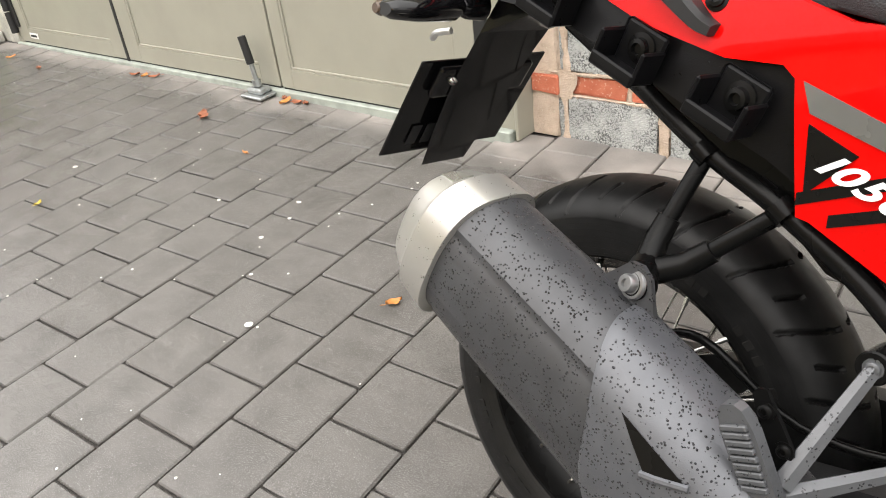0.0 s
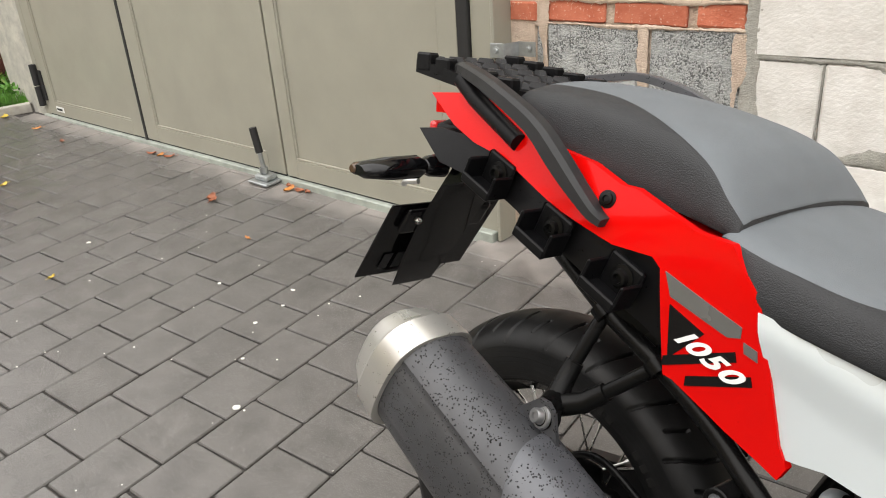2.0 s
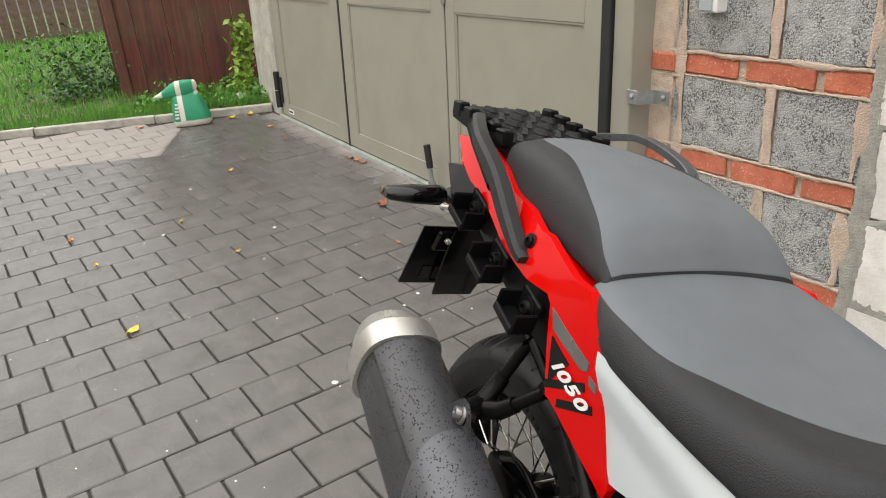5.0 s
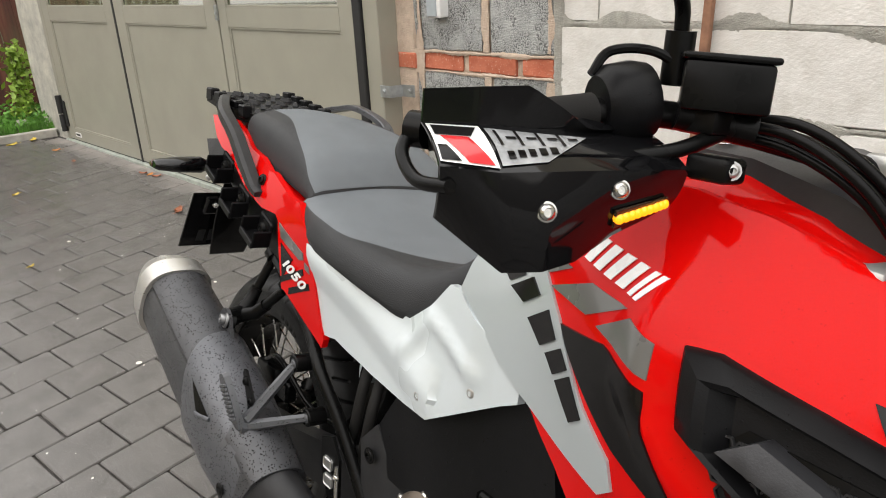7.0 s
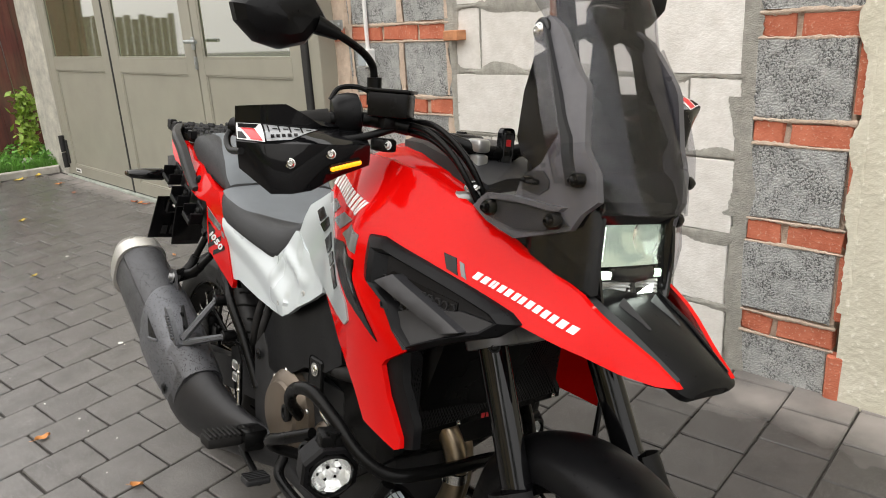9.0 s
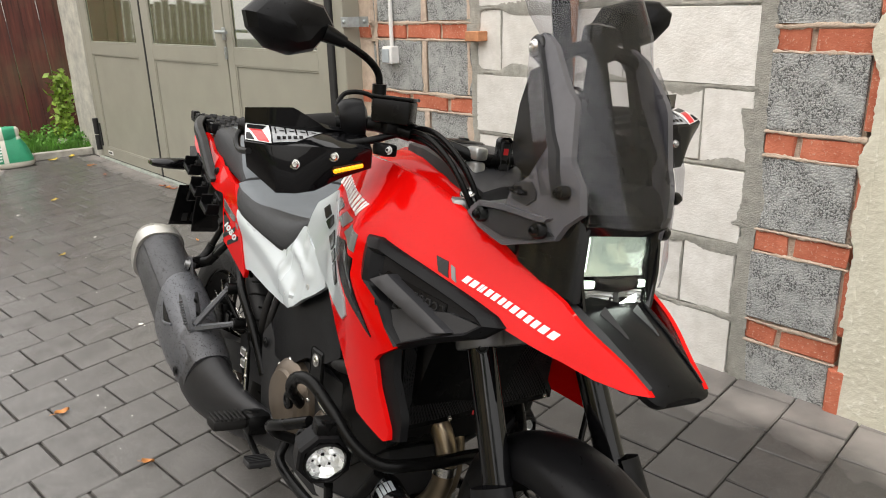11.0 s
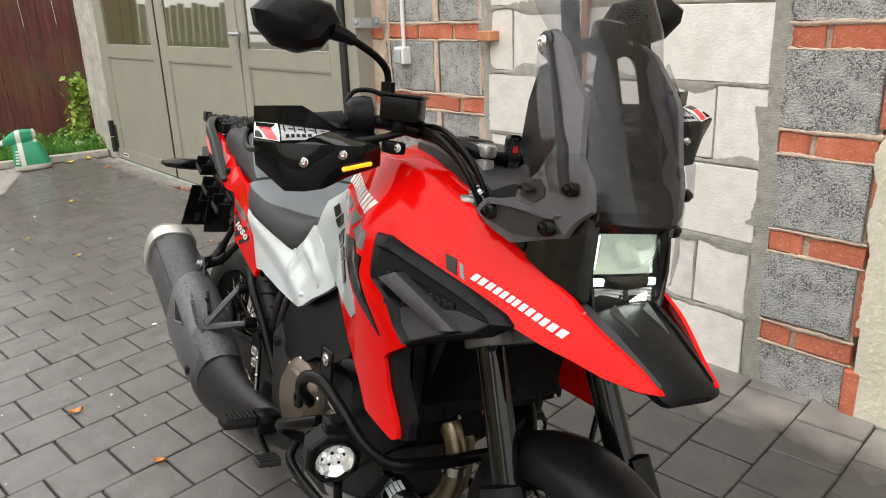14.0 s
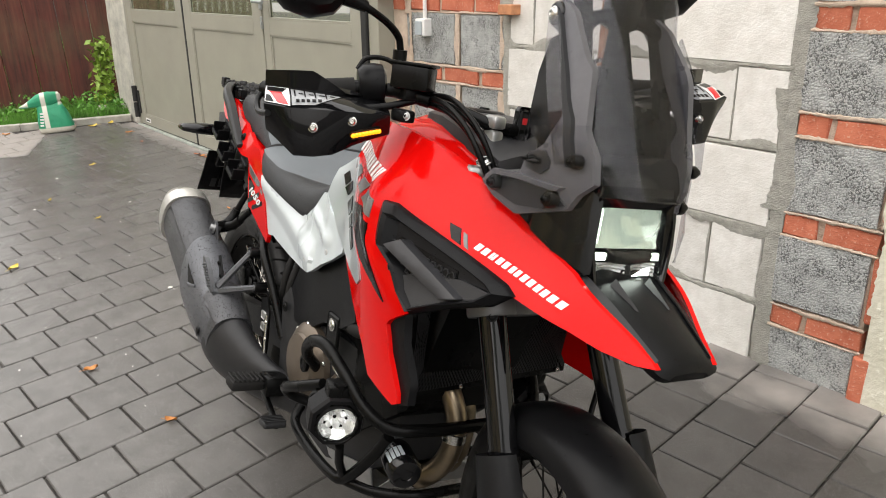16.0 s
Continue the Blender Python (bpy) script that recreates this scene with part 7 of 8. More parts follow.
for sd in (-1, 1):
    for u, z, r in ((1.343, 0.968, 0.013), (1.478, 0.968, 0.013), (1.424, 1.021, 0.0060), (1.438, 1.019, 0.0045), (1.502, 1.030, 0.011)):
        bm = bmesh.new()
        lathe(bm, [(r, -0.002), (r, 0.010), (r * 0.8, 0.014), (r * 0.55, 0.014), (r * 0.5, 0.020), (r * 0.3, 0.022), (r * 0.25, 0.016), (0, 0.016)], 18, axis_to((u, sd * (abs(cowl_v(u, z)) + 0.004) - (0.042 if sd > 0 else 0), z), (0, sd, 0)))
        part("cowl_screw", bm, SATINBLK if r > 0.005 else GLOSSBLK, COWL, "", 40)
    bm = bmesh.new()
    lathe(bm, [(0.019, -0.004), (0.019, 0.004), (0.016, 0.007), (0.012, 0.007), (0.011, 0.004), (0.0, 0.004)], 22, axis_to((1.380, sd * 0.128 - (0.03 if sd > 0 else 0), 1.240), (-0.15, sd, 0)))
    ring = part("cowl_ring", bm, GLOSSBLK, COWL, "", 40)
    bm = bmesh.new()
    lathe(bm, [(0.0115, 0.0), (0.0115, 0.006), (0.009, 0.007), (0.0085, 0.010), (0.005, 0.011), (0.004, 0.008), (0, 0.008)], 18, axis_to((1.380, sd * 0.131 - (0.03 if sd > 0 else 0), 1.240), (-0.15, sd, 0)))
    part("screen_screw", bm, STEEL, COWL, "zinc plated screw", 40)


def screen_row(z):
    """Half width, edge and middle of the screen at a height."""
    hw = 0.116 + 0.030 * min(1.0, max(0.0, (z - 1.20) / 0.09)) ** 1.5
    hw -= 0.055 * max(0.0, (z - 1.36) / 0.12) ** 2
    hw -= 0.030 * max(0.0, (1.02 - z) / 0.05)
    ue = 1.492 - 0.40 * (z - 1.03) - 0.20 * max(0, z - 1.15) ** 1.2
    return hw, ue, 0.045


bm = bmesh.new()
nz, nv = 34, 30
rows = []
for j in range(nz + 1):
    z = 0.985 + 0.49 * j / nz
    hw, ue, dp = screen_row(z)
    row = []
    for k in range(nv + 1):
        s = -1 + 2 * k / nv
        row.append(Vector((ue + dp * (1 - abs(s) ** 3.2), hw * s, z)))
    rows.append(row)
loft(bm, [r + [p + Vector((-0.0035, 0, 0)) for p in reversed(r)] for r in rows])
screen = part("windscreen", bm, SCREEN, BIKE, "tall smoked windscreen spotted with rain", 60)
screen.visible_shadow = False
for sd in (-1, 1):
    # clear side deflector and its small lower lip
    bm = bmesh.new()
    loft(bm, [[(u, sd * v, z), (u + w, sd * (v - 0.010), z + 0.004), (u + w, sd * (v - 0.013), z + 0.004), (u - 0.002, sd * (v - 0.003), z)] for u, v, z, w in ((1.385, 0.150, 1.235, 0.012), (1.398, 0.158, 1.19, 0.024), (1.424, 0.164, 1.13, 0.030), (1.450, 0.165, 1.07, 0.026), (1.470, 0.162, 1.02, 0.014))])
    df = part("screen_deflector", bm, SCREEN, BIKE, "clear smoked side deflector", 60)
    df.visible_shadow = False
    if sd < 0:
        bm = bmesh.new()
        panel(bm, [(1.439, 1.072), (1.368, 1.009), (1.325, .969), (1.328, .959), (1.434, .922), (1.505, .893), (1.545, .905), (1.550, .946), (1.530, 1.086)], 0.0, 0.003, 1, 0.02, lambda u, z: -0.186 + 0.5 * max(0.0, u - 1.47))
        wing = part("clear_wing", bm, CLEARSHEET, BIKE, "clear wind deflector held by rubber mounts", 60)
        wing.visible_shadow = False
    # stays behind the screen
    bm = bmesh.new()
    loft(bm, [[(u, sd * v, z), (u, sd * (v - 0.026), z), (u - 0.016, sd * (v - 0.026), z), (u - 0.016, sd * v, z)] for u, v, z in ((1.470, 0.112, 0.98), (1.445, 0.108, 1.08), (1.410, 0.100, 1.20), (1.372, 0.094, 1.32))])
    part("screen_rail", bm, SATINBLK, BIKE, "black screen support rail", 30)
    if sd < 0:
        continue
    bm = bmesh.new()
    loft(bm, [[(u, sd * v, z), (u + w, sd * (v - 0.010), z), (u + w, sd * (v - 0.013), z), (u - 0.002, sd * (v - 0.003), z)] for u, v, z, w in ((1.452, 0.168, 0.96, 0.012), (1.448, 0.174, 0.92, 0.018), (1.450, 0.174, 0.88, 0.010), (1.453, 0.172, 0.866, 0.003))])
    df = part("lower_deflector", bm, SCREEN, BIKE, "small smoked deflector lip", 60)
    df.visible_shadow = False
sheet("dash_side", [(1.334, 1.205), (1.318, 1.150), (1.312, 1.078), (1.326, 1.050), (1.352, 1.038), (1.42, 1.00), (1.47, 1.00), (1.46, 1.07), (1.425, 1.14), (1.392, 1.196), (1.362, 1.216)], GLOSSDRY, None, "gloss black inner cockpit panel", 0.0, 0.014, False, 0.02, lambda u, z: -0.098)
sheet("dash_side", [(1.318, 1.120), (1.312, 1.078), (1.326, 1.050), (1.352, 1.038), (1.42, 1.00), (1.46, 1.00), (1.44, 1.06), (1.40, 1.10)], GLOSSDRY, None, "gloss black inner cockpit panel", 0.0, 0.014, "left", 0.02, lambda u, z: -0.085)
bm = bmesh.new()
loft(bm, [[(u, -w, z0), (u, -w, z1), (u, w, z1), (u, w, z0)] for u, w, z0, z1 in ((1.325, 0.082, 1.02, 1.125), (1.345, 0.090, 1.01, 1.135), (1.40, 0.082, 0.97, 1.12), (1.45, 0.082, 0.93, 1.06))])
dash = part("dashboard", bm, SATINBLK, BIKE, "black dashboard behind the screen", 30)
bm = bmesh.new()
box(bm, 1.321, 1.327, -0.072, 0.072, 1.035, 1.115, 0.004, 2)
part("display", bm, GLOSSBLK, dash, "dark display")
for k in range(12):
    bm = bmesh.new()
    box(bm, 1.452 - k * 0.0035, 1.462 - k * 0.0035, -0.014, 0.014, 0.985 + k * 0.010, 0.989 + k * 0.010, 0.001)
    part("vent_slat", bm, PLASTIC, dash)
bar("screen_brace", [(1.400, 0.090, 1.235), (1.392, 0.04, 1.250), (1.392, -0.04, 1.250), (1.400, -0.090, 1.235)], 0.011, SATINBLK)
bm = bmesh.new()
box(bm, 1.370, 1.412, -0.036, 0.024, 1.232, 1.290, 0.012, 2)
part("screen_adjuster", bm, GLOSSDRY, BIKE, "black screen adjuster block", 30)
bm = bmesh.new()
loft(bm, [[(1.400, -0.022, 1.235), (1.400, 0.010, 1.235), (1.384, 0.010, 1.235), (1.384, -0.022, 1.235)], [(1.435, -0.055, 1.06), (1.435, 0.045, 1.06), (1.415, 0.045, 1.06), (1.415, -0.055, 1.06)]])
part("adjuster_stem", bm, SATINBLK, BIKE, "", 30)
bm = bmesh.new()
loft(bm, [[(u, -w, z), (u, w, z), (u - 0.004, w, z - 0.02), (u - 0.004, -w, z - 0.02)] for u, w, z in ((1.500, 0.080, 0.984), (1.51, 0.095, 1.00), (1.48, 0.112, 1.03), (1.44, 0.112, 1.05))])
part("lamp_shroud", bm, GLOSSDRY, BIKE, "gloss black panel between lamp and screen", 30)
for sd in (-1, 1):
    bm = bmesh.new()
    loft(bm, [[(u, sd * a, z0), (u, sd * a, z1), (u - 0.02, sd * (a - 0.008), z1), (u - 0.02, sd * (a - 0.008), z0)] for u, a, z0, z1 in ((1.40, 0.128, 0.88, 0.955), (1.45, 0.120, 0.86, 0.99), (1.49, 0.100, 0.85, 0.99), (1.505, 0.082, 0.86, 0.975))])
    part("lamp_cheek", bm, GLOSSDRY, BIKE, "gloss black cheek beside the headlight", 30)

# fork, clamps, mudguard
RK = Vector((math.sin(radians(23.4)), 0, -math.cos(radians(23.4))))
P0 = Vector((1.308, -0.110, 0.744))
steered("fork_tube", lambda bm: (tube(bm, [P0 - RK * 0.17, P0 + RK * 0.02, P0 + RK * 0.25], 0.0265, 20), tube(bm, [P0 + RK * 0.248, P0 + RK * 0.26], 0.0285, 20)), GLOSSBLK, None, "gloss black upside-down fork leg")
steered("fork_slider", lambda bm: tube(bm, [P0 + RK * 0.26, P0 + RK * 0.44], 0.021, 18), STEEL, None, "polished fork slider")


def fork_foot(bm):
    c = P0 + RK * 0.455
    tube(bm, [P0 + RK * 0.39, c], 0.029, 16)
    tube(bm, [Vector((c.x, -0.150, c.z)), Vector((c.x, -0.075, c.z))], 0.024, 16)


steered("fork_foot", fork_foot, SATINBLK)


def clamp(bm):
    m = axis_to(P0 - RK * 0.005, RK)
    lathe(bm, [(0.0275, -0.025), (0.043, -0.025), (0.045, -0.021), (0.045, 0.021), (0.043, 0.025), (0.0275, 0.025), (0.0275, -0.025)], 24, m)
    box(bm, -0.022, 0.035, -0.012, 0.10, -0.020, 0.020, 0.006, 2, axis_to(P0, -RK) @ Matrix.Rotation(radians(90), 4, "Z") @ Matrix.Identity(4))


CLAMPGREY = simple("clamp_grey_paint", (0.15, 0.15, 0.152), 0.42, 0.4, 0.1, 30, 0.12, 400)
CLAMP = steered("fork_clamp", clamp, CLAMPGREY, None, "cast grey lower fork clamp")
steered("clamp_bolt", lambda bm: [bolt(bm, P0 + Vector((0.030, -0.022, 0.006)) + RK * k, (0.85, -0.5, 0.2), 0.008, 0.006) for k in (-0.014, 0.014)], SATINBLK, CLAMP)
bm = bmesh.new()
box(bm, -0.03, 0.03, -0.10, 0.10, -0.018, 0.018, 0.01, 2, STEER @ axis_to((1.302, 0, 0.745), -RK))
part("fork_yoke", bm, CLAMPGREY, BIKE, "", 30)


def mudguard(bm):
    rings = []
    for k in range(27):
        a = radians(-62 + 122 * k / 26)
        f = abs(k - 13) / 13
        w = 0.076 - 0.022 * max(0, f - 0.55) / 0.45
        R0 = 0.310
        prof = [(-1.0, -0.050), (-1.0, -0.025), (-0.9, -0.004), (-0.6, 0.012), (-0.25, 0.019), (0, 0.0205), (0.25, 0.019), (0.6, 0.012), (0.9, -0.004), (1.0, -0.025), (1.0, -0.050)]
        ring = [(FC[0] + (R0 + h) * math.sin(a), FC[1] + w * s, FC[2] + (R0 + h) * math.cos(a)) for s, h in prof]
        ring += [(FC[0] + (R0 + h - 0.004) * math.sin(a), FC[1] + w * s * 0.95, FC[2] + (R0 + h - 0.004) * math.cos(a)) for s, h in reversed(prof)]
        rings.append(ring)
    loft(bm, rings)
    bmesh.ops.transform(bm, matrix=STEER, verts=bm.verts)


bm = bmesh.new()
mudguard(bm)
guard_f = part("front_mudguard", bm, PLASTIC, BIKE, "dark front mudguard beaded with rain", 40)


def fork_guard(bm):
    rings = []
    for k in range(9):
        t = 0.255 + 0.20 * k / 8
        c = P0 + RK * t
        w = 0.036 + 0.010 * math.sin(k / 8 * 3.1)
        rings.append([(c.x + w * math.cos(a), c.y - 0.012 + 0.040 * math.sin(a), c.z + 0.45 * w * math.cos(a)) for a in (math.pi * (0.92 + 1.16 * j / 9) for j in range(10))])
    loft(bm, rings, cap=False, closed=False)
    bmesh.ops.solidify(bm, geom=bm.faces[:], thickness=0.004)


steered("fork_guard", fork_guard, PLASTICG, None, "dark plastic fork guard")
steered("reflector", lambda bm: lathe(bm, [(0.016, 0), (0.016, 0.006), (0.013, 0.008), (0, 0.008)], 18, axis_to(P0 + RK * 0.40 + Vector((0.01, -0.060, 0)), (0, -1, 0))), AMBER, None, "round amber reflector")
bar("brake_line", [(1.24, -0.06, 0.90), (1.30, -0.085, 0.76), (1.335, -0.085, 0.62), (1.375, -0.10, 0.50), (1.47, -0.10, 0.36)], 0.0055, SATINBLK)
bar("brake_line", [(1.24, 0.10, 0.90), (1.29, 0.21, 0.72), (1.27, 0.24, 0.58), (1.33, 0.17, 0.47), (1.44, 0.11, 0.38)], 0.006, SATINBLK)

# handlebar, clamps, controls
HB = [(1.000, -0.445, 1.052), (1.045, -0.30, 1.078), (1.085, -0.215, 1.080), (1.15, -0.13, 1.062), (1.200, -0.075, 1.045), (1.204, 0.0, 1.043)]
steered("handlebar", lambda bm: tube(bm, HB, 0.0125, 14, 5), SATINBLK, None, "black handlebar")
steered("grip", lambda bm: tube(bm, HB[:2], 0.0175, 16), TYRE, None, "black rubber grip")


def switch_box(bm):
    m = axis_to((1.050, -0.268, 1.088), (0.20, 0.55, 0.10))
    lathe(bm, [(0.0, -0.024), (0.026, -0.024), (0.035, -0.014), (0.037, 0.008), (0.034, 0.022), (0.020, 0.028), (0, 0.028)], 22, m)


SWITCH = steered("switch_housing", switch_box, PLASTIC, None, "black twist grip housing")
steered("throttle_cable", lambda bm: tube(bm, [(1.03, -0.290, 1.11), (1.035, -0.275, 1.132), (1.06, -0.245, 1.135), (1.085, -0.215, 1.115), (1.13, -0.16, 1.08)], 0.0045, 8, 6), SATINBLK)


def reservoir(bm):
    m = Matrix.Translation((1.118, -0.218, 1.112)) @ Matrix.Rotation(radians(40), 4, "Z")
    box(bm, -0.036, 0.036, -0.026, 0.026, -0.023, 0.019, 0.004, 2, m)
    box(bm, -0.039, 0.039, -0.029, 0.029, 0.019, 0.025, 0.0025, 2, m)


steered("brake_reservoir", reservoir, SATINBLK, None, "black rectangular fluid reservoir", both=False)
bm = bmesh.new()
tube(bm, [(1.085, -0.235, 1.085), (1.13, -0.185, 1.075)], 0.015, 14)
box(bm, 1.08, 1.125, -0.235, -0.195, 1.068, 1.095, 0.006, 2)
part("master_cylinder", bm, SATINBLK, BIKE, "", 40)
steered("brake_lever", lambda bm: tube(bm, [(1.115, -0.21, 1.070), (1.108, -0.27, 1.052), (1.070, -0.36, 1.036), (1.040, -0.43, 1.032)], 0.007, 10, 5), SATINBLK)
steered("bar_clamp", lambda bm: (box(bm, 1.184, 1.216, -0.096, -0.070, 0.985, 1.040, 0.006, 2), box(bm, 1.182, 1.218, -0.097, -0.069, 1.0425, 1.066, 0.006, 2)), ALLOY, None, "silver cast handlebar clamp")
bm = bmesh.new()
box(bm, 1.215, 1.275, -0.155, 0.155, 0.965, 0.985, 0.008, 2, STEER)
part("top_yoke", bm, ALLOY, BIKE, "silver top yoke", 30)
bolts([((1.252, -0.132, 0.988), (0.2, -0.5, 0.8)), ((1.262, 0.10, 0.988), (0, 0, 1))], STEEL, None, 0.011)
bm = bmesh.new()
box(bm, 1.205, 1.214, -0.045, -0.012, 1.018, 1.088, 0.010, 3, Matrix.Identity(4))
fob = part("key_fob", bm, GLOSSBLK, BIKE, "black key fob with a grey face and red mark", 40)
bm = bmesh.new()
box(bm, 1.2142, 1.2165, -0.039, -0.018, 1.026, 1.080, 0.005, 2)
part("fob_face", bm, PLASTICG, fob)
bm = bmesh.new()
box(bm, 1.2167, 1.2175, -0.034, -0.023, 1.056, 1.068, 0.001)
part("fob_mark", bm, DECALRED, fob, "small red mark")
for k, (dy, dz) in enumerate(((0.0, 0.0), (0.016, 0.008), (-0.012, 0.014), (0.006, 0.022))):
    bar("cable", [(1.09, -0.19 + dy, 1.072 + dz * 0.4), (1.155, -0.165 + dy, 1.062 + dz), (1.215, -0.15 + dy, 1.032 + dz), (1.255, -0.135 + dy, 0.985 + dz), (1.272, -0.10 + dy, 0.93)], 0.0052, SATINBLK, None, "black control cable")
    bar("cable", [(1.12, 0.20 + dy, 1.07 + dz * 0.4), (1.20, 0.16 + dy, 1.05 + dz), (1.27, 0.12 + dy, 1.0 + dz), (1.30, 0.07 + dy, 0.94)], 0.006, SATINBLK, None, "black control cable")


# hand guards
GUARD_LOW = [(1.100, -.244, 1.004), (1.104, -.280, .993), (1.100, -.318, .978), (1.100, -.356, .958), (1.102, -.394, .952), (1.090, -.427, .950), (1.048, -.467, .987)]
GUARD_FOLD = [(1.127, -.262, 1.040), (1.125, -.298, 1.039), (1.119, -.336, 1.038), (1.112, -.374, 1.036), (1.105, -.412, 1.034), (1.097, -.445, 1.032), (1.073, -.485, 1.033)]
GUARD_TOP = [(1.056, -.242, 1.066), (1.062, -.276, 1.063), (1.064, -.314, 1.062), (1.064, -.352, 1.063), (1.058, -.390, 1.063), (1.048, -.423, 1.063), (1.015, -.463, 1.060)]
FOLD = 0.62


def guard_rows(lo, hi, n=10, out=0.0):
    """Rows of the guard between two heights (0 low edge, FOLD the fold, 1 top edge), 25 points each from inside to outside."""
    rows = []
    for j in range(n + 1):
        f = lo + (hi - lo) * j / n
        a, b, k = (GUARD_LOW, GUARD_FOLD, f / FOLD) if f <= FOLD else (GUARD_FOLD, GUARD_TOP, (f - FOLD) / (1 - FOLD))
        st = [Vector(p).lerp(Vector(q), k) for p, q in zip(a, b)]
        bow = 0.004 * (1 - (2 * k - 1) ** 2)
        nrm = Vector((0.88, -0.35, -0.15 if f <= FOLD else 0.9)).normalized()
        rows.append([st[i // 4].lerp(st[min(i // 4 + 1, 6)], i % 4 / 4) + nrm * (out + bow) for i in range(25)])
    return rows


def shell(rows, thick):
    def make(bm):
        loft(bm, [r + [p + Vector((-thick, thick * 0.3, 0)) for p in reversed(r)] for r in rows])
    return make


GUARDS = steered("hand_guard", shell(guard_rows(0.0, FOLD, 7)[:-1] + guard_rows(FOLD, 1.0, 5), 0.004), GLOSSBLK, None, "gloss black hand guard with red and white decal", 35)


def flap_rows():
    base = guard_rows(1.0, 1.001, 1)[0]
    n = len(base)
    out = []
    for j in range(4):
        row = []
        for i, p in enumerate(base):
            f = i / (n - 1)
            h = 0.0 if f < 0.36 else (0.032 * (f - 0.36) / 0.30 if f < 0.66 else 0.032 - 0.020 * (f - 0.66))
            row.append(p + Vector((0.004 * j / 3, -0.003 * j / 3, h * j / 3 + 0.0008 * j)))
        out.append(row)
    return out


steered("guard_flap", shell(flap_rows(), 0.003), GLOSSBLK, GUARDS, "gloss black deflector flap", 35)


def on_guard(i, f, out=0.0014):
    """A point of the guard's outer face: i along it (0 inside, 24 outside), f up it."""
    row = guard_rows(f, f + 0.001, 1, out)[0]
    i = min(max(i, 0.0), len(row) - 1.001)
    k = int(i)
    return row[k].lerp(row[k + 1], i - k)


def guard_decal(name, corners, mat, label, out=0.0014):
    """A four-cornered sticker on the guard: corners (along, up), going round."""
    (a0, f0), (a1, f1), (a2, f2), (a3, f3) = corners

    def make(bm):
        rows = []
        for j in range(7):
            t = j / 6
            row = []
            for k in range(7):
                s = k / 6
                ii = (a0 + (a1 - a0) * s) * (1 - t) + (a3 + (a2 - a3) * s) * t
                ff = (f0 + (f1 - f0) * s) * (1 - t) + (f3 + (f2 - f3) * s) * t
                row.append(on_guard(ii, ff, out))
            rows.append(row)
        loft(bm, [r + [p + Vector((-0.0008, 0.0003, 0)) for p in reversed(r)] for r in rows])

    steered(name, make, mat, GUARDS, label, 60)


guard_decal("decal_white", ((23.9, 0.65), (20.0, 0.64), (20.6, 0.97), (23.9, 0.98)), DECALWHITE, "white sticker ground")
guard_decal("decal_black", ((23.7, 0.86), (21.4, 0.86), (20.9, 0.945), (23.7, 0.955)), DECALBLK, "black sticker block", 0.0024)
guard_decal("decal_black", ((23.8, 0.66), (22.5, 0.66), (23.2, 0.77), (23.8, 0.77)), DECALBLK, "black sticker block", 0.0024)
guard_decal("decal_red", ((22.0, 0.655), (20.3, 0.65), (21.6, 0.85), (23.4, 0.85)), DECALRED, "red sticker bolt", 0.0024)
guard_decal("decal_silver", ((19.7, 0.655), (15.0, 0.68), (10.0, 0.90), (20.3, 0.955)), STICKER, "pale silver sticker")
for k in range(4):
    guard_decal("decal_black", ((19.4 - k * 2.1, 0.80), (19.1 - k * 2.1, 0.80), (19.5 - k * 2.1, 0.93), (19.8 - k * 2.1, 0.93)), DECALBLK, "dark sticker bar", 0.0024)
    guard_decal("decal_black", ((18.6 - k * 2.1, 0.855), (17.6 - k * 2.1, 0.855), (17.7 - k * 2.1, 0.875), (18.7 - k * 2.1, 0.875)), DECALBLK, "dark sticker bar", 0.0024)
for k in range(5):
    guard_decal("decal_black", ((18.9 - k * 1.1, 0.70 + k * 0.008), (18.2 - k * 1.1, 0.70 + k * 0.008), (18.3 - k * 1.1, 0.755 + k * 0.008), (19.0 - k * 1.1, 0.755 + k * 0.008)), DECALBLK, "dark sticker bar", 0.0024)
for a, f in ((15.6, 0.39), (8.0, 0.46)):
    steered("guard_screw", lambda bm: lathe(bm, [(0.0085, -0.006), (0.0085, 0.0005), (0.007, 0.001), (0.006, 0.004), (0.004, 0.0055), (0.003, 0.003), (0, 0.003)], 18, axis_to(on_guard(a, f, 0.001), (0.85, -0.45, 0.1))), STEEL, GUARDS, "bright screw")
steered("guard_mount", lambda bm: box(bm, 1.118, 1.160, -0.258, -0.228, 1.032, 1.054, 0.005, 2), SATINBLK)
steered("mount_screw", lambda bm: bolt(bm, (1.158, -0.248, 1.044), (0.75, -0.65, 0.1), 0.006, 0.005), ALLOY)
steered("signal_strip", lambda bm: loft(bm, [[on_guard(a, f, o) for f, o in ((0.12, 0.001), (0.12, 0.005), (0.28, 0.005), (0.28, 0.001))] for a in (2.2, 4.0, 6.0, 8.2)]), SMOKED, GUARDS, "amber signal strip", 30)
for k in range(9):
    steered("led_dot", lambda bm: lathe(bm, [(0.0046, -0.002), (0.0046, 0.002), (0.0028, 0.0040), (0, 0.005)], 10, axis_to(on_guard(2.6 + 5.2 * k / 8, 0.20, 0.0045), (0.9, -0.4, 0.1))), LEDAMBER, GUARDS, "lit amber light point", 40, False)
steered("bar_end", lambda bm: tube(bm, [(0.985, -0.452, 1.052), (1.0, -0.445, 1.052)], 0.016, 14), SATINBLK)
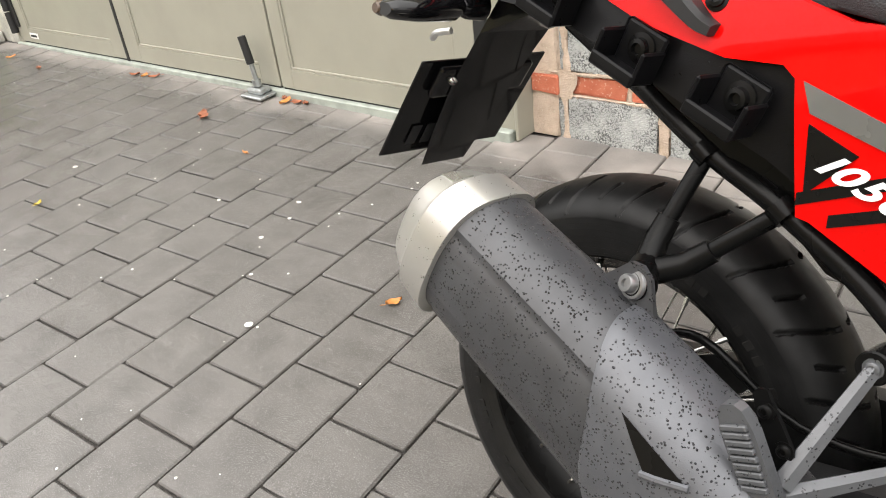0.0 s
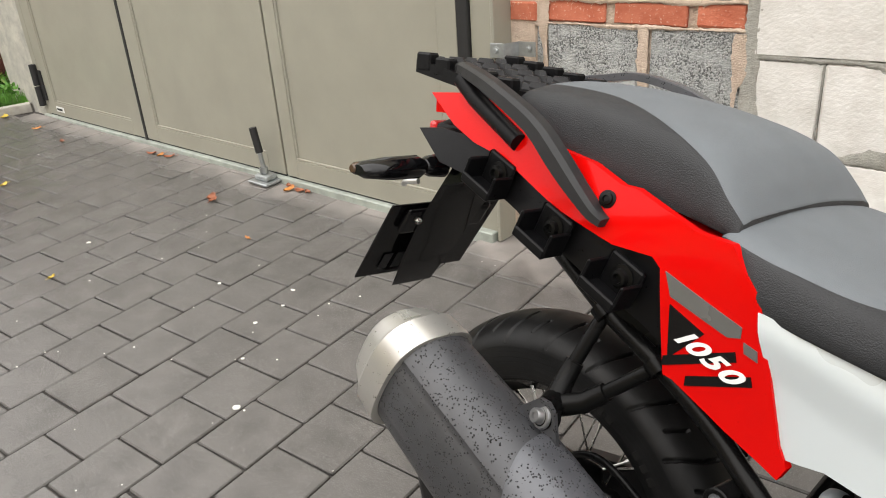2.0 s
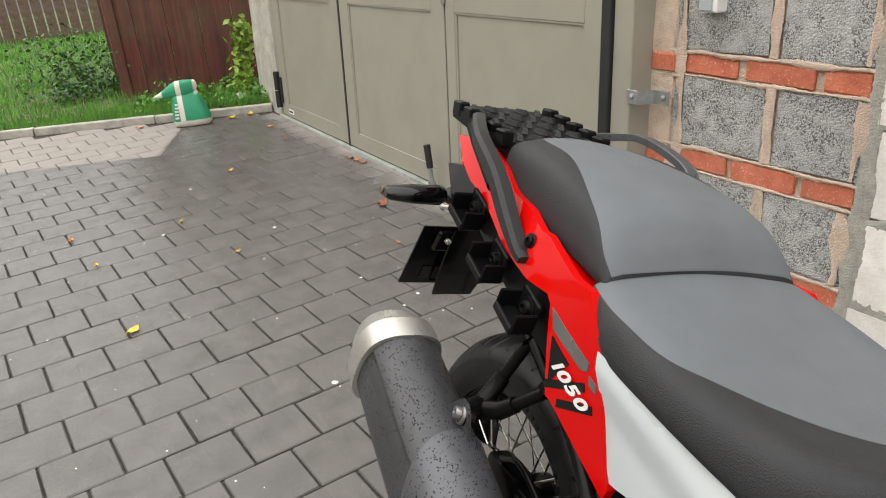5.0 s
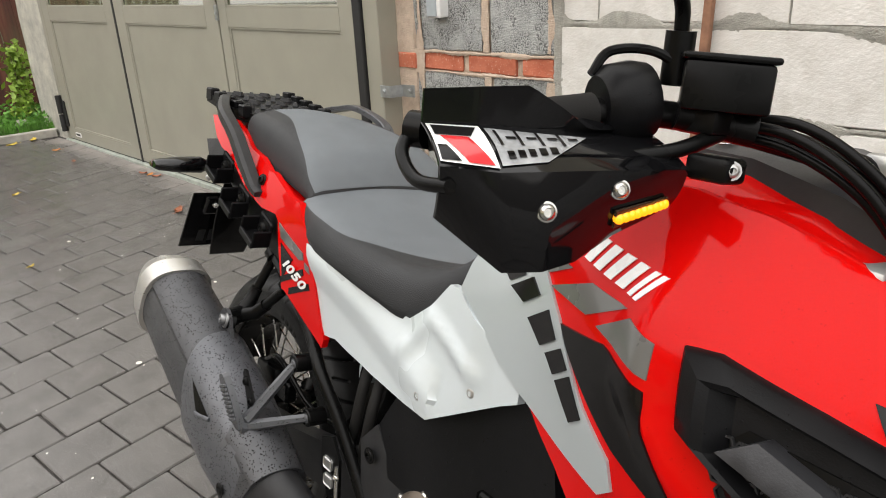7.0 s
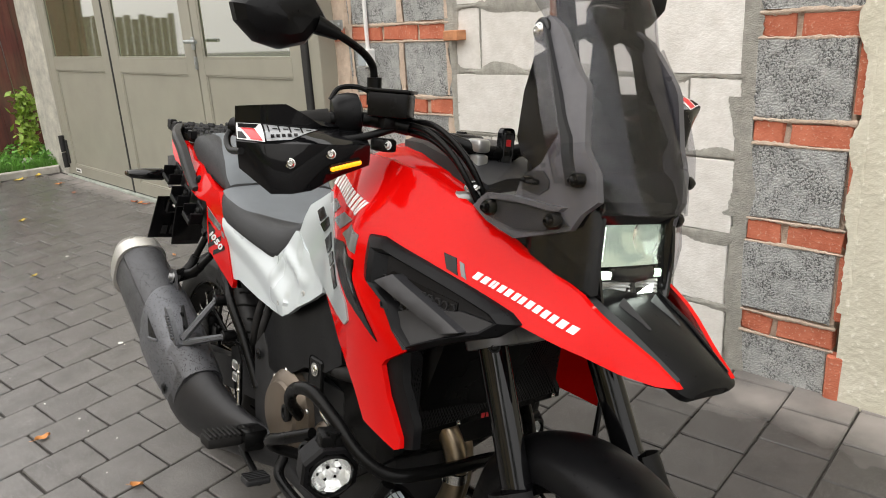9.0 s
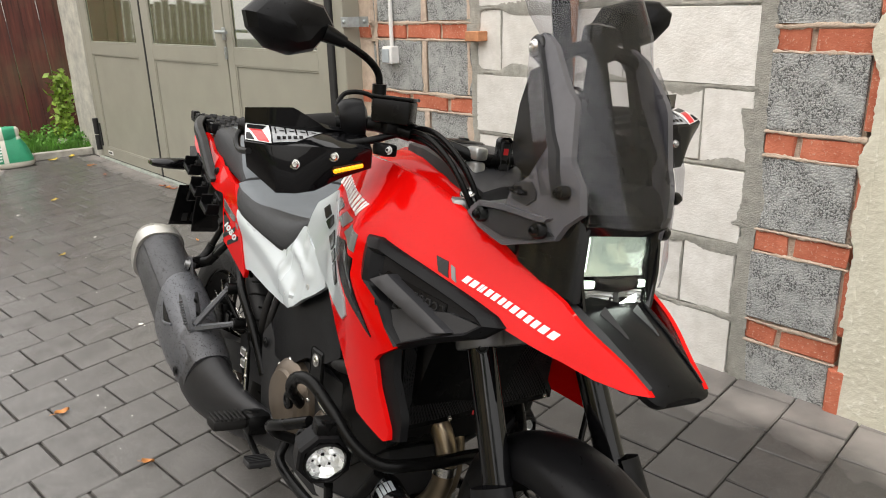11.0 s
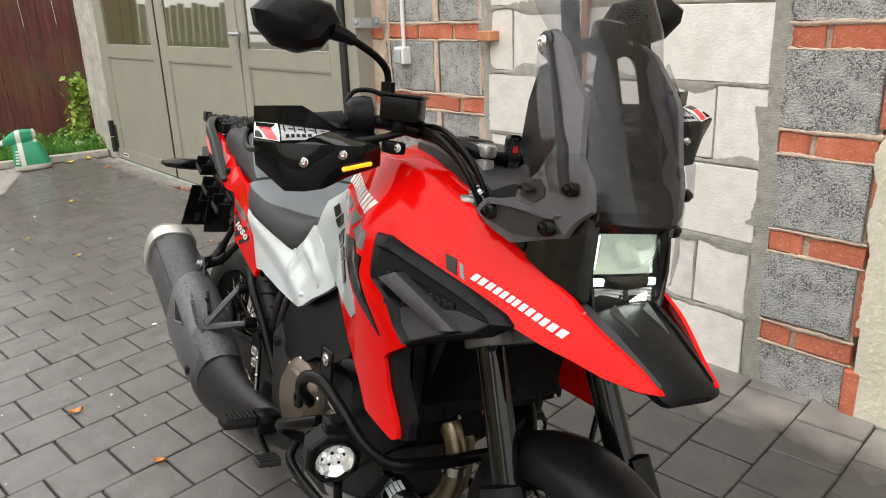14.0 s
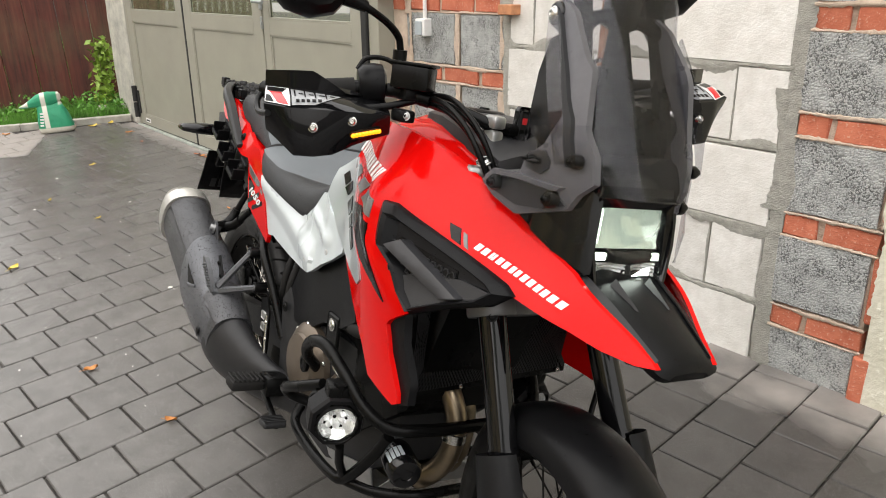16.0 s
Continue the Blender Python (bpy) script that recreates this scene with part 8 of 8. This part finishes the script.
steered("guard_stay", lambda bm: tube(bm, [(0.988, -0.455, 1.050), (1.000, -0.470, 1.032), (1.035, -0.478, 1.016), (1.078, -0.478, 1.018)], 0.006, 10, 5), SATINBLK)


# mirrors; the left one is set higher and further back
REACH = (-0.07, 0.02, 0.015)


def mirror_shell(bm):
    c = Vector((1.078, -0.418, 1.232))
    out = [(0.086, 0.010), (0.060, 0.042), (0.0, 0.050), (-0.060, 0.040), (-0.088, 0.014), (-0.080, -0.012), (-0.045, -0.040), (0.0, -0.048), (0.045, -0.036)]
    rings = []
    for d, k in ((-0.012, 0.93), (-0.012, 1.0), (0.004, 1.0), (0.022, 0.86), (0.034, 0.55), (0.036, 0.1)):
        rings.append([c + Vector((d - 0.25 * y * 0.3, y * k, z * k)) for y, z in out])
    loft(bm, rings)


MIRRORS = steered("mirror", mirror_shell, PLASTIC, None, "black angular rear-view mirror", 30, True, REACH)


def mirror_glass(bm):
    c = Vector((1.0655, -0.418, 1.232))
    out = [(0.080, 0.009), (0.056, 0.038), (0.0, 0.045), (-0.055, 0.036), (-0.081, 0.013), (-0.074, -0.010), (-0.042, -0.036), (0.0, -0.043), (0.042, -0.032)]
    loft(bm, [[c + Vector((d - 0.075 * y, y, z)) for y, z in out] for d in (0.0, 0.0015)])


steered("mirror_glass", mirror_glass, REFLECTOR, MIRRORS, "mirror glass", 30, True, REACH)
steered("mirror_stem", lambda bm: (tube(bm, [(1.068, -0.222, 1.108), (1.070, -0.226, 1.155)], 0.0135, 14), tube(bm, [(1.070, -0.226, 1.155), (1.074, -0.235, 1.176), (1.085, -0.265, 1.196), (1.098, -0.315, 1.215), (1.094, -0.345, 1.226)], 0.0068, 12, 5), tube(bm, [(1.098, -0.320, 1.217), (1.09, -0.360, 1.230)], (0.010, 0.017), 12)), SATINBLK, None, "black mirror stem", 40, True, REACH)

# ---- engine bay ----
bm = bmesh.new()
loft(bm, [[(u, -0.158, 0.492), (u, -0.150, 0.72), (u, 0.262, 0.72), (u, 0.262, 0.530)] for u in (1.085, 1.135)])
rad = part("radiator", bm, SATINBLK, BIKE, "black radiator behind a mesh guard", 30)
for k in range(66):
    for lean in (-1, 1):
        bm = bmesh.new()
        f = -0.20 + 0.50 * k / 65
        y0, y1 = max(-0.150, min(0.255, f - lean * 0.06)), max(-0.150, min(0.255, f + lean * 0.06))
        tube(bm, [(1.138, y0, 0.504 + 0.095 * (y0 + 0.15)), (1.138, y1, 0.70)], 0.0008, 4)
        part("mesh_wire", bm, PLASTICG, rad)
for k in range(2):
    bm = bmesh.new()
    box(bm, 1.1385, 1.141, 0.042 + 0.013 * k, 0.052 + 0.013 * k, 0.512, 0.522, 0.001)
    part("guard_mark", bm, DECALRED, rad, "small red mark")
bolts([((1.139, y, 0.500 + 0.09 * (y + 0.15)), (1, 0, 0)) for y in (-0.135, -0.02, 0.10, 0.24)], STEEL, rad, 0.004)
# cases
bm = bmesh.new()
loft(bm, [[(u, -w, z0), (u, -w, z1), (u, w, z1), (u, w, z0)] for u, w, z0, z1 in ((0.56, 0.13, 0.26, 0.46), (0.66, 0.16, 0.23, 0.50), (0.85, 0.165, 0.22, 0.52), (0.98, 0.13, 0.25, 0.50), (1.05, 0.10, 0.30, 0.55))])
engine = part("engine", bm, PLASTICG, BIKE, "dark engine with bronze covers", 30)
for sd in (-1, 1):
    bm = bmesh.new()
    lathe(bm, [(0.098, -0.03), (0.098, 0.008), (0.090, 0.018), (0.074, 0.026), (0.070, 0.034), (0.040, 0.038), (0, 0.039)], 40, axis_to((0.725, sd * 0.172, 0.405), (0, sd, 0)))
    cc = part("clutch_cover", bm, BRONZE, engine, "bronze clutch cover", 30)
    bm = bmesh.new()
    lathe(bm, [(0.020, 0), (0.020, 0.008), (0.012, 0.010), (0.011, 0.007), (0, 0.007)], 24, axis_to((0.775, sd * 0.207, 0.425), (0, sd, 0)))
    part("filler_plug", bm, SATINBLK, cc, "", 30)
    for k in range(9):
        a = radians(20 + k * 40)
        bolts([((0.725 + 0.094 * math.cos(a), sd * 0.180, 0.405 + 0.094 * math.sin(a)), (0, sd, 0))], STEEL, cc, 0.006)
    bm = bmesh.new()
    lathe(bm, [(0.062, -0.03), (0.062, 0.012), (0.054, 0.022), (0.030, 0.026), (0, 0.027)], 32, axis_to((0.885, sd * 0.155, 0.375), (0, sd, 0)))
    part("crank_cover", bm, BRONZE, engine, "", 30)
    # cylinder and bracket
    bm = bmesh.new()
    box(bm, 0.86, 1.0, 0.05, 0.13, 0.50, 0.66, 0.015, 2, Matrix.Diagonal((1, sd, 1, 1)))
    part("cylinder", bm, BRONZE, engine, "", 30)
    bm = bmesh.new()
    box(bm, 0.83, 0.89, 0.185, 0.192, 0.49, 0.575, 0.006, 1, Matrix.Diagonal((1, sd, 1, 1)))
    part("engine_bracket", bm, SATINBLK, engine, "", 30)
    bolts([((0.86, sd * 0.193, 0.55), (0, sd, 0))], STEEL, engine, 0.011)
# headers and filter
bar("header_pipe", [(1.02, -0.03, 0.52), (1.10, -0.02, 0.49), (1.135, -0.01, 0.42), (1.12, -0.02, 0.33), (1.06, -0.05, 0.265), (0.95, -0.06, 0.245), (0.72, -0.08, 0.245)], 0.024, PIPE, None, "heat-tinted exhaust header", 6, 18)
bar("header_pipe", [(1.00, 0.05, 0.50), (1.07, 0.06, 0.42), (1.04, 0.06, 0.28), (0.92, 0.02, 0.245)], 0.024, PIPE, None, "heat-tinted exhaust header", 6, 18)
for p, d in (((1.06, -0.05, 0.27), (-0.7, -0.2, -0.4)), ((1.132, -0.012, 0.40), (0.1, 0, 1))):
    bm = bmesh.new()
    lathe(bm, [(0.024, -0.012), (0.029, -0.010), (0.029, 0.010), (0.024, 0.012), (0.024, -0.012)], 20, axis_to(p, d))
    part("pipe_clamp", bm, STEEL, BIKE, "", 30)
bm = bmesh.new()
lathe(bm, [(0, -0.01), (0.034, -0.01), (0.036, 0.0), (0.036, 0.062), (0.031, 0.070), (0.014, 0.071), (0.013, 0.069), (0, 0.069)], 30, axis_to((1.085, -0.120, 0.340), (0.95, -0.18, -0.12)))
filt = part("oil_filter", bm, GLOSSBLK, BIKE, "gloss black oil filter with pale print", 35)
bm = bmesh.new()
for k in range(4):
    a = radians(100 + k * 16)
    m = axis_to((1.085, -0.120, 0.340), (0.95, -0.18, -0.12))
    box(bm, 0.0362, 0.0368, -0.004, 0.004, 0.018, 0.050, 0, 1, m @ Matrix.Rotation(a, 4, "Z"))
part("print", bm, GREYPLAST, filt, "pale unreadable print")
# skid plate
bm = bmesh.new()
loft(bm, [[(u, -w, z), (u, w, z), (u, w, z - 0.004), (u, -w, z - 0.004)] for u, w, z in ((1.075, 0.08, 0.30), (1.02, 0.125, 0.225), (0.86, 0.150, 0.195), (0.66, 0.13, 0.20))])
loft(bm, [[(u, -w, z), (u, -w - 0.012, z + 0.055), (u, -w - 0.016, z + 0.055), (u, -w - 0.004, z)] for u, w, z in ((1.02, 0.125, 0.222), (0.86, 0.150, 0.192), (0.70, 0.135, 0.196))])
part("skid_plate", bm, ALLOY, BIKE, "bare aluminium skid plate", 30)

# crash bars and fog lamps
UP = [(0.795, -0.185, 0.42), (0.835, -0.235, 0.475), (0.885, -0.252, 0.522), (0.955, -0.252, 0.540), (1.035, -0.242, 0.510), (1.095, -0.222, 0.462), (1.140, -0.180, 0.432), (1.155, -0.10, 0.428), (1.157, 0.0, 0.428)]
HOOP = [(0.83, -0.195, 0.345), (0.815, -0.250, 0.365), (0.835, -0.280, 0.395), (0.90, -0.283, 0.425), (0.985, -0.262, 0.465)]
LOW = [(0.69, -0.165, 0.285), (0.71, -0.188, 0.245), (0.82, -0.200, 0.235), (0.955, -0.202, 0.238), (1.005, -0.192, 0.252), (1.075, -0.180, 0.330), (1.125, -0.170, 0.405)]
FRONTLOW = [(0.985, -0.195, 0.242), (1.06, -0.150, 0.245), (1.11, -0.08, 0.255), (1.12, 0.0, 0.260)]
for sd in (1, -1):
    fl = (lambda P: P) if sd == 1 else mirrored
    cb = bar("crash_bar", fl(UP), 0.0135, SATINBLK, None, "satin black steel crash bar", 6, 14)
    bar("crash_hoop", fl(HOOP), 0.0125, SATINBLK, cb, "", 6, 14)
    bar("lower_bar", fl(LOW), 0.0125, SATINBLK, cb, "", 6, 14)
    bar("cross_bar", fl(FRONTLOW), 0.0115, SATINBLK, cb, "", 6, 14)
    bar("tie_bar", fl([(1.04, -0.235, 0.35), (1.02, -0.22, 0.30), (1.0, -0.195, 0.255)]), 0.010, SATINBLK, cb, "", 0, 12)
    bm = bmesh.new()
    m = axis_to((1.058, -sd * 0.258, 0.412), (0.96, -sd * 0.20, -0.20))
    lathe(bm, [(0, -0.075), (0.024, -0.072), (0.036, -0.045), (0.044, -0.020), (0.047, 0.0), (0.047, 0.010), (0.043, 0.012), (0.040, 0.004), (0.038, -0.010), (0, -0.022)], 32, m)
    fog = part("fog_lamp", bm, SATINBLK, BIKE, "round clear fog lamp in a black housing", 35)
    bm = bmesh.new()
    box(bm, -0.026, 0.026, -0.022, 0.022, -0.045, -0.005, 0.006, 2, m @ Matrix.Translation((0.0, 0.058, 0.0)))
    tube(bm, [m @ Vector((0, 0.045, -0.02)), m @ Vector((0, 0.085, -0.02))], 0.016, 12)
    part("fog_bracket", bm, SATINBLK, fog, "", 30)
    bm = bmesh.new()
    lathe(bm, [(0.048, -0.060), (0.058, -0.050), (0.062, -0.006), (0.058, 0.002), (0.050, 0.004), (0.049, -0.004), (0.048, -0.060)], 8, m @ Matrix.Rotation(radians(22.5), 4, "Z"))
    part("fog_shroud", bm, PLASTIC, fog, "angular black shroud round the lamp", 20)
    bm = bmesh.new()
    rows = []
    for r_, z_, tw in ((0.004, -0.020, 0.0), (0.014, -0.012, 0.25), (0.024, -0.014, 0.0), (0.031, -0.004, 0.25), (0.040, 0.002, 0.0)):
        rows.append([m @ Vector((r_ * math.cos(2 * math.pi * (k + tw) / 14), r_ * math.sin(2 * math.pi * (k + tw) / 14), z_ + (0.003 if k % 2 else -0.003) * (r_ > 0.01))) for k in range(14)])
    loft(bm, rows, cap=False)
    part("fog_reflector", bm, FOGREFL, fog, "faceted bright reflector", 0)
    bm = bmesh.new()
    lathe(bm, [(0, 0.014), (0.020, 0.0125), (0.034, 0.009), (0.0405, 0.006), (0.040, 0.003), (0, 0.008)], 32, m)
    ln = part("fog_lens", bm, CLEARLENS, fog, "clear lens", 60)
    ln.visible_shadow = False
    bm = bmesh.new()
    lathe(bm, [(0.016, 0), (0.016, 0.010), (0.010, 0.012), (0.009, 0.008), (0, 0.008)], 20, axis_to((0.985, -sd * 0.272, 0.432), (0.2, -sd, 0.4)))
    part("fog_knob", bm, SATINBLK, fog, "", 30)
bar("loose_cable", [(0.99, -0.22, 0.47), (0.97, -0.235, 0.50), (0.955, -0.225, 0.525)], 0.004, STEEL)
bar("radiator_hose", [(0.90, -0.165, 0.56), (0.98, -0.19, 0.58), (1.06, -0.185, 0.60), (1.10, -0.17, 0.64)], 0.016, TYRE, None, "black rubber hose")
for q in ((0.44, 0.60), (0.475, 0.585)):
    bar("rear_hose", [(q[0], -0.10, q[1] + 0.03), (q[0] + 0.035, -0.145, q[1] - 0.03), (q[0] + 0.025, -0.15, q[1] - 0.10), (q[0] - 0.02, -0.13, q[1] - 0.17)], 0.010, TYRE, None, "black ribbed hose")
bm = bmesh.new()
box(bm, 0.405, 0.432, -0.115, -0.08, 0.552, 0.590, 0.010, 2)
part("fluid_bottle", bm, GREYPLAST, BIKE, "translucent grey fluid bottle", 40)
bar("shock_absorber", [(0.33, 0.0, 0.36), (0.43, 0.0, 0.62)], 0.035, SATINBLK)


# ---- proportions ----
ROUND = ("rear_wheel", "front_wheel", "tyre", "spoke", "side_mark", "brake_disc", "front_mudguard")


def settled(co):
    """From the drawing of the flanks to the machine as it stands: narrower, taller, swept back towards its sides."""
    side = math.copysign(math.sqrt(co.y * co.y + 0.0016) - 0.04, co.y)
    return Vector((1.0038 * co.x + 0.148 * side - 0.0368 * co.z, 0.9556 * co.y, 1.0503 * co.z + 0.015 * side + 0.0145 * co.x))


def settle(ob):
    for child in ob.children:
        if child.type == "MESH" and child.name.split(".")[0] not in ROUND:
            for v in child.data.vertices:
                v.co = settled(v.co)
        elif child.type == "LIGHT":
            child.location = settled(child.location)
        settle(child)


settle(BIKE)

# ---- litter on the paving ----
def build_litter():
    r = random.Random(21)

    def leaf(x, y, size, mat, label, ang):
        bm = bmesh.new()
        n = 6
        top, bot = [], []
        for i in range(n + 1):
            f = i / n
            w = size * 0.30 * math.sin(math.pi * min(1, f * 0.96 + 0.04)) ** 0.8
            curl = size * 0.28 * (f - 0.5) ** 2 * 2
            top.append((bm.verts.new((size * (f - 0.5), w, 0.006 + curl + r.uniform(0, 0.006))), bm.verts.new((size * (f - 0.5), 0, 0.003 + curl * 0.6)), bm.verts.new((size * (f - 0.5), -w, 0.006 + curl + r.uniform(0, 0.006)))))
        for a, b in zip(top, top[1:]):
            bm.faces.new((a[0], a[1], b[1], b[0]))
            bm.faces.new((a[1], a[2], b[2], b[1]))
        tube(bm, [(-size * 0.5, 0, 0.006), (-size * 0.85, size * 0.06, 0.008)], 0.0009, 5)
        ob = part("fallen_leaf", bm, mat, None, "", 60)
        ob.matrix_basis = pose(x, y, 0.0, 0, 0, ang)
        tagged(ob, label, "leaf", "fallen leaves")

    for x, y, s, k in ((-0.075, 1.153, 0.045, 0), (0.189, 0.385, 0.050, 0), (0.734, 0.489, 0.042, 0), (-1.563, 2.049, 0.07, 0), (-1.50, 2.065, 0.06, 1), (-1.60, 2.08, 0.05, 1), (-1.450, 2.074, 0.045, 1), (-1.80, 1.775, 0.055, 1), (-1.84, 1.79, 0.07, 1), (-2.78, 2.01, 0.06, 1), (-2.62, 2.03, 0.06, 1), (-2.70, 2.02, 0.05, 0), (-1.28, 1.60, 0.03, 0), (-1.18, 0.385, 0.065, 2), (-2.335, 0.822, 0.035, 2), (-2.45, 0.28, 0.05, 0), (-3.1, 1.3, 0.05, 2), (-3.6, 1.85, 0.05, 1), (-1.7, 0.95, 0.03, 2), (-4.1, 1.9, 0.06, 0), (-4.684, 1.748, 0.09, 2), (-4.690, 1.914, 0.09, 2), (-4.80, 1.60, 0.07, 0), (-2.0, 0.35, 0.035, 2), (-4.95, 1.05, 0.07, 0)):
        mat, nm = ((LEAFORANGE, "orange"), (LEAFBROWN, "red-brown"), (LEAFYELLOW, "yellow"))[k]
        leaf(x, y, s, mat, f"small curled {nm} autumn leaf lying on the wet paving", r.uniform(0, 360))
    spots = [(-0.358, 0.891, 0.013), (-0.760, 1.422, 0.012), (-0.692, 1.203, 0.010), (-0.702, 1.330, 0.009), (-1.05, 1.30, 0.010), (-0.55, 1.05, 0.007), (-1.9, 1.2, 0.014), (-2.2, 0.7, 0.012), (-2.9, 1.0, 0.012)]
    spots += [(r.uniform(-4.5, 0.6), r.uniform(-0.3, 2.0), r.uniform(0.002, 0.006)) for _ in range(110)]
    bm = bmesh.new()
    for x, y, s in spots:
        n = 6
        z = 0.0015
        a0 = r.uniform(0, 6)
        lo = [bm.verts.new((x + s * r.uniform(0.6, 1.1) * math.cos(a0 + k * 1.047), y + s * r.uniform(0.5, 1.0) * math.sin(a0 + k * 1.047), z)) for k in range(n)]
        c = bm.verts.new((x, y, z + s * 0.35))
        for k in range(n):
            bm.faces.new((lo[k], lo[(k + 1) % n], c))
    tagged(part("chips", bm, CHIP), "scattered pale chips and petals on the paving", "litter", kind="stuff")


build_litter()


# ---- paving and masonry pieces ----
def lay_paving():
    ang = radians(4.2)
    a = Vector((math.cos(ang), math.sin(ang)))
    b = Vector((-math.sin(ang), math.cos(ang)))
    p0 = Vector((-0.335, 0.7394))
    pa, pb, gap = 0.2075, 0.2075, 0.0055
    pavement = thing("pavement", "wet dark grey square concrete paving stones laid in offset rows", "paving", pose(0, 0, 0), kind="structure")
    shapes = []
    for s in range(6):
        bm = bmesh.new()
        box(bm, -(pa - gap) / 2, (pa - gap) / 2, -(pb - gap) / 2, (pb - gap) / 2, -0.05, 0.0, 0.004, 1)
        r = random.Random(s)
        for v in bm.verts:
            if v.co.z > -0.01:
                v.co += Vector((r.uniform(-0.001, 0.001), r.uniform(-0.001, 0.001), r.uniform(-0.0012, 0.0)))
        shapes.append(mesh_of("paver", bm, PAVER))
    r = random.Random(5)
    near, far = [], []
    for i in range(-50, 50):
        for j in range(-44, 26):
            # half bond; beyond the motorcycle the rows are out of step by half a stone
            bond = 0.5 * ((i + 1) % 2) if i < 9 else 0.5 * (i % 2) + 0.07
            c = p0 + a * ((i - 0.5) * pa) + b * ((j + 0.5 + bond) * pb)
            if not ((KERB_AT.inverted() @ Vector((c.x, c.y, 0))).x > 0.05 and c.x < 7.0 and -5.4 < c.y < YW + 0.08):
                continue
            if c.y > YD + 0.06 and c.x < -0.30:
                continue
            d = min((c - Vector(q)).length for q in ((-0.3, 0.7), (0.4, 0.3), (2.0, 1.9), (-1.4, 1.0)))
            near.append((d, c))
    near.sort(key=lambda q: q[0])
    cut = 300
    for n, (d, c) in enumerate(near[:cut]):
        ob = new("paver", shapes[n % 6])
        ob.parent = pavement
        ob.matrix_basis = Matrix.Translation((c.x, c.y, r.uniform(-0.0016, 0.0012))) @ pose(0, 0, 0, r.uniform(-0.25, 0.25), r.uniform(-0.25, 0.25), 4.2 + r.uniform(-0.35, 0.35) + 180 * (n % 2))
    verts, faces = [], []
    for n, (d, c) in enumerate(near[cut:]):
        m = Matrix.Translation((c.x, c.y, r.uniform(-0.0016, 0.0012))) @ pose(0, 0, 0, r.uniform(-0.25, 0.25), r.uniform(-0.25, 0.25), 4.2 + r.uniform(-0.35, 0.35))
        k = len(verts)
        me = shapes[n % 6]
        verts += [tuple(m @ v.co) for v in me.vertices]
        faces += [tuple(k + q for q in p.vertices) for p in me.polygons]
    me = bpy.data.meshes.new("paver_field")
    me.from_pydata(verts, [], faces)
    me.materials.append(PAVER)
    ob = new("paver_field", me)
    ob.parent = pavement
    tagged(ob, kind="stuff")


lay_paving()
lay_masonry(WALL)

# the yard, the garden and what stands on them follow the fall of the ground
for ob in list(scene.collection.objects):
    if ob.parent is None and ob.type in ("MESH", "EMPTY") and not ob.name.startswith(("wall_", "door_", "switch_box", "wood_peg", "timber_lath", "wall_bracket")):
        ob.matrix_basis = YARD @ ob.matrix_basis
